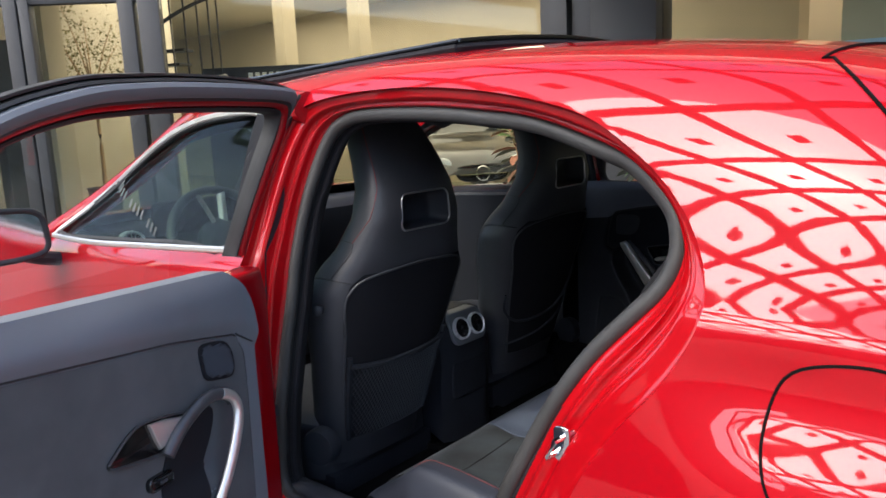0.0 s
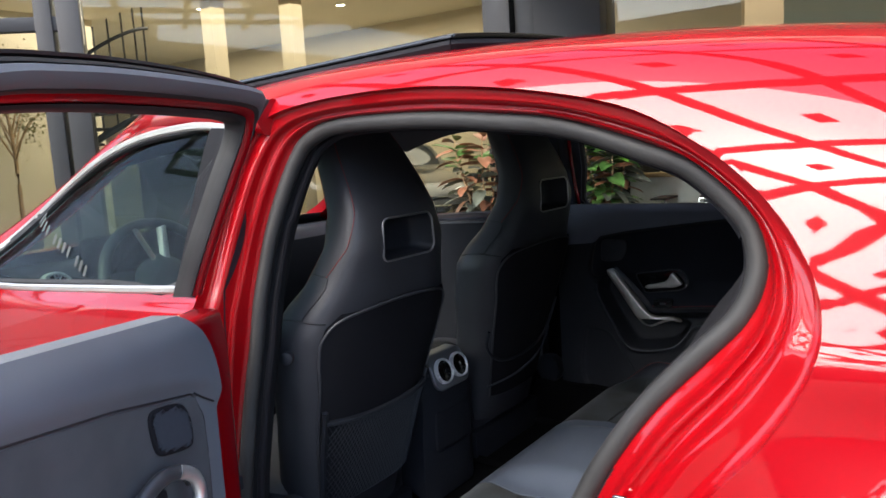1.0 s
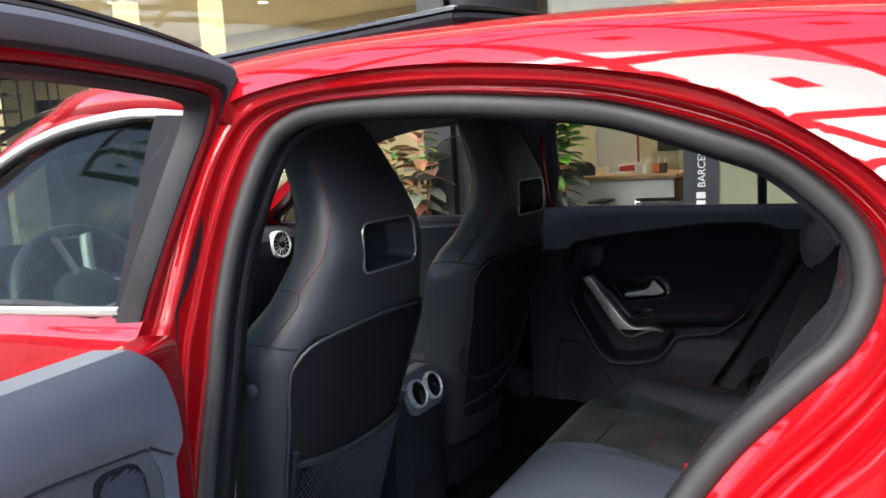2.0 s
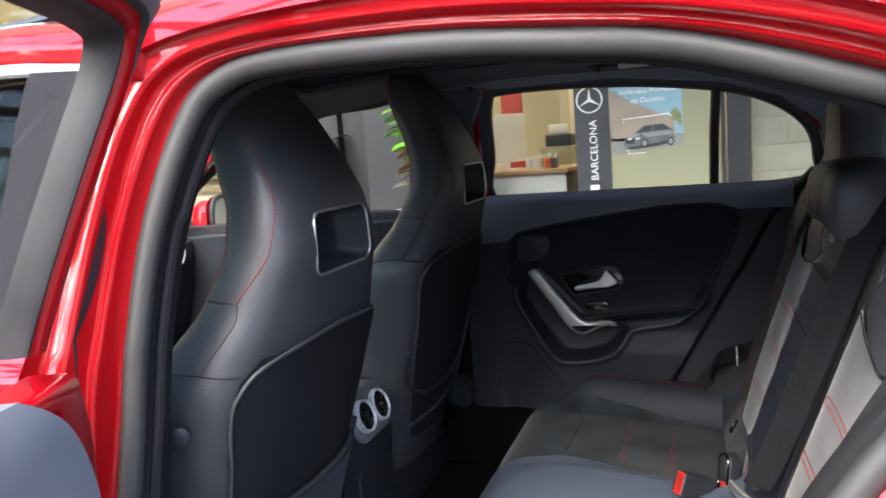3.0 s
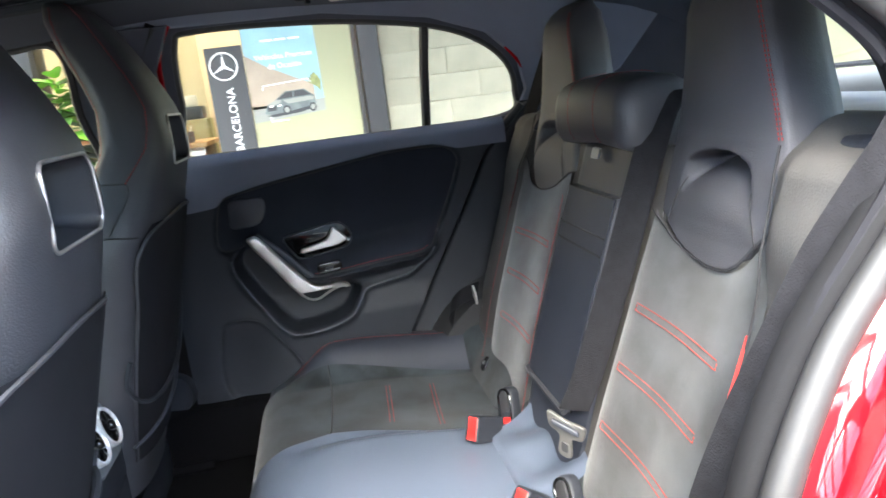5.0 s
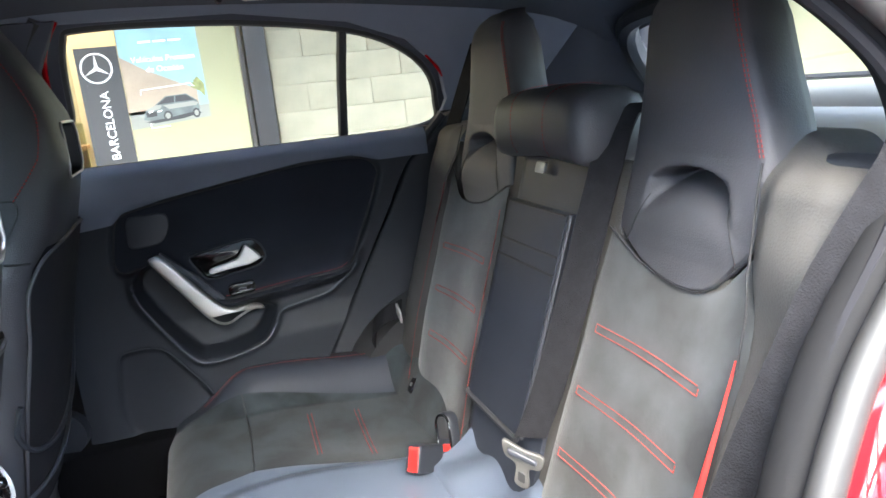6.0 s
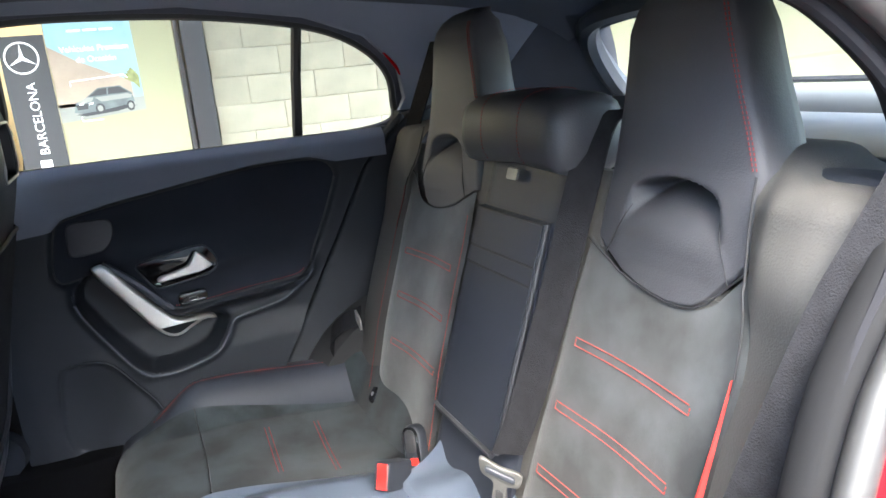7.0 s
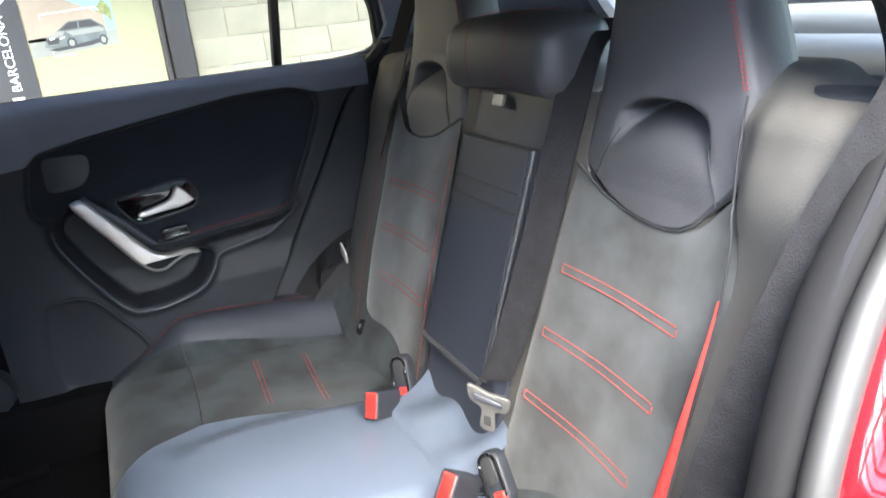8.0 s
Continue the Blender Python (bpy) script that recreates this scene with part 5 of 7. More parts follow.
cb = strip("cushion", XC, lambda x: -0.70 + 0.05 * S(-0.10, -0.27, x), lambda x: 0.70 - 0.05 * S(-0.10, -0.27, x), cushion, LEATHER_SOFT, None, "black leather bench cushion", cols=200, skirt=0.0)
own(bench, cb)
mid_edge = lambda x: float(np.interp(x, [-0.27, -0.16, -0.09, 0.05, 0.33], [0.198, 0.233, 0.253, 0.223, 0.173]))
own(bench, strip("centre_panel", XC[XC < 0.36], lambda x: -mid_edge(x), mid_edge, lambda u, v, h: cushion(u, v, h + 0.007), LEATHER_SKY_SHEEN, None, "black leather centre panel, blue sky sheen put into its colour", cols=70, skirt=0.004))
own(bench, box("cushion_base", (-0.235, -0.64, 0.255), (0.36, 0.64, 0.35), PLASTIC, None, "dark seat base", bevel=0.03))
for s in (-1, 1):
    inn = lambda x: s * float(np.interp(x, [-0.27, -0.16, -0.09, 0.05, 0.33], [0.20, 0.235, 0.255, 0.225, 0.175]))
    out = lambda x: s * float(np.interp(x, [-0.27, -0.16, -0.09, 0.05, 0.33], [0.585, 0.575, 0.565, 0.55, 0.525]))
    own(bench, strip("suede_insert", XC[XC < 0.292], inn, out, lambda u, v, h: cushion(u, v, h + 0.005), SUEDE_SHADED, None, "grey suede seat panel", cols=60, skirt=0.006))
    cross = [cushion(u, -0.095 + 0.012 * math.sin(6 * (abs(u) - 0.2)), 0.0056) for u in np.linspace(inn(-0.09), out(-0.09), 20)]
    own(bench, tube("cross_seam", cross, 0.0018, RUBBER, None, "", sides=5))
    own(bench, tubes("edge_seam", dashes([cushion(inn(x) - s * 0.006, x, 0.0015) for x in np.linspace(-0.16, 0.25, 40)]), 0.0012, THREAD_RED, None, "red edge seam", sides=4))
    for x0 in (0.045, 0.150):
        bars = []
        for dx in (0.0, 0.009):
            bars += dashes([cushion(s * a, x0 + dx - 0.05 * (0.475 - a), 0.0062) for a in np.linspace(0.275 - 0.03 * (x0 > 0.1), 0.475, 12)])
        own(bench, tubes("stitched_bar", bars, 0.0008, THREAD_DARK, None, "red double stitching", sides=4))
    own(bench, tubes("edge_seam", dashes([cushion(s * (0.61 + 0.0), x, 0.001) for x in np.linspace(-0.17, 0.30, 40)], 0.003, 0.003), 0.0011, THREAD_RED, None, "red edge seam", sides=4))
    # leather upstand at the cushion's rear, with the child seat anchor's cover
    uv, cols = [], np.linspace(0.10, 0.60, 40)
    for t in np.linspace(0, 1, 10):
        for a in cols:
            x = 0.274 + 0.010 * math.cos(6 * a) + 0.058 * t
            uv.append((x, s * a, cushion_z(x, a) * (1 - t) + 0.500 * t + 0.008 * math.sin(math.pi * t) + 0.004 * math.sin(25 * a) * t * (1 - t)))
    own(bench, mesh("cushion_upstand", uv, grid_faces(10, 40), SUEDE_SHADED, None, "soft grey suede between cushion and back", sharp=0))
    own(bench, slab("anchor_cover", rounded(0.030, 0.074, 0.012, 4), lambda u, v, h: (0.298 + 0.60 * v - 0.7 * h, s * 0.462 + u + 0.1 * v, 0.464 + 0.75 * v + 0.7 * h), 0.016, GLOSS_BLACK, None, "small black anchor cover", bevel=0.005))
    own(bench, slab("anchor_mark", rounded(0.010, 0.010, 0.004, 3, 0, -0.018), lambda u, v, h: (0.298 + 0.60 * v - 0.7 * (h + 0.001), s * 0.462 + u + 0.1 * v, 0.464 + 0.75 * v + 0.7 * (h + 0.001)), 0.002, SATIN, None, "small pale symbol", bevel=0.0005))


def belt_strap(name, path, width, side_dir, label, parent):
    """Webbing along a line; side_dir: its width direction."""
    p = spline(path, 30)
    d = np.array(side_dir, float)
    d /= np.linalg.norm(d)
    verts = [q + d * width * f for q in p for f in (-0.5, -0.17, 0.17, 0.5)]
    nrm = np.array([-0.003, 0, 0.001])
    n = len(verts)
    verts += [np.array(v) - nrm * -1 for v in verts]
    faces = grid_faces(30, 4) + [tuple(reversed([n + k for k in f])) for f in grid_faces(30, 4)]
    for i in range(29):
        for j in (0, 3):
            faces.append((i * 4 + j, (i + 1) * 4 + j, n + (i + 1) * 4 + j, n + i * 4 + j))
    return own(parent, mesh(name, verts, faces, BELT, None, label))


def bx(y, z, off):
    return (back_x(y, z) - off, y, z)


mb = thing("middle_seat_belt", "dark grey middle seat belt hanging with its steel tongue", "seat belt", (0.36, -0.12, 0.5))
belt_strap("webbing", [(0.52, -0.175, 1.065), (0.485, -0.168, 1.045), bx(-0.174, 0.95, 0.024), bx(-0.178, 0.80, 0.032), bx(-0.170, 0.66, 0.034), bx(-0.160, 0.590, 0.040)], 0.046, (0.70, -0.55, 0), "dark grey webbing", mb)
TC, TU, TN = Vector((back_x(-0.09, 0.545) - 0.050, -0.156, 0.578)), Vector((0.72, -0.56, -0.42)), Vector((-0.62, -0.79, 0))
tongue_at = lambda u, v, h: tuple(TC + TU * (0.85 * u + 0.026) + Vector((0.1 * v, 0, 0.85 * v)) + TN * h)
own(mb, slab("tongue", spline([(-0.036, 0.018), (0.0, 0.015), (0.036, 0.018), (0.039, 0.004), (0.032, -0.010), (0.013, -0.018), (0.013, -0.052), (-0.013, -0.052), (-0.013, -0.018), (-0.032, -0.010), (-0.039, 0.004)], 60, True), tongue_at, 0.006, TONGUE, None, "steel tongue", bevel=0.002))
own(mb, slab("tongue_slot", rounded(0.014, 0.018, 0.003, 3, 0, -0.036), lambda u, v, h: tongue_at(u, v, h + 0.001), 0.002, RUBBER, None, "dark slot", bevel=0.0005))
own(mb, slab("tongue_grip", rounded(0.056, 0.012, 0.005, 4, 0, 0.003), lambda u, v, h: tongue_at(u, v, h + 0.005), 0.008, PLASTIC_SOFT, None, "grey grip", bevel=0.003))

lb = thing("left_seat_belt", "dark grey outer seat belt beside the near seat", "seat belt", (0.42, -0.60, 0.45))
belt_strap("webbing", [(0.56, -0.60, 1.22), (0.515, -0.625, 1.06), (0.462, -0.622, 0.98), (0.424, -0.613, 0.92), (0.376, -0.607, 0.831), (0.335, -0.602, 0.749), (0.300, -0.598, 0.66), (0.262, -0.59, 0.50)], 0.056, (0.60, -0.80, 0), "dark grey webbing", lb)
own(bench, slab("belt_guide", spline([(-0.055, -0.008), (-0.04, 0.014), (0.0, 0.018), (0.045, 0.014), (0.06, 0.0), (0.045, -0.014), (0.0, -0.018), (-0.04, -0.016)], 32, True), lambda u, v, h: (0.520 + v * 0.9, -0.550 + u, 1.008 + v * 0.30 + h), 0.012, PLASTIC, None, "black oval belt guide in the shoulder", bevel=0.005))
own(lb, slab("anchor_plate", rounded(0.05, 0.05, 0.012, 4), lambda u, v, h: (0.268 - h, -0.59 + u, 0.475 + v), 0.006, PLASTIC, None, "black belt anchor", bevel=0.002))
rb = thing("right_seat_belt", "dark grey outer seat belt beside the far seat", "seat belt", (0.42, 0.60, 0.45))
belt_strap("webbing", [(0.57, 0.56, 1.20), (0.50, 0.585, 1.02), (0.445, 0.60, 0.85), (0.385, 0.605, 0.68), (0.335, 0.60, 0.54)], 0.048, (-0.35, 0.9, 0), "dark grey webbing", rb)
own(rb, slab("tongue", rounded(0.06, 0.028, 0.008, 3), lambda u, v, h: (0.30 - h, 0.555 + 0.6 * u, 0.595 + v + 0.3 * u), 0.004, SILVER, None, "steel tongue", bevel=0.001))
belt_strap("lap_webbing", [(0.315, 0.575, 0.60), (0.27, 0.58, 0.585), (0.245, 0.60, 0.55), (0.26, 0.61, 0.50)], 0.044, (0.3, 0.5, 0.8), "folded webbing", rb)


def buckle(at, lean, label, group):
    """A belt buckle with a red press button on a short stalk."""
    b = thing("belt_buckle", label, "seat belt buckle", at, group)
    q = Euler([radians(a) for a in lean]).to_matrix()
    pl = lambda u, v, h: Vector(at) + q @ Vector((u, -h, v))
    own(b, slab("buckle_body", rounded(0.050, 0.078, 0.008, 4, 0, 0.03), lambda u, v, h: pl(u, v, h + 0.014), 0.028, PLASTIC, None, "black buckle body", bevel=0.005))
    own(b, slab("press_button", rounded(0.044, 0.025, 0.004, 3), lambda u, v, h: Vector(at) + q @ Vector((u, v - 0.0, 0.069 + h)), 0.012, RED_PLASTIC, None, "red press button", bevel=0.003))
    own(b, tube("stalk", [pl(0, -0.01, 0), pl(0.004, -0.05, 0)], 0.012, PLASTIC, None, "black stalk", sides=8, flat=0.5))
    return b


def loop_buckle(at, lean, label, group):
    """An upright oval housing with a rim, a dark slot and a small red button below."""
    b = thing("belt_buckle", label, "seat belt buckle", at, group)
    q = Euler([radians(a) for a in lean]).to_matrix()
    pl = lambda u, v, h: Vector(at) + q @ Vector((u, -h, v))
    oval = np.array(rounded(0.040, 0.080, 0.019, 6, 0, 0.045))
    own(b, slab("buckle_body", oval, lambda u, v, h: pl(u, v, h + 0.008), 0.022, PLASTIC, None, "black oval housing", bevel=0.006))
    own(b, tube("housing_rim", [pl(u * 0.82, 0.045 + (v - 0.045) * 0.88, 0.009) for u, v in oval], 0.0026, GLOSS_BLACK, None, "glossy black rim", sides=6, closed=True))
    own(b, slab("slot", np.array(rounded(0.022, 0.040, 0.008, 4, 0, 0.056)), lambda u, v, h: pl(u, v, h + 0.0105), 0.004, RUBBER, None, "dark slot", bevel=0.001))
    own(b, slab("press_button", rounded(0.020, 0.016, 0.003, 3, 0.006, 0.018), lambda u, v, h: pl(u, v, h + 0.013), 0.006, RED_PLASTIC, None, "red press button", bevel=0.002))
    own(b, tube("stalk", [pl(0, 0.006, 0), pl(0.004, -0.03, 0)], 0.012, PLASTIC, None, "black stalk", sides=8, flat=0.5))
    return b


buckle((0.225, 0.100, 0.455), (-10, -66, 48), "black belt buckle with a red button lying on the cushion", "belt buckles")
loop_buckle((0.262, 0.128, 0.432), (-14, -14, -58), "black oval belt buckle with a small red button", "belt buckles")
buckle((0.232, -0.190, 0.445), (5, -52, 25), "black belt buckle with a red button beside the near seat", "belt buckles")
loop_buckle((0.268, -0.235, 0.430), (-20, -30, -55), "black oval belt buckle beside the near seat", "belt buckles")
# creased leather flap that closes the gap behind the middle cushion
fl = []
for i, t in enumerate(np.linspace(0, 1, 18)):
    for y in np.linspace(-0.165, 0.100, 30):
        fold = 0.010 * math.sin(38 * y + 4.0 * t) * math.exp(-((t - 0.45) / 0.3) ** 2) * S(-0.17, -0.05, y) * S(0.12, 0.06, y)
        x = 0.205 + 0.165 * t
        z0 = cushion_z(x, y) - 0.020 + 0.034 * S(0.0, 0.055, t)
        fl.append((x - 0.02 * t * t, y, z0 + 0.085 * t ** 1.8 + fold + 0.02 * S(0.02, 0.10, y) * t))
own(bench, mesh("leather_flap", fl, grid_faces(18, 30), LEATHER_SKY_SHEEN, None, "creased black leather flap", sharp=0))

# ---- rear doors ----
# A door is drawn in its own places: d along it from the hinge, z up, w inwards from y = 0.66 of the closed door.
OPEN = radians(68)


def far_place(d, z, w):
    return (-0.48 + d, 0.66 - w, z)


def near_place(d, z, w):
    # closed: (x, y) = (d, 0.14 + w) from the hinge; then swung open
    a, b = d, 0.14 + w
    return (-0.48 + a * math.cos(OPEN) + b * math.sin(OPEN), -0.80 - a * math.sin(OPEN) + b * math.cos(OPEN), z - 0.025)


POCKET = spline([(0.206, 0.755), (0.210, 0.715), (0.257, 0.63), (0.312, 0.566), (0.345, 0.553), (0.40, 0.556), (0.462, 0.574), (0.497, 0.610), (0.512, 0.645), (0.47, 0.662), (0.39, 0.672), (0.335, 0.735), (0.285, 0.785), (0.235, 0.790)], 70, True)
LIP = spline([(0.206, 0.755), (0.210, 0.715), (0.257, 0.63), (0.312, 0.561), (0.345, 0.549), (0.40, 0.552), (0.466, 0.571), (0.500, 0.605), (0.520, 0.634), (0.575, 0.646), (0.645, 0.662), (0.708, 0.718)], 60)


FIELD = spline([(0.192, 0.883), (0.213, 0.909), (0.31, 0.927), (0.45, 0.946), (0.614, 0.966), (0.735, 0.967), (0.777, 0.957), (0.796, 0.930), (0.784, 0.888), (0.755, 0.821), (0.721, 0.755), (0.700, 0.722), (0.66, 0.712), (0.558, 0.704),
                (0.456, 0.695), (0.395, 0.692), (0.352, 0.716), (0.30, 0.764), (0.249, 0.788), (0.225, 0.783), (0.190, 0.779), (0.177, 0.806)], 150, True)


def inside(p, d, z):
    """How far a place lies inside an outline (minus: outside)."""
    q = np.roll(p, -1, 0)
    e = q - p
    t = np.clip(((d - p[:, 0]) * e[:, 0] + (z - p[:, 1]) * e[:, 1]) / ((e ** 2).sum(1) + 1e-12), 0, 1)
    r = np.hypot(p[:, 0] + t * e[:, 0] - d, p[:, 1] + t * e[:, 1] - z).min()
    cross = ((p[:, 1] > z) != (q[:, 1] > z)) & (d < e[:, 0] * (z - p[:, 1]) / (e[:, 1] + 1e-12) + p[:, 0])
    return float(r) if cross.sum() % 2 else -float(r)


def arm_bulge(d, z):
    """The armrest swells out of the card towards its front edge and drops away under it."""
    edge = float(np.interp(d, [0.34, 0.40, 0.56, 0.66, 0.72], [0.70, 0.690, 0.702, 0.711, 0.730]))
    return 0.050 * S(edge + 0.075, edge + 0.004, z) * S(edge - 0.040, edge - 0.004, z) * S(0.33, 0.42, d) * S(0.735, 0.66, d)


@functools.lru_cache(maxsize=None)
def card_w(d, z):
    """Relief of the closed door's trim card."""
    f = inside(FIELD, d, z)
    w = 0.014 * S(0.006, -0.010, f) - 0.006 * math.exp(-(f / 0.004) ** 2)
    w += 0.004 * S(0.0, 0.06, f)
    w -= 0.020 * S(0.985, 1.025, z) ** 2
    w += arm_bulge(d, z)
    w += 0.022 * S(0.64, 0.57, z) * S(0.16, 0.30, d)
    w -= 0.012 * S(0.10, 0.02, d)
    w -= 0.056 * S(0.0, 0.020, inside(POCKET, d, z))
    w += 0.010 * math.exp(-(float(np.hypot(LIP[:, 0] - d, LIP[:, 1] - z).min()) / 0.009) ** 2)
    low = inside(GRILLE, d, z)
    w -= 0.010 * S(-0.004, 0.010, low)
    return w


GRILLE = spline([(0.150, 0.40), (0.146, 0.575), (0.180, 0.601), (0.246, 0.592), (0.295, 0.532), (0.331, 0.474), (0.345, 0.40)], 50, True)


@functools.lru_cache(maxsize=None)
def near_card_w(d, z):
    """Relief of the open door's trim card: a padded roll over a flatter field."""
    w = 0.0
    w += 0.014 * S(roll_z(d) - 0.012, roll_z(d) + 0.030, z) - 0.034 * S(0.97, 1.07, z) ** 1.6
    w += 0.035 * S(0.70, 0.64, z) * S(0.20, 0.40, d)
    return w


def roll_z(d):
    """The seam under the padded roll of the open door."""
    return float(np.interp(d, [0.14, 0.165, 0.215, 0.415, 0.548, 0.748, 0.96], [0.84, 0.860, 0.893, 0.934, 0.953, 0.982, 1.005]))


def rear_door(place, near):
    """A rear door's inner side; its shell is added for the open one below."""
    open_word = "open" if near else "closed"
    door = thing("rear_door", f"{open_word} red rear door with a black trim card and silver handle", "car door", place(0, 0.35 + (0.025 if near else 0), -0.06), "rear doors")
    cw = near_card_w if near else card_w
    at = lambda d, z, w=0.0: place(d, z, cw(round(float(d), 5), round(float(z), 5)) + w)
    if near:
        top = lambda d: 1.026 + 0.062 * (d - 0.25)
        front = lambda z: 0.160 + 0.115 * (1 - math.sqrt(max(0.0, 1 - max(0.0, (min(z, 1.024) - 0.880) / 0.150) ** 2)))
        rear_d = lambda z: float(np.interp(z, [0.36, 0.50, 0.62, 0.74, 0.86, 0.94, 1.06], [0.60, 0.68, 0.74, 0.80, 0.88, 0.94, 0.97]))
        zs = np.linspace(0, 1, 84)
        rows = []
        for t in zs:
            z0 = 0.36 + 0.665 * t
            a, b = front(z0), rear_d(z0)
            rows.append([(a + (b - a) * k / 89, 0.36 + (top(a + (b - a) * k / 89) - 0.36) * t) for k in range(90)])
        v = [at(d, z) for r in rows for d, z in r]
        edge = [rows[i][0] for i in range(84)] + [rows[-1][j] for j in range(1, 90)]
        n = len(v)
        v += [at(d, z, -0.045) for d, z in edge]
        ids = [i * 90 for i in range(84)] + [83 * 90 + j for j in range(1, 90)]
        f = grid_faces(84, 90) + [(ids[k], ids[k + 1], n + k + 1, n + k) for k in range(len(ids) - 1)]
        own(door, mesh("trim_card", v, f, CARD_DAYLIT, None, "dark blue-grey soft-touch trim card, lightened for daylight"))
        # flat field with its own edge near the hinge
        # flat suede field below the padded roll, with a seam round it
        edge_d = lambda z: float(np.interp(z, [0.36, 0.60, 0.78, 0.85, 0.885], [0.215, 0.206, 0.200, 0.203, 0.222]))
        fv, ds = [], np.linspace(0, 1, 60)
        for f in ds:
            d1 = 0.222 + (0.86 - 0.222) * f
            for k in range(30):
                z = 0.37 + (roll_z(d1) - 0.004 - 0.37) * k / 29
                d = edge_d(z) + (0.86 - edge_d(z)) * f
                fv.append(at(d, z, 0.0018))
        own(door, mesh("insert", fv, grid_faces(60, 30), DOOR_SUEDE_DAYLIT, None, "dark suede field, lightened for daylight", sharp=0))
        seam = [(d, roll_z(d)) for d in np.linspace(0.86, 0.235, 40)] + [(edge_d(z), z) for z in (0.885, 0.87, 0.85, 0.82, 0.78, 0.70, 0.60, 0.50, 0.40)]
        own(door, tube("field_seam", [at(d, z, 0.0005) for d, z in spline(seam, 110)], 0.0018, RUBBER, None, "", sides=6))
        own(door, tube("hinge_seam", [at(d, z, 0.0005) for d, z in ((0.226, 0.896), (0.20, 0.880), (0.172, 0.864))], 0.0018, RUBBER, None, "", sides=6))
        go = spline([(0.341, 0.904), (0.300, 0.902), (0.262, 0.890), (0.244, 0.862), (0.243, 0.826), (0.256, 0.818), (0.300, 0.826), (0.332, 0.838), (0.343, 0.87)], 40, True)
    else:
        front = lambda z: 0.055 + 0.04 * S(0.90, 1.02, z)
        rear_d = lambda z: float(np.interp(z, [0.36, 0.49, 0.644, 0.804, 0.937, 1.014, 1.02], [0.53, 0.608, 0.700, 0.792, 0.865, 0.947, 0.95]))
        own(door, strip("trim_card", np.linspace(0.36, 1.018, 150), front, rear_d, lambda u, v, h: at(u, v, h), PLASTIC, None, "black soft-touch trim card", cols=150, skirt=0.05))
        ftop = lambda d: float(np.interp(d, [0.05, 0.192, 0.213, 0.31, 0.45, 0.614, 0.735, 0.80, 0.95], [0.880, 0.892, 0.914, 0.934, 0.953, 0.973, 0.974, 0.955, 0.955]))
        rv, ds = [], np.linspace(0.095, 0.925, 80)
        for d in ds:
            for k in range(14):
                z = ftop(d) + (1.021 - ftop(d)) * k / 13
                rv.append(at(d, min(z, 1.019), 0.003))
        own(door, mesh("top_roll", rv, grid_faces(80, 14), TRIM_DAYLIT, None, "blue-grey padded top roll, lightened for window light", sharp=0))
        # dark suede field over the armrest, shade put into its tone
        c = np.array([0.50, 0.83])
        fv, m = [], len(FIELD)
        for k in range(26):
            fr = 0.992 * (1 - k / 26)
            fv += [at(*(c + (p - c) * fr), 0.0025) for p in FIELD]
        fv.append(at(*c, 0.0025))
        own(door, mesh("insert", fv, grid_faces(26, m, False, True) + [(25 * m + i, 25 * m + (i + 1) % m, 26 * m) for i in range(m)], DOOR_SUEDE_SHADED, None, "dark suede insert, deepened for shade", sharp=0))
        own(door, tube("insert_edge", [at(d, z, 0.001) for d, z in FIELD], 0.0030, RUBBER, None, "", sides=6, closed=True))
        own(door, tube("pocket_lip", [at(d, z, 0.0005) for d, z in LIP], 0.0035, PLASTIC_SOFT, None, "rounded lip of the door pocket", sides=8))
        own(door, tube("lower_speaker_edge", [at(d, z, 0.001) for d, z in GRILLE[8:]], 0.0016, PLASTIC, None, "edge of the lower loudspeaker", sides=6))
        go = spline([(0.222, 0.900), (0.262, 0.903), (0.300, 0.899), (0.304, 0.868), (0.285, 0.838), (0.250, 0.831), (0.217, 0.834), (0.214, 0.866)], 40, True)
    # loudspeaker
    gq = lambda u, v, h: place(u, v, cw(0.29 if near else 0.26, 0.85 if near else 0.868) + (0.0065 if near else 0.0045) + h)
    own(door, slab("speaker_plate", go, gq, 0.012, PANEL_DARK if near else PLASTIC_SOFT, None, "black loudspeaker plate", bevel=0.003))
    if near:
        lines = []
        for k in range(-14, 30):
            for sg in (1, -1):
                pts = [(0.294 + 0.0042 * (k - 8) + sg * 0.05 * t, 0.862 + 0.045 * t) for t in np.linspace(-1, 1, 15)]
                run = []
                for p in pts:
                    if inside(go, *p) > 0.004:
                        run.append(gq(*p, 0.0008))
                if len(run) > 2:
                    lines.append(run)
        own(door, tubes("grille", lines, 0.0009, PLASTIC_SOFT, None, "fine woven grille", sides=4))
    if near:
        # a long loop of a pull handle: silver bar, dark hollow behind it
        loop = spline([(0.475, 0.755), (0.436, 0.789), (0.374, 0.815), (0.330, 0.812), (0.300, 0.790), (0.302, 0.752), (0.340, 0.690), (0.390, 0.620), (0.44, 0.55)], 60)
        own(door, slab("handle_well", spline([(0.46, 0.745), (0.40, 0.785), (0.345, 0.792), (0.322, 0.775), (0.335, 0.735), (0.372, 0.685), (0.42, 0.62), (0.50, 0.62)], 40, True), lambda u, v, h: at(u, v, 0.006 + h), 0.01, PANEL_DARK, None, "dark hollow behind the handle", bevel=0.003))
        own(door, tube("handle_surround", [place(d, z, 0.020 + 0.012 * k / 25) for k, (d, z) in enumerate(loop[:26])], 0.012, SATIN_DARK, None, "dark grey surround of the pull handle", sides=12, flat=0.8, up=(1, 0, 0)))
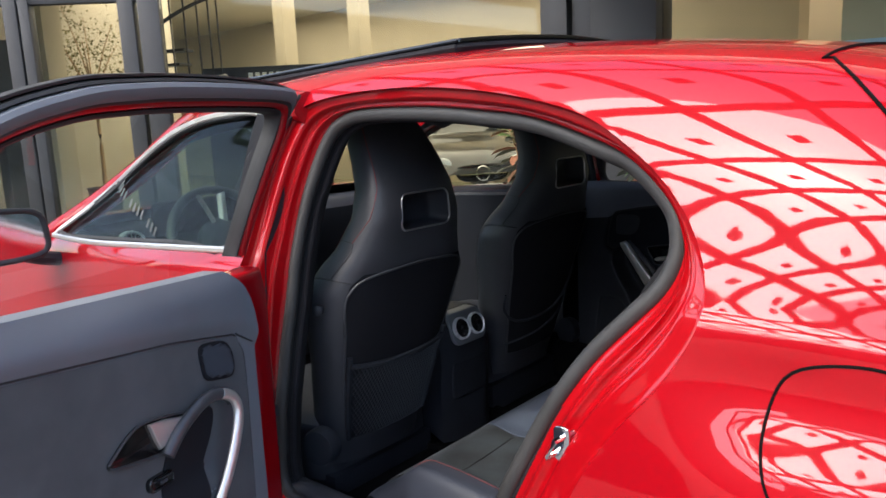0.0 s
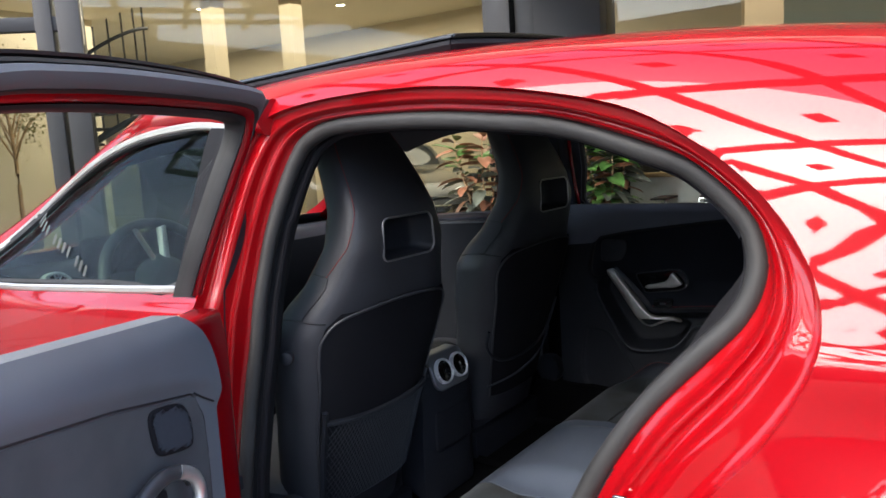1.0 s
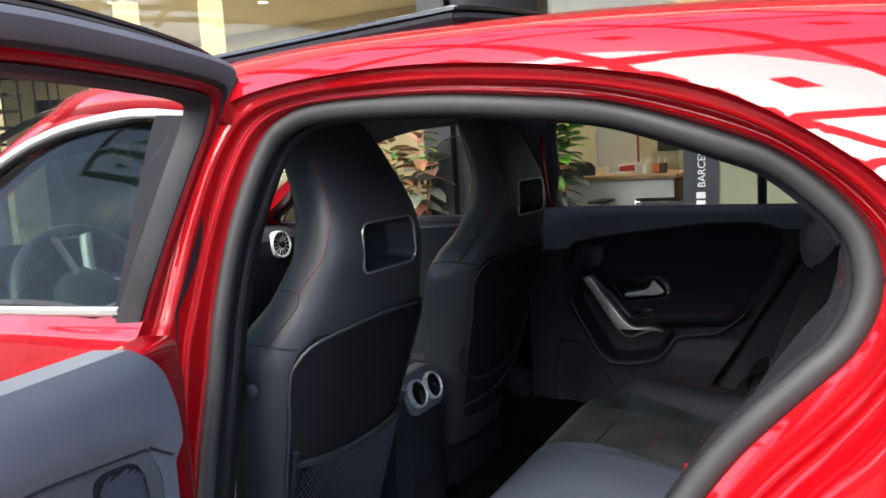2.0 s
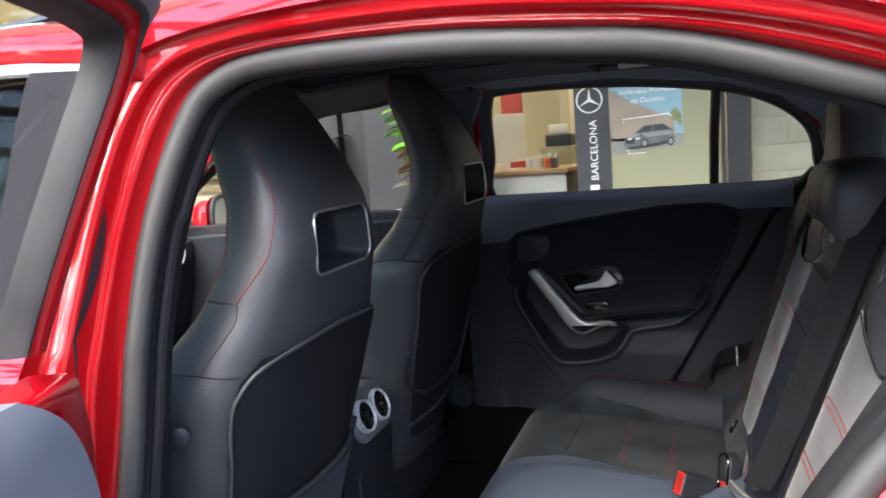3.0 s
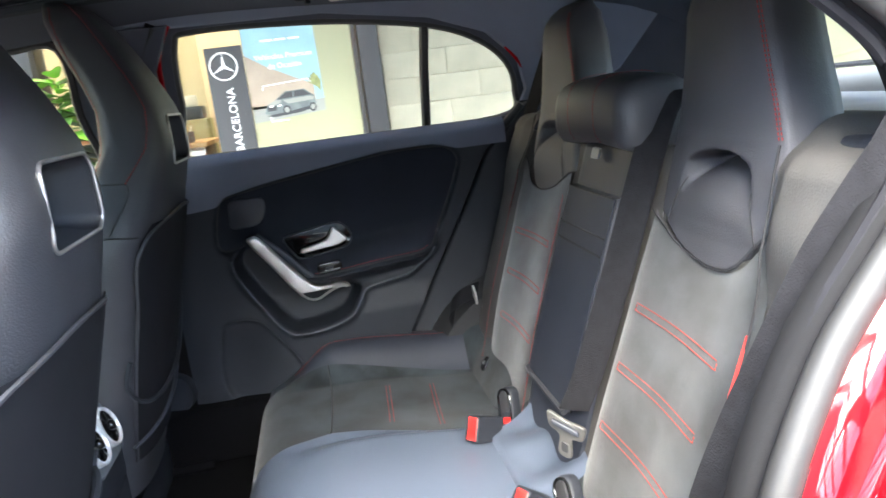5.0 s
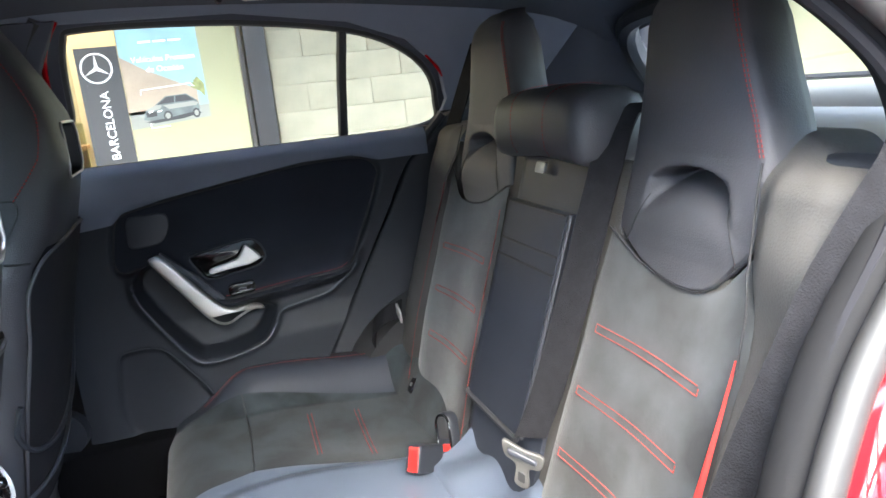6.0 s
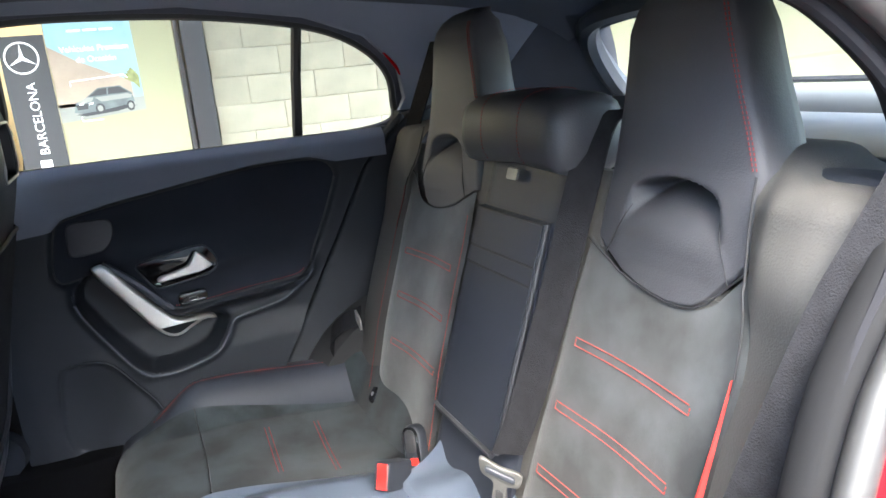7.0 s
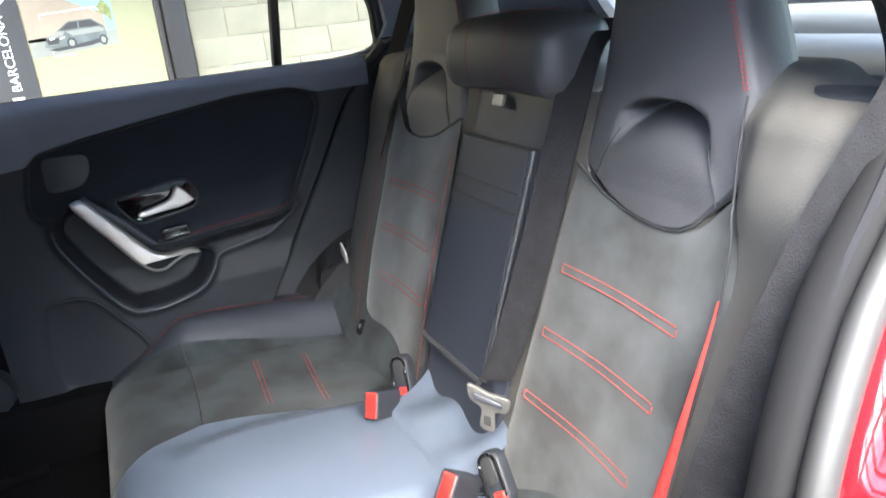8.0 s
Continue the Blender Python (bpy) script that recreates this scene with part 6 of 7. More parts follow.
        own(door, tube("pull_handle", [place(d, z, 0.034 + 0.016 * math.sin(math.pi * k / 39)) for k, (d, z) in enumerate(loop[20:])], 0.0105, SILVER, None, "satin silver pull handle", sides=12, flat=0.7, up=(1, 0, 0)))
        dish = spline([(0.592, 0.785), (0.572, 0.803), (0.550, 0.816), (0.516, 0.826), (0.46, 0.818), (0.409, 0.804), (0.412, 0.790), (0.431, 0.768), (0.470, 0.758), (0.53, 0.768)], 60, True)
        own(door, slab("lever_dish", dish, lambda u, v, h: at(u, v, 0.006 + h), 0.012, GLOSS_BLACK, None, "gloss black dish", bevel=0.003))
        own(door, tube("dish_rim", [at(d, z, 0.007) for d, z in dish], 0.0024, SATIN_DARK, None, "", sides=6, closed=True))
        lever = [(0.500, 0.820), (0.46, 0.813), (0.416, 0.801), (0.434, 0.776), (0.480, 0.768), (0.49, 0.79)]
        own(door, slab("release_lever", lever, lambda u, v, h: at(u, v, 0.014 + 0.10 * max(0.0, 0.47 - u) + h), 0.010, SILVER, None, "satin silver release lever", bevel=0.003, steps=3))
        sw = (0.484, 0.712)
    else:
        hand_o = spline([(0.252, 0.800), (0.262, 0.812), (0.282, 0.806), (0.335, 0.737), (0.385, 0.679), (0.412, 0.667), (0.447, 0.668), (0.468, 0.661), (0.482, 0.647), (0.455, 0.651), (0.425, 0.643), (0.398, 0.632), (0.372, 0.637), (0.345, 0.664), (0.30, 0.730)], 70, True)
        own(door, slab("pull_handle", hand_o, lambda u, v, h: place(u, v, 0.056 - 0.4 * max(0.0, u - 0.41) + h), 0.022, SILVER, None, "satin silver pull handle", bevel=0.008, steps=5))
        own(door, tube("handle_back", [place(d, z, 0.034) for d, z in spline([(0.272, 0.812), (0.335, 0.752), (0.388, 0.694), (0.43, 0.680)], 24)], 0.010, PLASTIC_SOFT, None, "dark inner side of the pull handle", sides=8))
        dish = spline([(0.335, 0.786), (0.345, 0.795), (0.40, 0.804), (0.464, 0.813), (0.488, 0.804), (0.503, 0.772), (0.484, 0.751), (0.43, 0.743), (0.376, 0.736), (0.358, 0.746)], 50, True)
        own(door, slab("lever_dish", dish, lambda u, v, h: at(u, v, 0.004 + h), 0.012, GLOSS_BLACK, None, "black dish", bevel=0.003))
        own(door, tube("dish_rim", [at(d, z, 0.0045) for d, z in dish], 0.0024, PLASTIC_SOFT, None, "", sides=6, closed=True))
        lev_o = spline([(0.372, 0.757), (0.380, 0.763), (0.41, 0.769), (0.435, 0.776), (0.446, 0.786), (0.456, 0.802), (0.465, 0.803), (0.489, 0.776), (0.487, 0.768), (0.465, 0.759), (0.44, 0.757), (0.41, 0.754), (0.379, 0.751)], 60, True)
        own(door, slab("release_lever", lev_o, lambda u, v, h: place(u, v, 0.036 + h), 0.014, SILVER, None, "satin silver release lever", bevel=0.0045, steps=4))
        own(door, tubes("armrest_seam", dashes([at(d, z, 0.0035) for d, z in spline([(0.400, 0.699), (0.456, 0.701), (0.558, 0.711), (0.66, 0.718), (0.690, 0.726)], 40)], 0.0035, 0.002), 0.0010, THREAD_DARK, None, "red stitched seam", sides=4))
        sw = (0.437, 0.711)
    # window switch between two bright bars
    sit = lambda u, v, w: place(sw[0] + u, sw[1] + v + 0.06 * u, cw(*sw) + w)
    own(door, slab("switch_plate", rounded(0.062, 0.026, 0.010, 4), lambda u, v, h: sit(u, v, 0.012 + h), 0.022, GLOSS_BLACK, None, "black switch plate", bevel=0.003))
    for e in (-0.0075, 0.0075):
        own(door, tube("switch_bar", [sit(u, e, 0.0130) for u in (-0.024, 0.0, 0.024)], 0.0019, CHROME, None, "bright bar", sides=6))
    own(door, slab("switch", rounded(0.018, 0.006, 0.002, 3), lambda u, v, h: sit(u, v, 0.015 + h), 0.004, PLASTIC_SOFT, None, "window switch", bevel=0.001))
    return door


rear_door(far_place, False)
near_door = rear_door(near_place, True)


# the open door's red skin, window frame, seals and glass
def lean(z):
    """How far the door's skin lies inside y = 0.80 at a height."""
    return 0.80 - float(np.interp(z, [0.3, 0.62, 0.95, 1.02, 1.29, 1.36], [0.79, 0.805, 0.785, 0.76, 0.645, 0.60]))


def near_out(d, z, w=0.0):
    """A place on the open door, w inside its outer skin."""
    return near_place(d, z + 0.025, -0.14 + lean(z) + w)


skin_o = [(0.0, 0.36), (0.0, 0.70), (0.005, 0.93), (0.20, 0.965), (0.96, 1.00), (1.00, 0.97), (0.97, 0.88), (0.90, 0.78), (0.84, 0.68), (0.78, 0.55), (0.70, 0.42), (0.62, 0.36)]
own(near_door, slab("door_skin", skin_o, lambda u, v, h: near_out(u, v, -h), 0.05, RED, None, "glossy red outer skin", bevel=0.006))
own(near_door, slab("hinge_face", [(0.0, 0.36), (0.13, 0.36), (0.13, 0.86), (0.15, 0.93), (0.17, 0.965), (0.03, 0.965), (0.0, 0.9)], lambda u, v, h: near_out(u, v, 0.075 + h), 0.06, RED, None, "red inner door edge", bevel=0.02))
win = [(0.084, 1.00), (0.080, 1.10), (0.069, 1.20), (0.060, 1.264), (0.069, 1.299), (0.110, 1.311), (0.24, 1.314), (0.40, 1.3135), (0.52, 1.3095), (0.635, 1.298), (0.76, 1.258), (0.87, 1.165), (0.93, 1.055), (0.94, 1.00)]
frame_path = matched(win, 6, False)


def ribbon(name, path, profile, mat, label, taper=0):
    """A frame member along a line on the door; profile: (outwards from the window's middle, inwards to the cabin). It grows to its full section over taper steps."""
    p = np.array(path)
    c = np.array([0.48, 1.10])
    verts = []
    t = np.gradient(p, axis=0)
    t /= np.linalg.norm(t, axis=1)[:, None]
    mid = np.mean(profile, axis=0)
    for i, ((d, z), tt) in enumerate(zip(p, t)):
        nrm = np.array([-tt[1], tt[0]])
        k = 0.25 + 0.75 * S(0, taper, i) if taper else 1.0
        for a, w in mid + (np.array(profile) - mid) * k:
            q = np.array([d, z]) + nrm * a
            verts.append(near_out(float(q[0]), float(q[1]), w))
    n = len(profile)
    f = grid_faces(len(p), n, False, True)
    return own(near_door, mesh(name, verts, f, mat, None, label))


ribbon("window_frame", frame_path, [(-0.004, 0.012), (-0.004, 0.036), (0.0, 0.044), (0.005, 0.047), (0.014, 0.047), (0.032, 0.038), (0.036, 0.010), (0.032, 0.0), (0.0, 0.0)], RED, "red inner window frame")
ribbon("frame_cover", frame_path[20:], [(0.008, 0.044), (0.010, 0.052), (0.018, 0.059), (0.027, 0.058), (0.034, 0.050), (0.036, 0.036), (0.034, 0.006), (0.026, -0.002), (0.012, 0.02)], CARD_DAYLIT, "blue-grey padded upper frame cover", taper=9)
ribbon("cover_edge", frame_path[18:], [(0.005, 0.046), (0.006, 0.051), (0.009, 0.053), (0.012, 0.050), (0.009, 0.044)], RUBBER, "thin black edge of the cover", taper=8)
# double-lipped seal over the frame, which runs past the corner to a point
seal_line = spline([(0.022, 1.335), (0.09, 1.3465), (0.24, 1.3545), (0.40, 1.3555), (0.52, 1.3515), (0.645, 1.340), (0.78, 1.298), (0.90, 1.200), (0.96, 1.07)], 60)
ribbon("frame_seal", seal_line, [(-0.008, 0.020), (-0.008, 0.034), (-0.005, 0.041), (-0.001, 0.036), (0.001, 0.022), (0.0, 0.004)], RUBBER, "black inner lip of the seal", taper=12)
ribbon("frame_seal", seal_line, [(0.0, 0.006), (0.0, 0.020), (0.003, 0.029), (0.007, 0.027), (0.0085, 0.012), (0.006, 0.0)], SEAL, "black outer lip of the seal", taper=8)
own(near_door, slab("frame_corner", [(0.026, 1.332), (0.11, 1.345), (0.12, 1.318), (0.075, 1.312), (0.052, 1.295), (0.044, 1.265), (0.037, 1.285), (0.031, 1.312)], lambda u, v, h: near_out(u, v, 0.010 + h), 0.018, RED, None, "red corner of the frame", bevel=0.003))
own(near_door, tube("corner_seal", [near_out(d, z, 0.034) for d, z in spline([(0.024, 1.334), (0.031, 1.300), (0.042, 1.255), (0.050, 1.16), (0.058, 1.00)], 24)], 0.0042, RUBBER, None, "black rubber seal down the front edge", sides=6))
ribbon("glass_channel", frame_path, [(-0.012, 0.004), (-0.012, 0.033), (-0.009, 0.039), (-0.005, 0.039), (-0.003, 0.006)], RUBBER, "black glass channel")
gv = []
zs_ = np.linspace(0.99, 1.305, 12)
for z in zs_:
    lo = float(np.interp(z, [p[1] for p in win[:5]], [p[0] for p in win[:5]]))
    hi = float(np.interp(-z, [-p[1] for p in win[6:]], [p[0] for p in win[6:]]))
    gv += [near_out(lo + (hi - lo) * k / 9, z, 0.018) for k in range(10)]
pane = mesh("door_glass", gv, grid_faces(12, 10), GLASS_CLEAR, None, "clear door window glass")
pane.visible_shadow = False
own(near_door, pane)
own(near_door, box("door_check", (-0.47, -0.80, 0.60), (-0.40, -0.77, 0.63), PLASTIC, None, "black door check"))
stk = thing("door_striker", "small bright steel door striker on the jamb", "latch", (0.37, -0.77, 0.70))
own(stk, tube("striker_loop", [(0.362, -0.745, 0.715), (0.355, -0.790, 0.712), (0.368, -0.790, 0.742), (0.378, -0.745, 0.745)], 0.005, CHROME, None, "", sides=8))
own(stk, slab("striker_plate", rounded(0.03, 0.06, 0.008, 3), lambda u, v, h: (0.368 + u, -0.768 - h, 0.73 + v), 0.004, CHROME, None, "", bevel=0.001))

# ---- the place round the car ----
PAVING = material("grey_paving", (0.085, 0.084, 0.08), 0.75, vary=0.18, vary_scale=1.2, grain=0.003, grain_scale=40, bump=0.2)
FRAME_DARK = material("dark_window_frame", (0.024, 0.025, 0.028), 0.45, vary=0.08, vary_scale=6)
FRAME_GREY = material("grey_cladding", (0.034, 0.035, 0.038), 0.55, vary=0.06, vary_scale=3)
BLOCK = material("pale_concrete_block", (0.25, 0.238, 0.182), 0.9, vary=0.16, vary_scale=3, grain=0.004, grain_scale=30, bump=0.35)
PLASTER = material("warm_plaster", (0.60, 0.53, 0.40), 0.9, vary=0.05, vary_scale=2)
CREAM = material("cream_panel", (0.275, 0.27, 0.165), 0.7, vary=0.04, vary_scale=2)
CEIL = material("pale_ceiling", (0.72, 0.66, 0.54), 0.9, vary=0.06, vary_scale=1.5)
STEEL = material("canopy_steel", (0.05, 0.05, 0.055), 0.5)
BANNER = material("black_banner", (0.030, 0.031, 0.034), 0.6, vary=0.08, vary_scale=4)
WHITE = material("white_print", (0.80, 0.80, 0.78), 0.6)
WOOD = material("pale_wood", (0.45, 0.30, 0.17), 0.5, vary=0.2, vary_scale=6)
FAR_WALL = material("far_render", (0.22, 0.21, 0.19), 0.9, vary=0.1, vary_scale=0.5)

ground = mesh("ground", [(-150, -150, 0), (150, -150, 0), (150, 150, 0), (-150, 150, 0)], [(0, 1, 2, 3)], PAVING, smooth=False)
tagged(ground, "pale grey paving of the forecourt", "ground", kind="structure")
FY = 4.70


def structure(ob, label, cat):
    return tagged(ob, label, cat, kind="structure")


# canopy over the forecourt: steel beams that carry clear panes, a small fixing plate under each
can = thing("canopy", "dark steel grid canopy over the forecourt", "canopy", (1.0, -5.0, 5.2), kind="structure")
PITCH = 1.7
CX, CY_ = np.arange(-8.5, 8.6, PITCH), np.arange(-6.8, 6.9, PITCH)
for x in CX:
    own(can, box("beam", (1.0 + x - 0.09, -5.0 + CY_[0], 5.20), (1.0 + x + 0.09, -5.0 + CY_[-1], 5.36), STEEL, None, "", 0.01))
for y in CY_:
    own(can, box("cross_beam", (1.0 + CX[0], -5.0 + y - 0.09, 5.365), (1.0 + CX[-1], -5.0 + y + 0.09, 5.50), STEEL, None, "", 0.01))
plate = None
for x in CX[:-1]:
    for y in CY_[:-1]:
        if plate is None:
            p0 = box("fixing_plate", (-0.12, -0.12, 0), (0.12, 0.12, 0.05), STEEL, None, "", 0.01)
            plate = p0.data
            bpy.data.objects.remove(p0)
        o = new("fixing_plate", plate)
        o.location = (1.0 + x + PITCH / 2, -5.0 + y + PITCH / 2, 5.25)
        own(can, o)
can.rotation_euler = (0, 0, radians(35))

# front of the building
wall = thing("wall_east", "building front of dark frames and pale blocks", "wall", (0, FY, 0), kind="structure")
own(wall, box("frame_post", (-3.09, FY - 0.12, 0), (-2.80, FY + 0.12, 4.3), FRAME_DARK, None, "dark metal frame post"))
own(wall, box("frame_post", (-2.78, FY - 0.06, 0), (-2.56, FY + 0.12, 4.3), FRAME_DARK, None, "dark metal frame post"))
own(wall, box("cladding", (-2.54, FY - 0.14, 0), (-1.90, FY + 0.2, 4.3), FRAME_GREY, None, "grey clad column"))
own(wall, box("frame_post", (0.395, FY - 0.10, 0), (0.545, FY + 0.12, 4.3), FRAME_DARK, None, "dark metal frame post"))
own(wall, box("frame_post", (0.352, FY - 0.05, 0), (0.385, FY + 0.08, 4.3), FRAME_GREY, None, "grey metal frame edge"))
own(wall, box("lintel", (-1.90, FY - 0.05, 2.75), (0.35, FY + 0.2, 3.9), PLASTER, None, "plastered lintel"))
own(wall, box("block_core", (0.56, FY - 0.001, 0), (9.0, FY + 0.3, 3.9), BLOCK, None, "pale block wall"))
# Unseen, added to keep sun and sky off the shop front.
own(wall, box("soffit", (-3.0, 1.10, 3.10), (9.0, FY - 0.16, 3.30), CEIL, None, "unseen soffit added to shade the shop front"))
own(wall, box("parapet", (-3.09, FY - 0.05, 3.60), (0.56, FY + 0.3, 3.9), FAR_WALL, None, "plain parapet"))
own(wall, box("plaster_front", (2.75, FY - 0.014, 0), (9.0, FY - 0.004, 3.1), material("pale_yellow_plaster", (0.34, 0.335, 0.22), 0.9, vary=0.1, vary_scale=1.5), None, "pale yellow plaster"))
# Unseen wall, added to cut the sky light from the car's rear end.
own(wall, box("added_end_wall", (9.0, 1.0, 0), (9.3, FY + 0.3, 4.0), FAR_WALL, None, "plain unseen end wall added to cut sky light"))
# Unseen storeys, added so that the car's roof mirrors less sky.
own(wall, box("added_storey", (-3.09, FY + 0.02, 3.9), (9.3, FY + 0.3, 10.5), FAR_WALL, None, "unseen upper storeys added to darken the car roof's reflection"))
# the glazed shop front turns off at an angle past the dark posts
GA, GU, GN = Vector((-3.09, FY, 0)), Vector((-0.7071, -0.7071, 0)), Vector((0.7071, -0.7071, 0))


def front_box(name, s0, s1, z0, z1, out, back, mat, label="", bevel=0.004):
    """A block along the angled front: from s0 to s1 along it, out in front and back behind its line."""
    o = box(name, (s0, -back, z0), (s1, out, z1), mat, None, label, bevel)
    m = Matrix(((GU.x, GN.x, 0, GA.x), (GU.y, GN.y, 0, GA.y), (0, 0, 1, 0), (0, 0, 0, 1)))
    o.data.transform(m)
    return own(wall, o)


for s0, s1 in ((3.67, 3.86), (3.90, 4.04), (4.83, 4.92), (4.94, 5.06)):
    front_box("frame_post", s0, s1, 0, 3.6, 0.07, 0.07, FRAME_GREY, "grey metal frame post")
for s0, s1 in ((0.02, 3.67), (3.86, 5.5), (5.5, 9.0)):
    g = front_box("shop_window", s0, s1, 0.12, 2.95, 0.006, 0.006, GLASS_SHOP, "large clear shop window", 0)
    g.visible_shadow = False
front_box("frame_rail", 3.86, 9.0, 2.46, 2.58, 0.05, 0.05, FRAME_GREY, "grey metal cross rail")
front_box("frame_rail", 0.02, 9.0, 0.0, 0.12, 0.05, 0.05, FRAME_DARK, "dark metal sill rail")
front_box("head_panel", 0.0, 9.0, 2.95, 3.9, 0.05, 0.10, FRAME_GREY, "grey panel over the glass")
# The added storeys go on along the angled front, also out of view.
front_box("added_storey", 0.0, 9.0, 3.9, 10.5, 0.02, 0.30, FAR_WALL, "unseen upper storeys added to darken the car roof's reflection")
own(wall, box("side_front", (-24, -1.80, 0), (-9.45, -1.60, 3.9), FAR_WALL, None, "plain side front"))
g = box("shop_window", (-1.90, FY - 0.008, 0.12), (-0.78, FY + 0.008, 2.75), GLASS_SHOP, None, "large clear shop window", 0)
g.visible_shadow = False
own(wall, g)

# rooms behind the glass
rooms = thing("wall_rooms", "warm plastered rooms behind the glass", "wall", (0, 8, 0), kind="structure")
own(rooms, box("back_wall", (-24, 9.4, 0), (0.6, 9.6, 4.3), PLASTER, None, "warm yellow plaster wall"))
own(rooms, box("office_wall", (-1.20, 6.6, 0), (0.5, 6.75, 4.3), PLASTER, None, "warm yellow plaster wall"))
own(rooms, box("side_wall", (0.40, FY + 0.3, 0), (0.55, 9.4, 4.3), PLASTER, None, "warm yellow plaster wall"))
own(rooms, box("end_wall", (-24.2, FY, 0), (-24, 9.4, 4.3), CEIL, None, "pale end wall"))
ROOM = [(-3.12, 4.63), (-9.40, -1.58), (-24, -1.58), (-24, 9.5), (0.55, 9.5), (0.55, 4.90), (-3.12, 4.90)]
ceil = structure(slab("ceiling", ROOM, lambda u, v, h: (u, v, 3.60 - h), 0.14, CEIL, None, "", bevel=0.004), "pale beige plaster ceiling of the showroom", "ceiling")
shop_floor = structure(slab("floor", ROOM, lambda u, v, h: (u, v, 0.02 + h), 0.016, CREAM, None, "", bevel=0.002), "pale polished showroom floor", "floor")
for x, y in ((-8.50, 5.79), (-7.60, 6.50), (-9.33, 2.61)):
    own(rooms, box("column", (x - 0.12, y - 0.12, 0), (x + 0.12, y + 0.12, 3.6), PLASTER, None, "pale plaster column"))
own(rooms, box("dark_panel", (-9.75, 1.95, 0), (-9.45, 2.45, 2.48), material("dark_blue_panel", (0.05, 0.06, 0.08), 0.6, vary=0.1), None, "dark blue panel"))
own(rooms, box("partition", (-10.85, 1.6, 0), (-10.70, 5.2, 3.6), CEIL, None, "pale partition"))
own(rooms, box("gallery_rail", (-9.6, 6.85, 1.98), (-4.2, 6.90, 2.06), CEIL, None, "pale gallery rail"))
LAMP = lamp_material("warm_lamp", (1.0, 0.86, 0.62), 4.0)
for i, (x, y) in enumerate([(-12.5, 6.0), (-10.5, 7.5), (-9.0, 6.0), (-7.5, 7.5), (-6.0, 6.0), (-4.6, 7.5), (-6.9, 4.2), (-1.0, 5.6), (-0.2, 5.5), (-2.0, 7.5)]):
    l = thing("ceiling_downlight", "round recessed ceiling downlight, lit", "lamp", (x, y, 3.58), "showroom downlights")
    own(l, lathe("ring", [(0.07, 0.0), (0.10, -0.006), (0.10, 0.02)], (x, y, 3.595), (0, 0, 1), WHITE, None, "white ring", 20, (False, False)))
    own(l, lathe("lens", [(0.005, 0.0), (0.07, 0.0), (0.07, 0.01)], (x, y, 3.596), (0, 0, 1), LAMP, None, "glowing lens", 16))
for x, w in ((-8.5, 9.0), (-1.0, 2.2)):
    d = bpy.data.lights.new("showroom_light", "AREA")
    d.shape, d.size, d.size_y, d.energy, d.color = "RECTANGLE", w, 5.0 if w > 3 else 3.0, (13 if w > 3 else 6) * w, (1.0, 0.86, 0.66)
    lo = new("showroom_light", d)
    lo.matrix_world = look((x, 6.2 if x < -3 else 5.6, 3.5), (x, 6.2 if x < -3 else 5.6, 0))

# banner and poster on the glass line
ban = thing("roll_up_banner", "tall black banner with a white ring sign and upright white lettering", "banner", (-0.6, FY - 0.04, 0))
own(ban, box("cloth", (-0.735, FY - 0.06, 0.05), (-0.462, FY - 0.052, 1.58), BANNER, None, "black banner cloth", 0.001))
own(ban, box("foot", (-0.75, FY - 0.12, 0.0), (-0.45, FY + 0.0, 0.06), FRAME_GREY, None, "grey foot", 0.005))
ring = [(-0.612 + 0.098 * math.cos(a), FY - 0.064, 1.44 + 0.098 * math.sin(a)) for a in np.linspace(0, 2 * math.pi, 40, endpoint=False)]
own(ban, tube("ring_sign", ring, 0.006, WHITE, None, "white ring", sides=6, closed=True, up=(0, 1, 0)))
for a in (90, 210, 330):
    own(ban, mesh("ring_arm", [(-0.612 + 0.014 * math.cos(radians(a + 90)), FY - 0.0635, 1.44 + 0.014 * math.sin(radians(a + 90))), (-0.612 - 0.014 * math.cos(radians(a + 90)), FY - 0.0635, 1.44 - 0.014 * math.sin(radians(a + 90))), (-0.612 + 0.094 * math.cos(radians(a)), FY - 0.0635, 1.44 + 0.094 * math.sin(radians(a)))], [(0, 1, 2)], WHITE, None, smooth=False))
for k in range(2):
    z = 0.655 + 0.066 * k
    own(ban, box("letter_bar", (-0.635, FY - 0.064, z), (-0.565, FY - 0.0605, z + 0.050), WHITE, None, "", 0.001))
pos = thing("poster", "cream poster with a photo of a parked silver car", "poster", (-0.18, FY - 0.04, 0))
SKY_P = material("poster_sky", (0.22, 0.37, 0.43), 0.6, vary=0.1, vary_scale=5)
HILL_P = material("poster_stone", (0.30, 0.24, 0.18), 0.6, vary=0.15, vary_scale=5)
ROAD_P = material("poster_road", (0.22, 0.225, 0.20), 0.6, vary=0.1, vary_scale=5)
CAR_P = material("poster_car", (0.10, 0.12, 0.12), 0.5, vary=0.3, vary_scale=12)
PALM_P = material("poster_green", (0.20, 0.22, 0.08), 0.6, vary=0.3, vary_scale=30)


def flat_shape(name, outline, y, mat, parent, label=""):
    n = len(outline)
    v = [(p[0], y, p[1]) for p in outline] + [(p[0], y + 0.0015, p[1]) for p in outline]
    tr = tessellate_polygon([[Vector((p[0], p[1], 0)) for p in outline]])
    f = [tuple(t) for t in tr] + [tuple(n + k for k in reversed(t)) for t in tr] + [(i, (i + 1) % n, n + (i + 1) % n, n + i) for i in range(n)]
    return own(parent, mesh(name, v, f, mat, None, label, smooth=False))


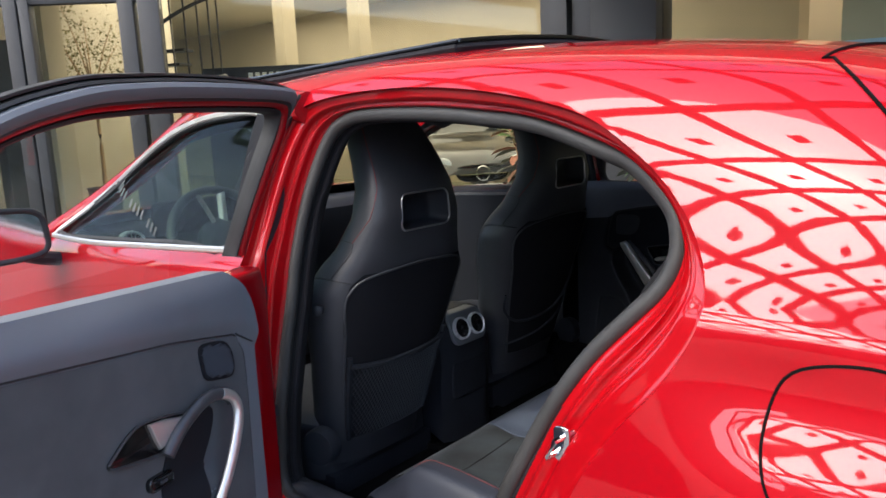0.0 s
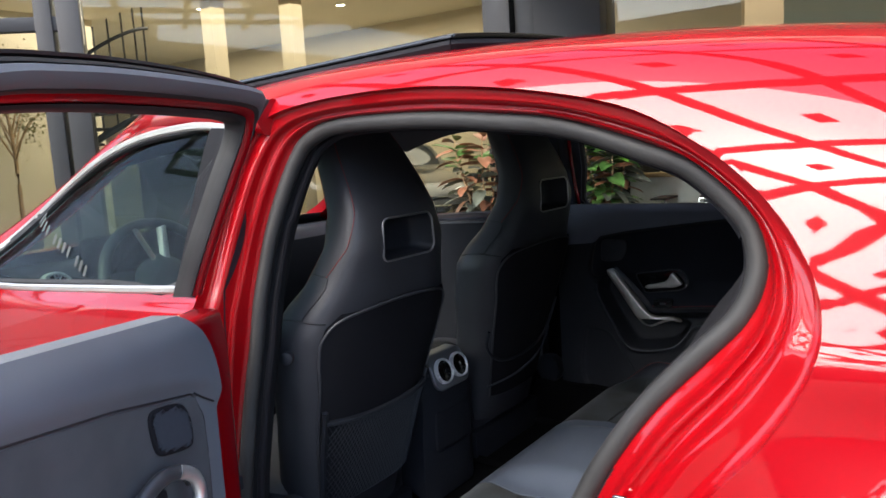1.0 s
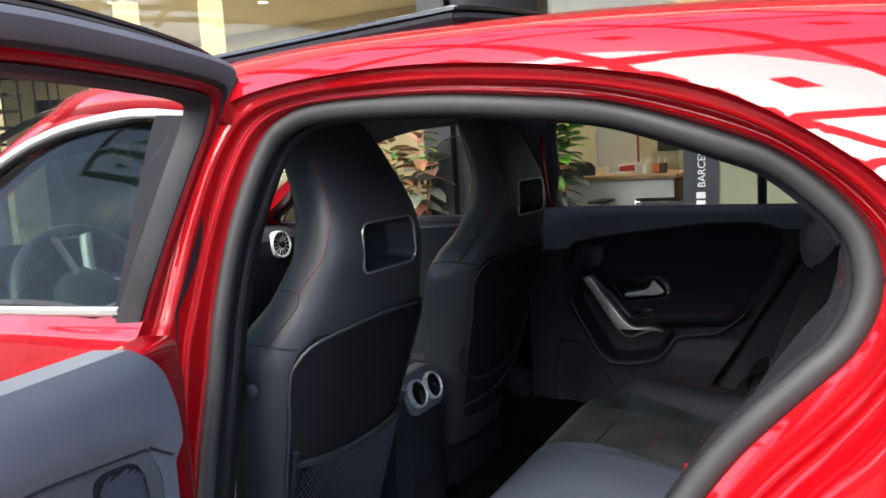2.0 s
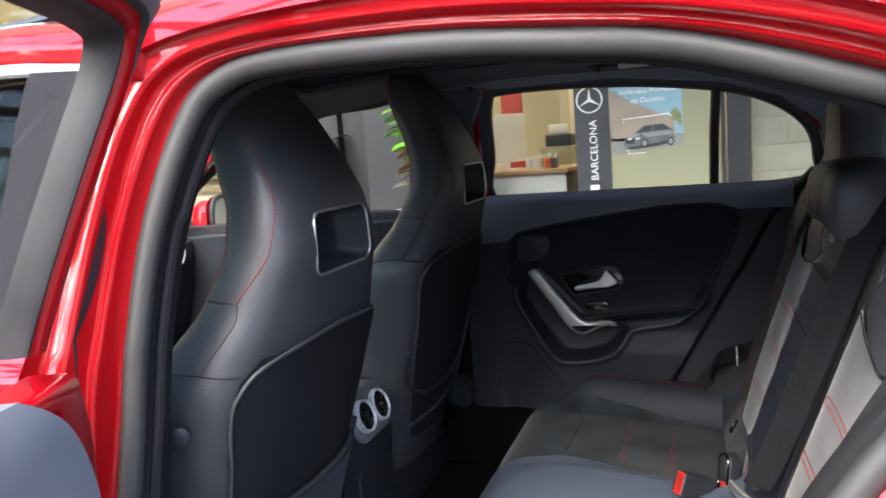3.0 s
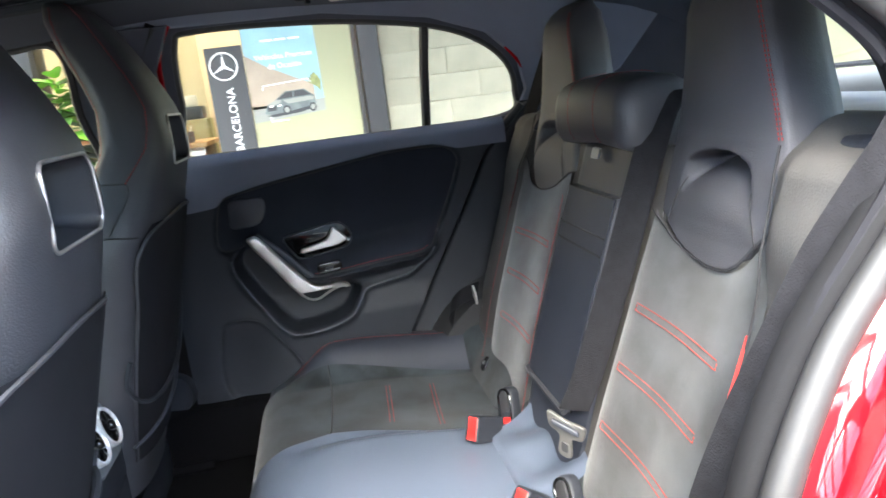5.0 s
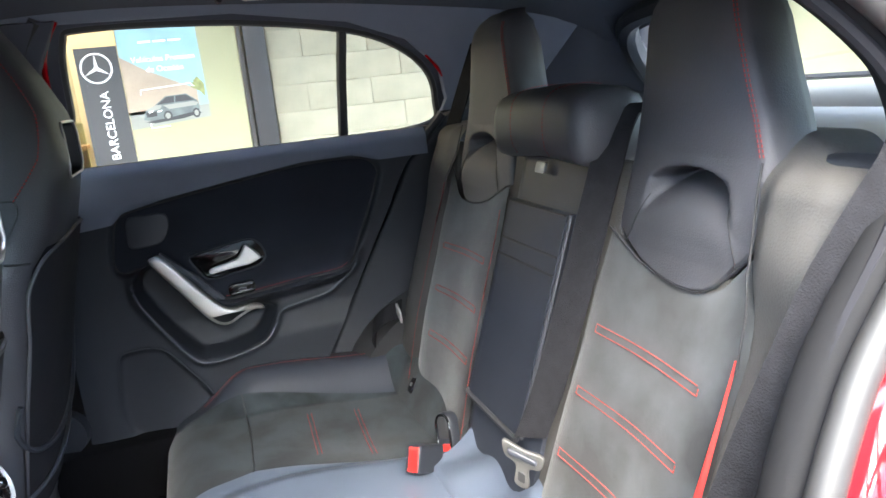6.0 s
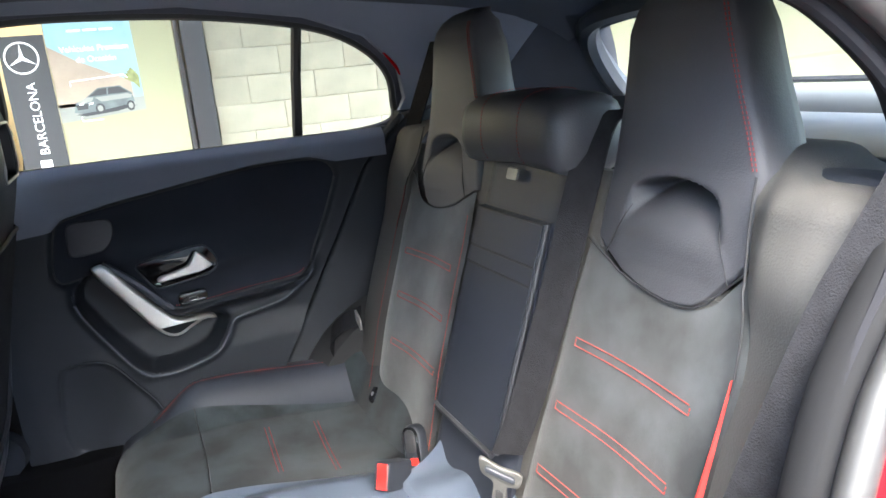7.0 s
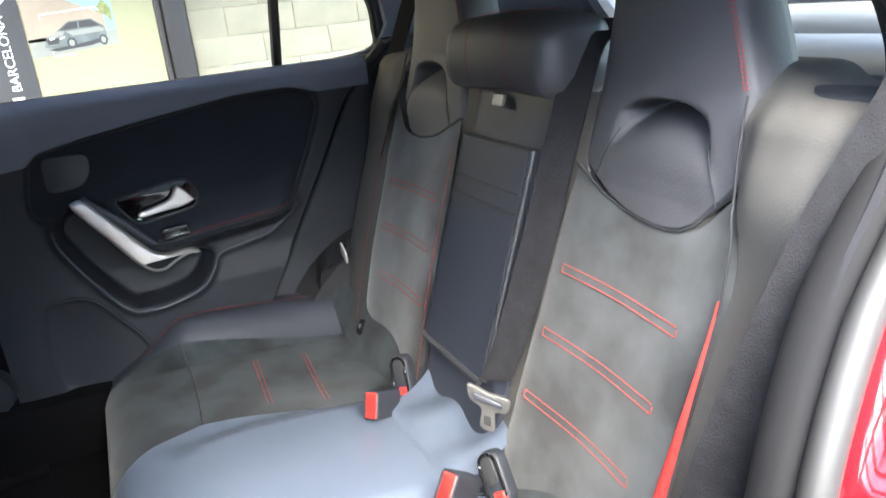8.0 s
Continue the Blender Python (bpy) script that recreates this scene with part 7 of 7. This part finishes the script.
own(pos, box("sheet", (-0.460, FY - 0.050, 0.30), (0.345, FY - 0.042, 2.6), CREAM, None, "cream sheet", 0.001))
py = FY - 0.053
flat_shape("photo_sky", [(-0.455, 1.70), (0.075, 1.70), (0.085, 1.10), (-0.455, 1.10)], py, SKY_P, pos, "pale blue photo sky")
flat_shape("photo_building", [(-0.455, 1.50), (-0.30, 1.40), (0.02, 1.24), (0.02, 1.10), (-0.455, 1.10)], py - 0.002, HILL_P, pos, "brown photo building")
flat_shape("photo_road", [(-0.455, 1.12), (0.085, 1.13), (0.085, 1.04), (-0.455, 1.0)], py - 0.002, ROAD_P, pos, "grey photo road")
flat_shape("photo_car", [(-0.37, 1.06), (-0.35, 1.12), (-0.28, 1.155), (-0.20, 1.21), (-0.06, 1.215), (0.01, 1.16), (0.02, 1.10), (-0.02, 1.075), (-0.10, 1.065), (-0.18, 1.05), (-0.30, 1.045)], py - 0.004, CAR_P, pos, "grey photo car")
flat_shape("photo_car_glass", [(-0.265, 1.158), (-0.195, 1.203), (-0.145, 1.206), (-0.150, 1.163)], py - 0.006, BANNER, pos)
flat_shape("photo_car_glass", [(-0.140, 1.163), (-0.135, 1.206), (-0.065, 1.208), (-0.010, 1.166)], py - 0.006, BANNER, pos)
flat_shape("photo_car_shade", [(-0.36, 1.045), (-0.30, 1.030), (-0.10, 1.045), (0.03, 1.072), (-0.02, 1.085), (-0.18, 1.062)], py - 0.0052, BANNER, pos)
flat_shape("photo_car_flank", [(-0.23, 1.150), (-0.02, 1.158), (0.012, 1.145), (0.0, 1.128), (-0.19, 1.118)], py - 0.006, ROAD_P, pos)
flat_shape("photo_car_bonnet", [(-0.345, 1.128), (-0.275, 1.155), (-0.235, 1.150), (-0.25, 1.125), (-0.33, 1.112)], py - 0.006, ROAD_P, pos)
flat_shape("photo_car_grille", [(-0.352, 1.108), (-0.275, 1.112), (-0.280, 1.078), (-0.345, 1.075)], py - 0.006, BANNER, pos)
for cx in (-0.315, -0.255):
    flat_shape("photo_car_lamp", [(cx - 0.016, 1.113), (cx + 0.016, 1.119), (cx + 0.012, 1.108), (cx - 0.014, 1.104)], py - 0.008, WHITE, pos)
for cx, r in ((-0.205, 0.030), (-0.010, 0.026)):
    flat_shape("photo_car_tyre", [(cx + r * math.cos(a), 1.074 + 0.034 * math.sin(a)) for a in np.linspace(0, 2 * math.pi, 18, endpoint=False)], py - 0.008, BANNER, pos)
    flat_shape("photo_car_rim", [(cx + 0.6 * r * math.cos(a), 1.074 + 0.021 * math.sin(a)) for a in np.linspace(0, 2 * math.pi, 14, endpoint=False)], py - 0.010, ROAD_P, pos)
for k in range(5):
    flat_shape("photo_palm", [(0.028, 1.275), (0.028 + 0.05 * math.cos(0.5 + 0.55 * k), 1.275 + 0.05 * math.sin(0.5 + 0.55 * k)), (0.028 + 0.035 * math.cos(0.75 + 0.55 * k), 1.275 + 0.035 * math.sin(0.75 + 0.55 * k))], py - 0.006 - 0.0006 * k, PALM_P, pos)
flat_shape("photo_palm", [(-0.02, 1.26), (0.03, 1.33), (0.075, 1.27), (0.07, 1.18), (0.04, 1.22)], py - 0.004, PALM_P, pos)
for name, pts in (("photo_frame_line", [(-0.36, 1.235), (-0.36, 1.265), (-0.02, 1.285), (0.0, 1.26)]), ("photo_frame_line", [(-0.33, 1.03), (-0.33, 1.0), (-0.20, 1.0)])):
    own(pos, tube(name, [(x, py - 0.005, z) for x, z in pts], 0.004, WHITE, None, "white line", sides=4))


def writing(text, size, at, parent, mat=None, extrude=0.0008):
    c = bpy.data.curves.new("words", "FONT")
    c.body, c.size, c.extrude, c.align_x = text, size, extrude, "CENTER"
    o = new("words_temp", c)
    bpy.context.view_layer.update()
    me = bpy.data.meshes.new_from_object(o.evaluated_get(bpy.context.evaluated_depsgraph_get()))
    bpy.data.objects.remove(o)
    me.transform(Matrix.Translation(at) @ Euler((radians(90), 0, 0)).to_matrix().to_4x4())
    me.materials.clear()
    return own(parent, finish("words", me, mat or WHITE, None, "white printed words", smooth=False))


city = writing("BARCELONA", 0.082, (0, 0, 0), ban)
city.data.transform(Matrix.Translation((-0.566, FY - 0.0625, 1.045)) @ Matrix.Rotation(radians(-90), 4, "Y"))
writing("Vehículos Premium", 0.055, (-0.17, py - 0.004, 1.455), pos)
writing("de Ocasión", 0.055, (-0.17, py - 0.004, 1.385), pos)
for k in range(3):
    own(pos, box("sign_bar", (-0.32 + 0.10 * k, py - 0.004, 1.583), (-0.235 + 0.10 * k, py - 0.001, 1.597), WHITE, None, "", 0.0005))

# far side of the street, behind the walk: unseen, added to block low sky and be mirrored
street = thing("wall_west", "unseen plain street fronts added across the way", "wall", (0, -22, 0), kind="structure")
for k, (x0, x1, h) in enumerate(((-40, -14, 8), (-14, -2, 6.5), (-2, 12, 8), (12, 40, 7))):
    own(street, box("added_street_front", (x0, -26, 0), (x1, -22, h), FAR_WALL, None, "plain rendered front added out of view", 0.05))

# ---- things seen through the glass ----
SCREEN_W = material("white_computer", (0.75, 0.75, 0.74), 0.35)
CHAIR_M = material("dark_chair_cloth", (0.035, 0.036, 0.04), 0.85, vary=0.1)
POT = material("dark_pot", (0.05, 0.05, 0.05), 0.5)
DARK_CAR = material("dark_car_paint", (0.03, 0.034, 0.04), 0.3, coat=1.0)
WHITE_CAR = material("white_car_paint", (0.75, 0.75, 0.72), 0.35, coat=1.0)
CAR_WINDOW = material("parked_car_glass", (0.02, 0.025, 0.03), 0.05, spec=0.8)
LIGHT_LENS = material("headlight_lens", (0.8, 0.82, 0.85), 0.1, spec=0.8)

desk = thing("office_desk", "white-fronted office desk with a pale wood top", "desk", (-1.2, 5.6, 0))
own(desk, box("desktop", (-1.95, 5.15, 0.86), (-0.90, 6.0, 0.90), WOOD, None, "pale wood desktop"))
own(desk, box("front_panel", (-1.92, 5.20, 0.08), (-0.93, 5.23, 0.86), SCREEN_W, None, "white front panel"))
for x in (-1.92, -0.97):
    own(desk, box("leg", (x, 5.24, 0), (x + 0.04, 5.95, 0.86), FRAME_GREY, None, "grey metal leg"))


def computer(x, y, turn, label):
    c = thing("desktop_computer", label, "computer", (x, y, 0.90), "computers on the desk")
    ca, sa = math.cos(radians(turn)), math.sin(radians(turn))
    pl = lambda u, v, h: (x + ca * u - sa * h, y + sa * u + ca * h, 0.90 + v)
    own(c, slab("screen", rounded(0.53, 0.45, 0.02, 4, 0, 0.30), lambda u, v, h: pl(u, v, -h), 0.02, SCREEN_W, None, "white rear shell", bevel=0.006))
    own(c, slab("stand", rounded(0.14, 0.26, 0.02, 3, 0, 0.13), lambda u, v, h: pl(u, v, 0.05 - h), 0.02, SCREEN_W, None, "pale stand", bevel=0.004))
    own(c, box("stand_foot", (x - 0.10, y - 0.09, 0.90), (x + 0.10, y + 0.12, 0.912), SCREEN_W, None, "pale foot"))
    return c


computer(-1.52, 5.55, 62, "white desktop computer seen from behind")
bin_ = thing("filing_cabinet", "pale filing cabinet with papers on top", "cabinet", (-1.05, 6.3, 0))
own(bin_, box("cabinet_body", (-1.32, 6.05, 0), (-0.98, 6.5, 1.08), CREAM, None, "pale cabinet body", 0.01))
for z in (0.30, 0.62, 0.92):
    own(bin_, box("drawer_front", (-1.30, 6.035, z - 0.14), (-1.00, 6.052, z + 0.13), CREAM, None, "", 0.006))
pr_ = thing("desk_printer", "small dark printer on the cabinet", "printer", (-1.12, 6.2, 1.08))
own(pr_, box("printer_body", (-1.28, 6.10, 1.082), (-1.02, 6.42, 1.20), FRAME_DARK, None, "dark body", 0.02))
own(pr_, box("paper_tray", (-1.24, 6.14, 1.20), (-1.06, 6.20, 1.30), SCREEN_W, None, "white paper tray", 0.005))
cups = [(-1.20, 5.32, (0.75, 0.75, 0.72)), (-1.12, 5.40, (0.70, 0.16, 0.05)), (-1.05, 5.34, (0.08, 0.08, 0.09)), (-1.28, 5.38, (0.6, 0.6, 0.6))]
for i, (x, y, c) in enumerate(cups):
    m_ = material("desk_item", c, 0.5)
    t_ = thing("pen_cup", "small desk cup with pens" if i % 2 else "small round desk pot", "cup", (x, y, 0.90), "small things on the desk")
    own(t_, lathe("cup_body", [(0.03, 0.0), (0.036, 0.005), (0.038, 0.09), (0.034, 0.09), (0.03, 0.02)], (x, y, 0.901), (0, 0, 1), m_, None, "", 16))
    own(t_, tube("pen", [(x, y, 0.93), (x + 0.02, y + 0.01, 1.04)], 0.004, WHITE, None, "", sides=5))


def office_chair(x, y, turn, label):
    """A visitor chair on a bent steel frame."""
    c = thing("office_chair", label, "chair", (x, y, 0), "office chairs")
    q = Matrix.Rotation(radians(turn), 3, "Z")
    at = lambda p: tuple(Vector((x, y, 0)) + q @ Vector(p))
    own(c, slab("seat", rounded(0.46, 0.44, 0.06, 4), lambda u, v, h: at((u, v, 0.47 + h)), 0.05, CHAIR_M, None, "dark padded seat", bevel=0.02))
    own(c, slab("backrest", rounded(0.44, 0.46, 0.08, 4), lambda u, v, h: at((u, 0.23 + 0.18 * (v + 0.23) - h, 0.80 + v)), 0.04, CHAIR_M, None, "dark upright backrest", bevel=0.015))
    for s in (-1, 1):
        own(c, tube("frame_side", [at((s * 0.25, 0.24, 0.02)), at((s * 0.25, -0.22, 0.02)), at((s * 0.25, -0.24, 0.30)), at((s * 0.25, -0.20, 0.66)), at((s * 0.25, 0.20, 0.67))], 0.012, CHROME, None, "bent steel frame", sides=8))
        own(c, box("arm_pad", (min(at((s * 0.25, -0.18, 0))[0], at((s * 0.25, 0.15, 0))[0]) - 0.02, min(at((s * 0.25, -0.18, 0))[1], at((s * 0.25, 0.15, 0))[1]) - 0.02, 0.67), (max(at((s * 0.25, -0.18, 0))[0], at((s * 0.25, 0.15, 0))[0]) + 0.02, max(at((s * 0.25, -0.18, 0))[1], at((s * 0.25, 0.15, 0))[1]) + 0.02, 0.69), CHAIR_M, None, "", 0.006))
    return c


office_chair(-0.98, 4.98, -70, "dark visitor chair with a steel frame by the desk")
office_chair(-1.78, 4.98, 20, "dark visitor chair behind the plant")

# red cloth strip and a picture rail on the office wall
own(rooms, box("red_panel", (-2.05, 7.4, 0.6), (-1.80, 7.45, 1.72), material("red_panel", (0.45, 0.05, 0.04), 0.7), None, "dark red wall panel", 0.005))


def leaf_mesh(length, width, mat):
    """One broad leaf, cupped and bent over."""
    rows, cols, v = 7, 5, []
    for i in range(rows):
        t = i / (rows - 1)
        w = width * math.sin(math.pi * min(t * 0.93 + 0.07, 1)) ** 0.7
        for j in range(cols):
            f = -1 + 2 * j / (cols - 1)
            v.append((f * w / 2, length * t, -0.35 * length * t * t + 0.12 * w * f * f + 0.02 * length * math.sin(9 * t) * abs(f)))
    me = bpy.data.meshes.new("leaf")
    me.from_pydata(v, [], grid_faces(rows, cols))
    me.materials.append(mat)
    me.shade_smooth()
    return me


def plant(x, y, height, n, label, tones):
    """A pot plant: stems and whorls of large leaves."""
    rnd = random.Random(int(1000 * abs(x)))
    p = thing("potted_plant", label, "plant", (x, y, 0))
    own(p, lathe("pot", [(0.13, 0.0), (0.15, 0.01), (0.20, 0.42), (0.21, 0.45), (0.18, 0.45), (0.17, 0.40)], (x, y, 0.0), (0, 0, 1), POT, None, "dark round pot", 28))
    leaves = [leaf_mesh(l, w, m) for m in tones for l, w in ((0.25, 0.125), (0.19, 0.10))]
    for k in range(5):
        a = 2 * math.pi * k / 5 + 0.4
        top = Vector((x + 0.26 * math.cos(a), y + 0.16 * math.sin(a), height * (0.78 + 0.22 * rnd.random())))
        base = Vector((x + 0.04 * math.cos(a), y + 0.04 * math.sin(a), 0.40))
        stem = [base.lerp(top, t) + Vector((0.02 * math.sin(5 * t), 0, 0)) for t in np.linspace(0, 1, 8)]
        own(p, tube("stem", stem, 0.010, WOOD, None, "brown stem", sides=6, taper=np.linspace(1, 0.5, 8)))
        for i in range(n):
            t = 0.25 + 0.75 * i / (n - 1)
            at = base.lerp(top, t)
            turn = i * 2.4 + k
            up = 35 * t - 15 + rnd.uniform(-15, 20)
            m_ = tones.index(rnd.choice(tones[:2] if t > 0.72 else tones[1:]))
            o = new("leaf", leaves[2 * m_ + rnd.randrange(2)])
            o.matrix_world = Matrix.Translation(at) @ Euler((radians(up), radians(rnd.uniform(-25, 25)), turn)).to_matrix().to_4x4()
            bpy.context.view_layer.update()
            own(p, o)
    return p


LEAF = [material("bright_leaf", (0.20, 0.46, 0.05), 0.35, vary=0.25, vary_scale=12), material("deep_leaf", (0.09, 0.19, 0.045), 0.35, vary=0.3, vary_scale=12), material("bronze_leaf", (0.26, 0.11, 0.06), 0.4, vary=0.35, vary_scale=10), material("grey_leaf", (0.10, 0.11, 0.085), 0.4, vary=0.3, vary_scale=10)]
plant(-1.80, 4.30, 1.60, 40, "leafy croton plant with green and bronze leaves in a dark pot", LEAF)
plant(-3.10, 4.36, 1.45, 20, "dark leafy plant in a pot before the glass", LEAF[1:])
plant(-9.6, 5.3, 1.9, 16, "tall palm-like plant behind the glass", LEAF[1:])


def parked_car(m, paint, label, group="parked cars"):
    """A parked car in simple panels; its nose points along -x of m."""
    c = thing("parked_car", label, "car", m.translation, group)
    xs = np.linspace(-3.10, 1.30, 70)
    secs = [body_section(x) for x in xs]
    rows = [[(x, -y, z) for y, z in s] + [(x, y, z) for y, z in s[-2::-1]] for x, s in zip(xs, secs)]
    k = len(rows[0])
    verts = [m @ Vector((p[0] + 0.9, p[1], p[2])) for r in rows for p in r]
    body, glass = [], []
    for f in grid_faces(len(xs), k):
        i, j = f[0] // k, f[0] % k
        x = (xs[i] + xs[i + 1]) / 2
        z = np.mean([rows[q // k][q % k][2] for q in f])
        zr, zb = float(np.interp(x, XS, ROOF)), float(np.interp(x, XS, BELT_Z))
        h = (z - zb) / max(zr - zb, 0.01)
        y = abs(rows[i][j][1])
        side = -1.35 < x < 0.72 and 0.10 < h < 0.76 and not -0.52 < x < -0.42 and y > 0.5
        screen = (-1.60 < x < -1.08 and h > 0.25 and y < 0.60) or (0.95 < x < 1.16 and h > 0.2 and y < 0.58)
        (glass if side or screen else body).append(f)
    own(c, mesh("car_body", verts, body, paint, None, "painted body"))
    own(c, mesh("car_windows", verts, glass, CAR_WINDOW, None, "dark glazing"))
    at = lambda p: m @ Vector((p[0] + 0.9, p[1], p[2]))
    for s in (-1, 1):
        own(c, puff("headlight", spline([(-0.16, -0.03), (-0.12, 0.05), (0.02, 0.075), (0.14, 0.05), (0.15, -0.01), (0.0, -0.05)], 24, True), lambda u, v, h: at((-2.99 + 0.35 * abs(u + 0.16) - h, s * (0.50 + u * 0.8), 0.68 + v)), 0.04, LIGHT_LENS, None, "clear headlight"))
        for wx in (-2.28, 0.46):
            own(c, lathe("wheel", [(0.02, 0.09), (0.16, 0.08), (0.21, 0.10), (0.29, 0.105), (0.315, 0.06), (0.315, -0.10)], at((wx, s * 0.72, 0.315)), m.to_3x3() @ Vector((0, s, 0)), RUBBER, None, "dark wheel", 28))
    own(c, slab("grille", spline([(-0.34, 0.05), (-0.28, 0.12), (0.0, 0.14), (0.28, 0.12), (0.34, 0.05), (0.26, -0.06), (0.0, -0.08), (-0.26, -0.06)], 32, True), lambda u, v, h: at((-3.085 + 0.25 * u * u - h + 0.15 * max(v, 0), u, 0.52 + v)), 0.03, GLOSS_BLACK, None, "black grille", bevel=0.008))
    own(c, tube("grille_bar", [at((-3.095 + 0.25 * u * u, u, 0.545)) for u in np.linspace(-0.30, 0.30, 9)], 0.012, CHROME, None, "bright bar", sides=6))
    own(c, lathe("round_badge", [(0.075, 0.0), (0.085, 0.012), (0.095, 0.0)], at((-3.10, 0, 0.55)), m.to_3x3() @ Vector((-1, 0, 0)), CHROME, None, "bright round badge", 24, (False, False)))
    own(c, slab("plate_bar", rounded(0.50, 0.11, 0.01, 2), lambda u, v, h: at((-3.10 - h, u, 0.36 + v)), 0.02, WHITE, None, "blank pale plate", bevel=0.003))
    return c


parked_car(pose(-6.3, 7.0, 0.02, 0, 0, 140), DARK_CAR, "dark grey parked car with a bright round badge in the showroom")
parked_car(pose(-10.6, 6.9, 0.02, 0, 0, 150), WHITE_CAR, "white parked car in the showroom")

# black spiral stair guard in the showroom
stair = thing("spiral_stair_guard", "black steel guard of a spiral stair in the showroom", "railing", (-7.3, 3.35, 0.02))
SC, SR, SF = Vector((-7.35, 3.30, 0)), Vector((0.76, 0.65, 0)), Vector((-0.65, 0.76, 0))
arc = [SC + SR * 0.52 * math.cos(a) - SF * 0.52 * math.sin(a) + Vector((0, 0, 1.25 + 0.62 * (1 + math.cos(a)) / 2)) for a in np.linspace(math.pi, 0.15, 22)]
UPZ = Vector((0, 0, 0.92))
own(stair, tube("handrail", [p + UPZ for p in arc], 0.022, FRAME_DARK, None, "black handrail", sides=6))
own(stair, tube("stringer", arc, 0.04, FRAME_DARK, None, "black stringer", sides=6))
for p in arc[::2]:
    own(stair, tube("baluster", [p, p + UPZ * 1.25], 0.011, FRAME_DARK, None, "", sides=5))
pc = SC - SR * 0.42
own(stair, tube("column", [pc + Vector((0, 0, 0.02)), pc + Vector((0, 0, 3.5))], 0.06, FRAME_DARK, None, "", sides=10))
for k in range(9):
    a = math.pi - 0.34 * k
    t0 = pc + Vector((0, 0, 0.85 + 0.17 * k))
    own(stair, slab("tread", [(0.0, -0.03), (0.55, -0.11), (0.55, 0.11), (0.0, 0.03)], lambda u, v, h: t0 + SR * (u * math.cos(a * 0.5) - v * math.sin(a * 0.5)) - SF * (u * math.sin(a * 0.5) + v * math.cos(a * 0.5)) + Vector((0, 0, h)), 0.03, FRAME_DARK, None, "dark tread", bevel=0.004))

# counter with a lettered front
ctr = thing("ticket_counter", "dark counter front with pale lettering in the showroom", "counter", (-6.6, 3.9, 0.02))
own(ctr, slab("counter_front", rounded(1.5, 0.30, 0.01, 2), lambda u, v, h: tuple(Vector((-6.75, 4.0, 1.84)) + SR * u + Vector((0, 0, v)) - SF * h), 0.05, FRAME_DARK, None, "dark front", bevel=0.004))
own(ctr, slab("counter_body", rounded(1.46, 1.66, 0.01, 2), lambda u, v, h: tuple(Vector((-6.78, 4.03, 0.86)) + SR * u + Vector((0, 0, v)) - SF * h), 0.30, FRAME_GREY, None, "grey body", bevel=0.004))
for k in range(8):
    own(ctr, slab("letter_bar", rounded(0.055, 0.075, 0.006, 2), lambda u, v, h: tuple(Vector((-6.75, 4.0, 1.88)) + SR * (u - 0.15 + 0.085 * k) + Vector((0, 0, v)) - SF * (h + 0.004)), 0.003, WHITE, None, "", bevel=0.0005))


def small_tree(x, y, z0, label):
    """A slim tree in a pot: forked trunk, thin limbs and a loose crown of small leaves."""
    rnd = random.Random(7)
    t = thing("stand_in_tree", label, "tree", (x, y, z0))
    own(t, lathe("pot", [(0.16, 0.0), (0.18, 0.01), (0.24, 0.45), (0.25, 0.48), (0.21, 0.48), (0.20, 0.42)], (x, y, z0), (0, 0, 1), POT, None, "dark pot", 24))
    own(t, tube("trunk", [(x + 0.03 * math.sin(3 * f), y, z0 + 0.4 + 1.5 * f) for f in np.linspace(0, 1, 10)], 0.035, WOOD, None, "brown trunk", sides=8, taper=np.linspace(1, 0.55, 10)))
    tips = []
    for k in range(11):
        a, up = 2.4 * k, 0.5 + 0.055 * k
        base = Vector((x, y, z0 + 1.35 + 0.05 * k))
        tip = base + Vector((0.62 * math.cos(a) * (1 - 0.03 * k), 0.62 * math.sin(a) * (1 - 0.03 * k), up + 0.25 * rnd.random()))
        own(t, tube("limb", [base.lerp(tip, f) + Vector((0, 0, 0.10 * math.sin(3 * f))) for f in np.linspace(0, 1, 7)], 0.014, WOOD, None, "", sides=5, taper=np.linspace(1, 0.3, 7)))
        tips += [base.lerp(tip, f) for f in (0.55, 0.75, 0.9, 1.0)]
    verts, faces = [], []
    for p in tips:
        for _ in range(34):
            c = p + Vector([rnd.gauss(0, 0.11) for _ in range(3)])
            d = Vector([rnd.gauss(0, 1) for _ in range(3)]).normalized()
            s = d.cross(Vector((0, 0, 1))).normalized()
            ln, wd = rnd.uniform(0.035, 0.06), rnd.uniform(0.012, 0.02)
            n = len(verts)
            verts += [c, c + d * ln * 0.5 + s * wd, c + d * ln, c + d * ln * 0.5 - s * wd]
            faces.append((n, n + 1, n + 2, n + 3))
    own(t, mesh("crown", verts, faces, material("olive_leaf", (0.22, 0.20, 0.07), 0.5, vary=0.4, vary_scale=3), None, "loose olive green leaves", smooth=False))
    return t


# Potted indoors in place of a tree that shows in the shop glass.
small_tree(-9.75, 3.30, 0.02, "slim potted tree standing in for one that shows in the shop glass")

# pale blocks of the wall beside the glass, each with its joint
bl = box("block", (0, 0, 0), (0.495, 0.012, 0.195), BLOCK, None, "", 0.004)
block_mesh = bl.data
bpy.data.objects.remove(bl)
for r_ in range(3, 13):
    for c_ in range(5):
        x_ = 0.565 + 0.50 * c_ - (0.25 if r_ % 2 else 0.0)
        if x_ < 0.56:
            continue
        o = new("block", block_mesh)
        o.location = (x_, FY - 0.010, 0.20 * r_)
        own(wall, o)
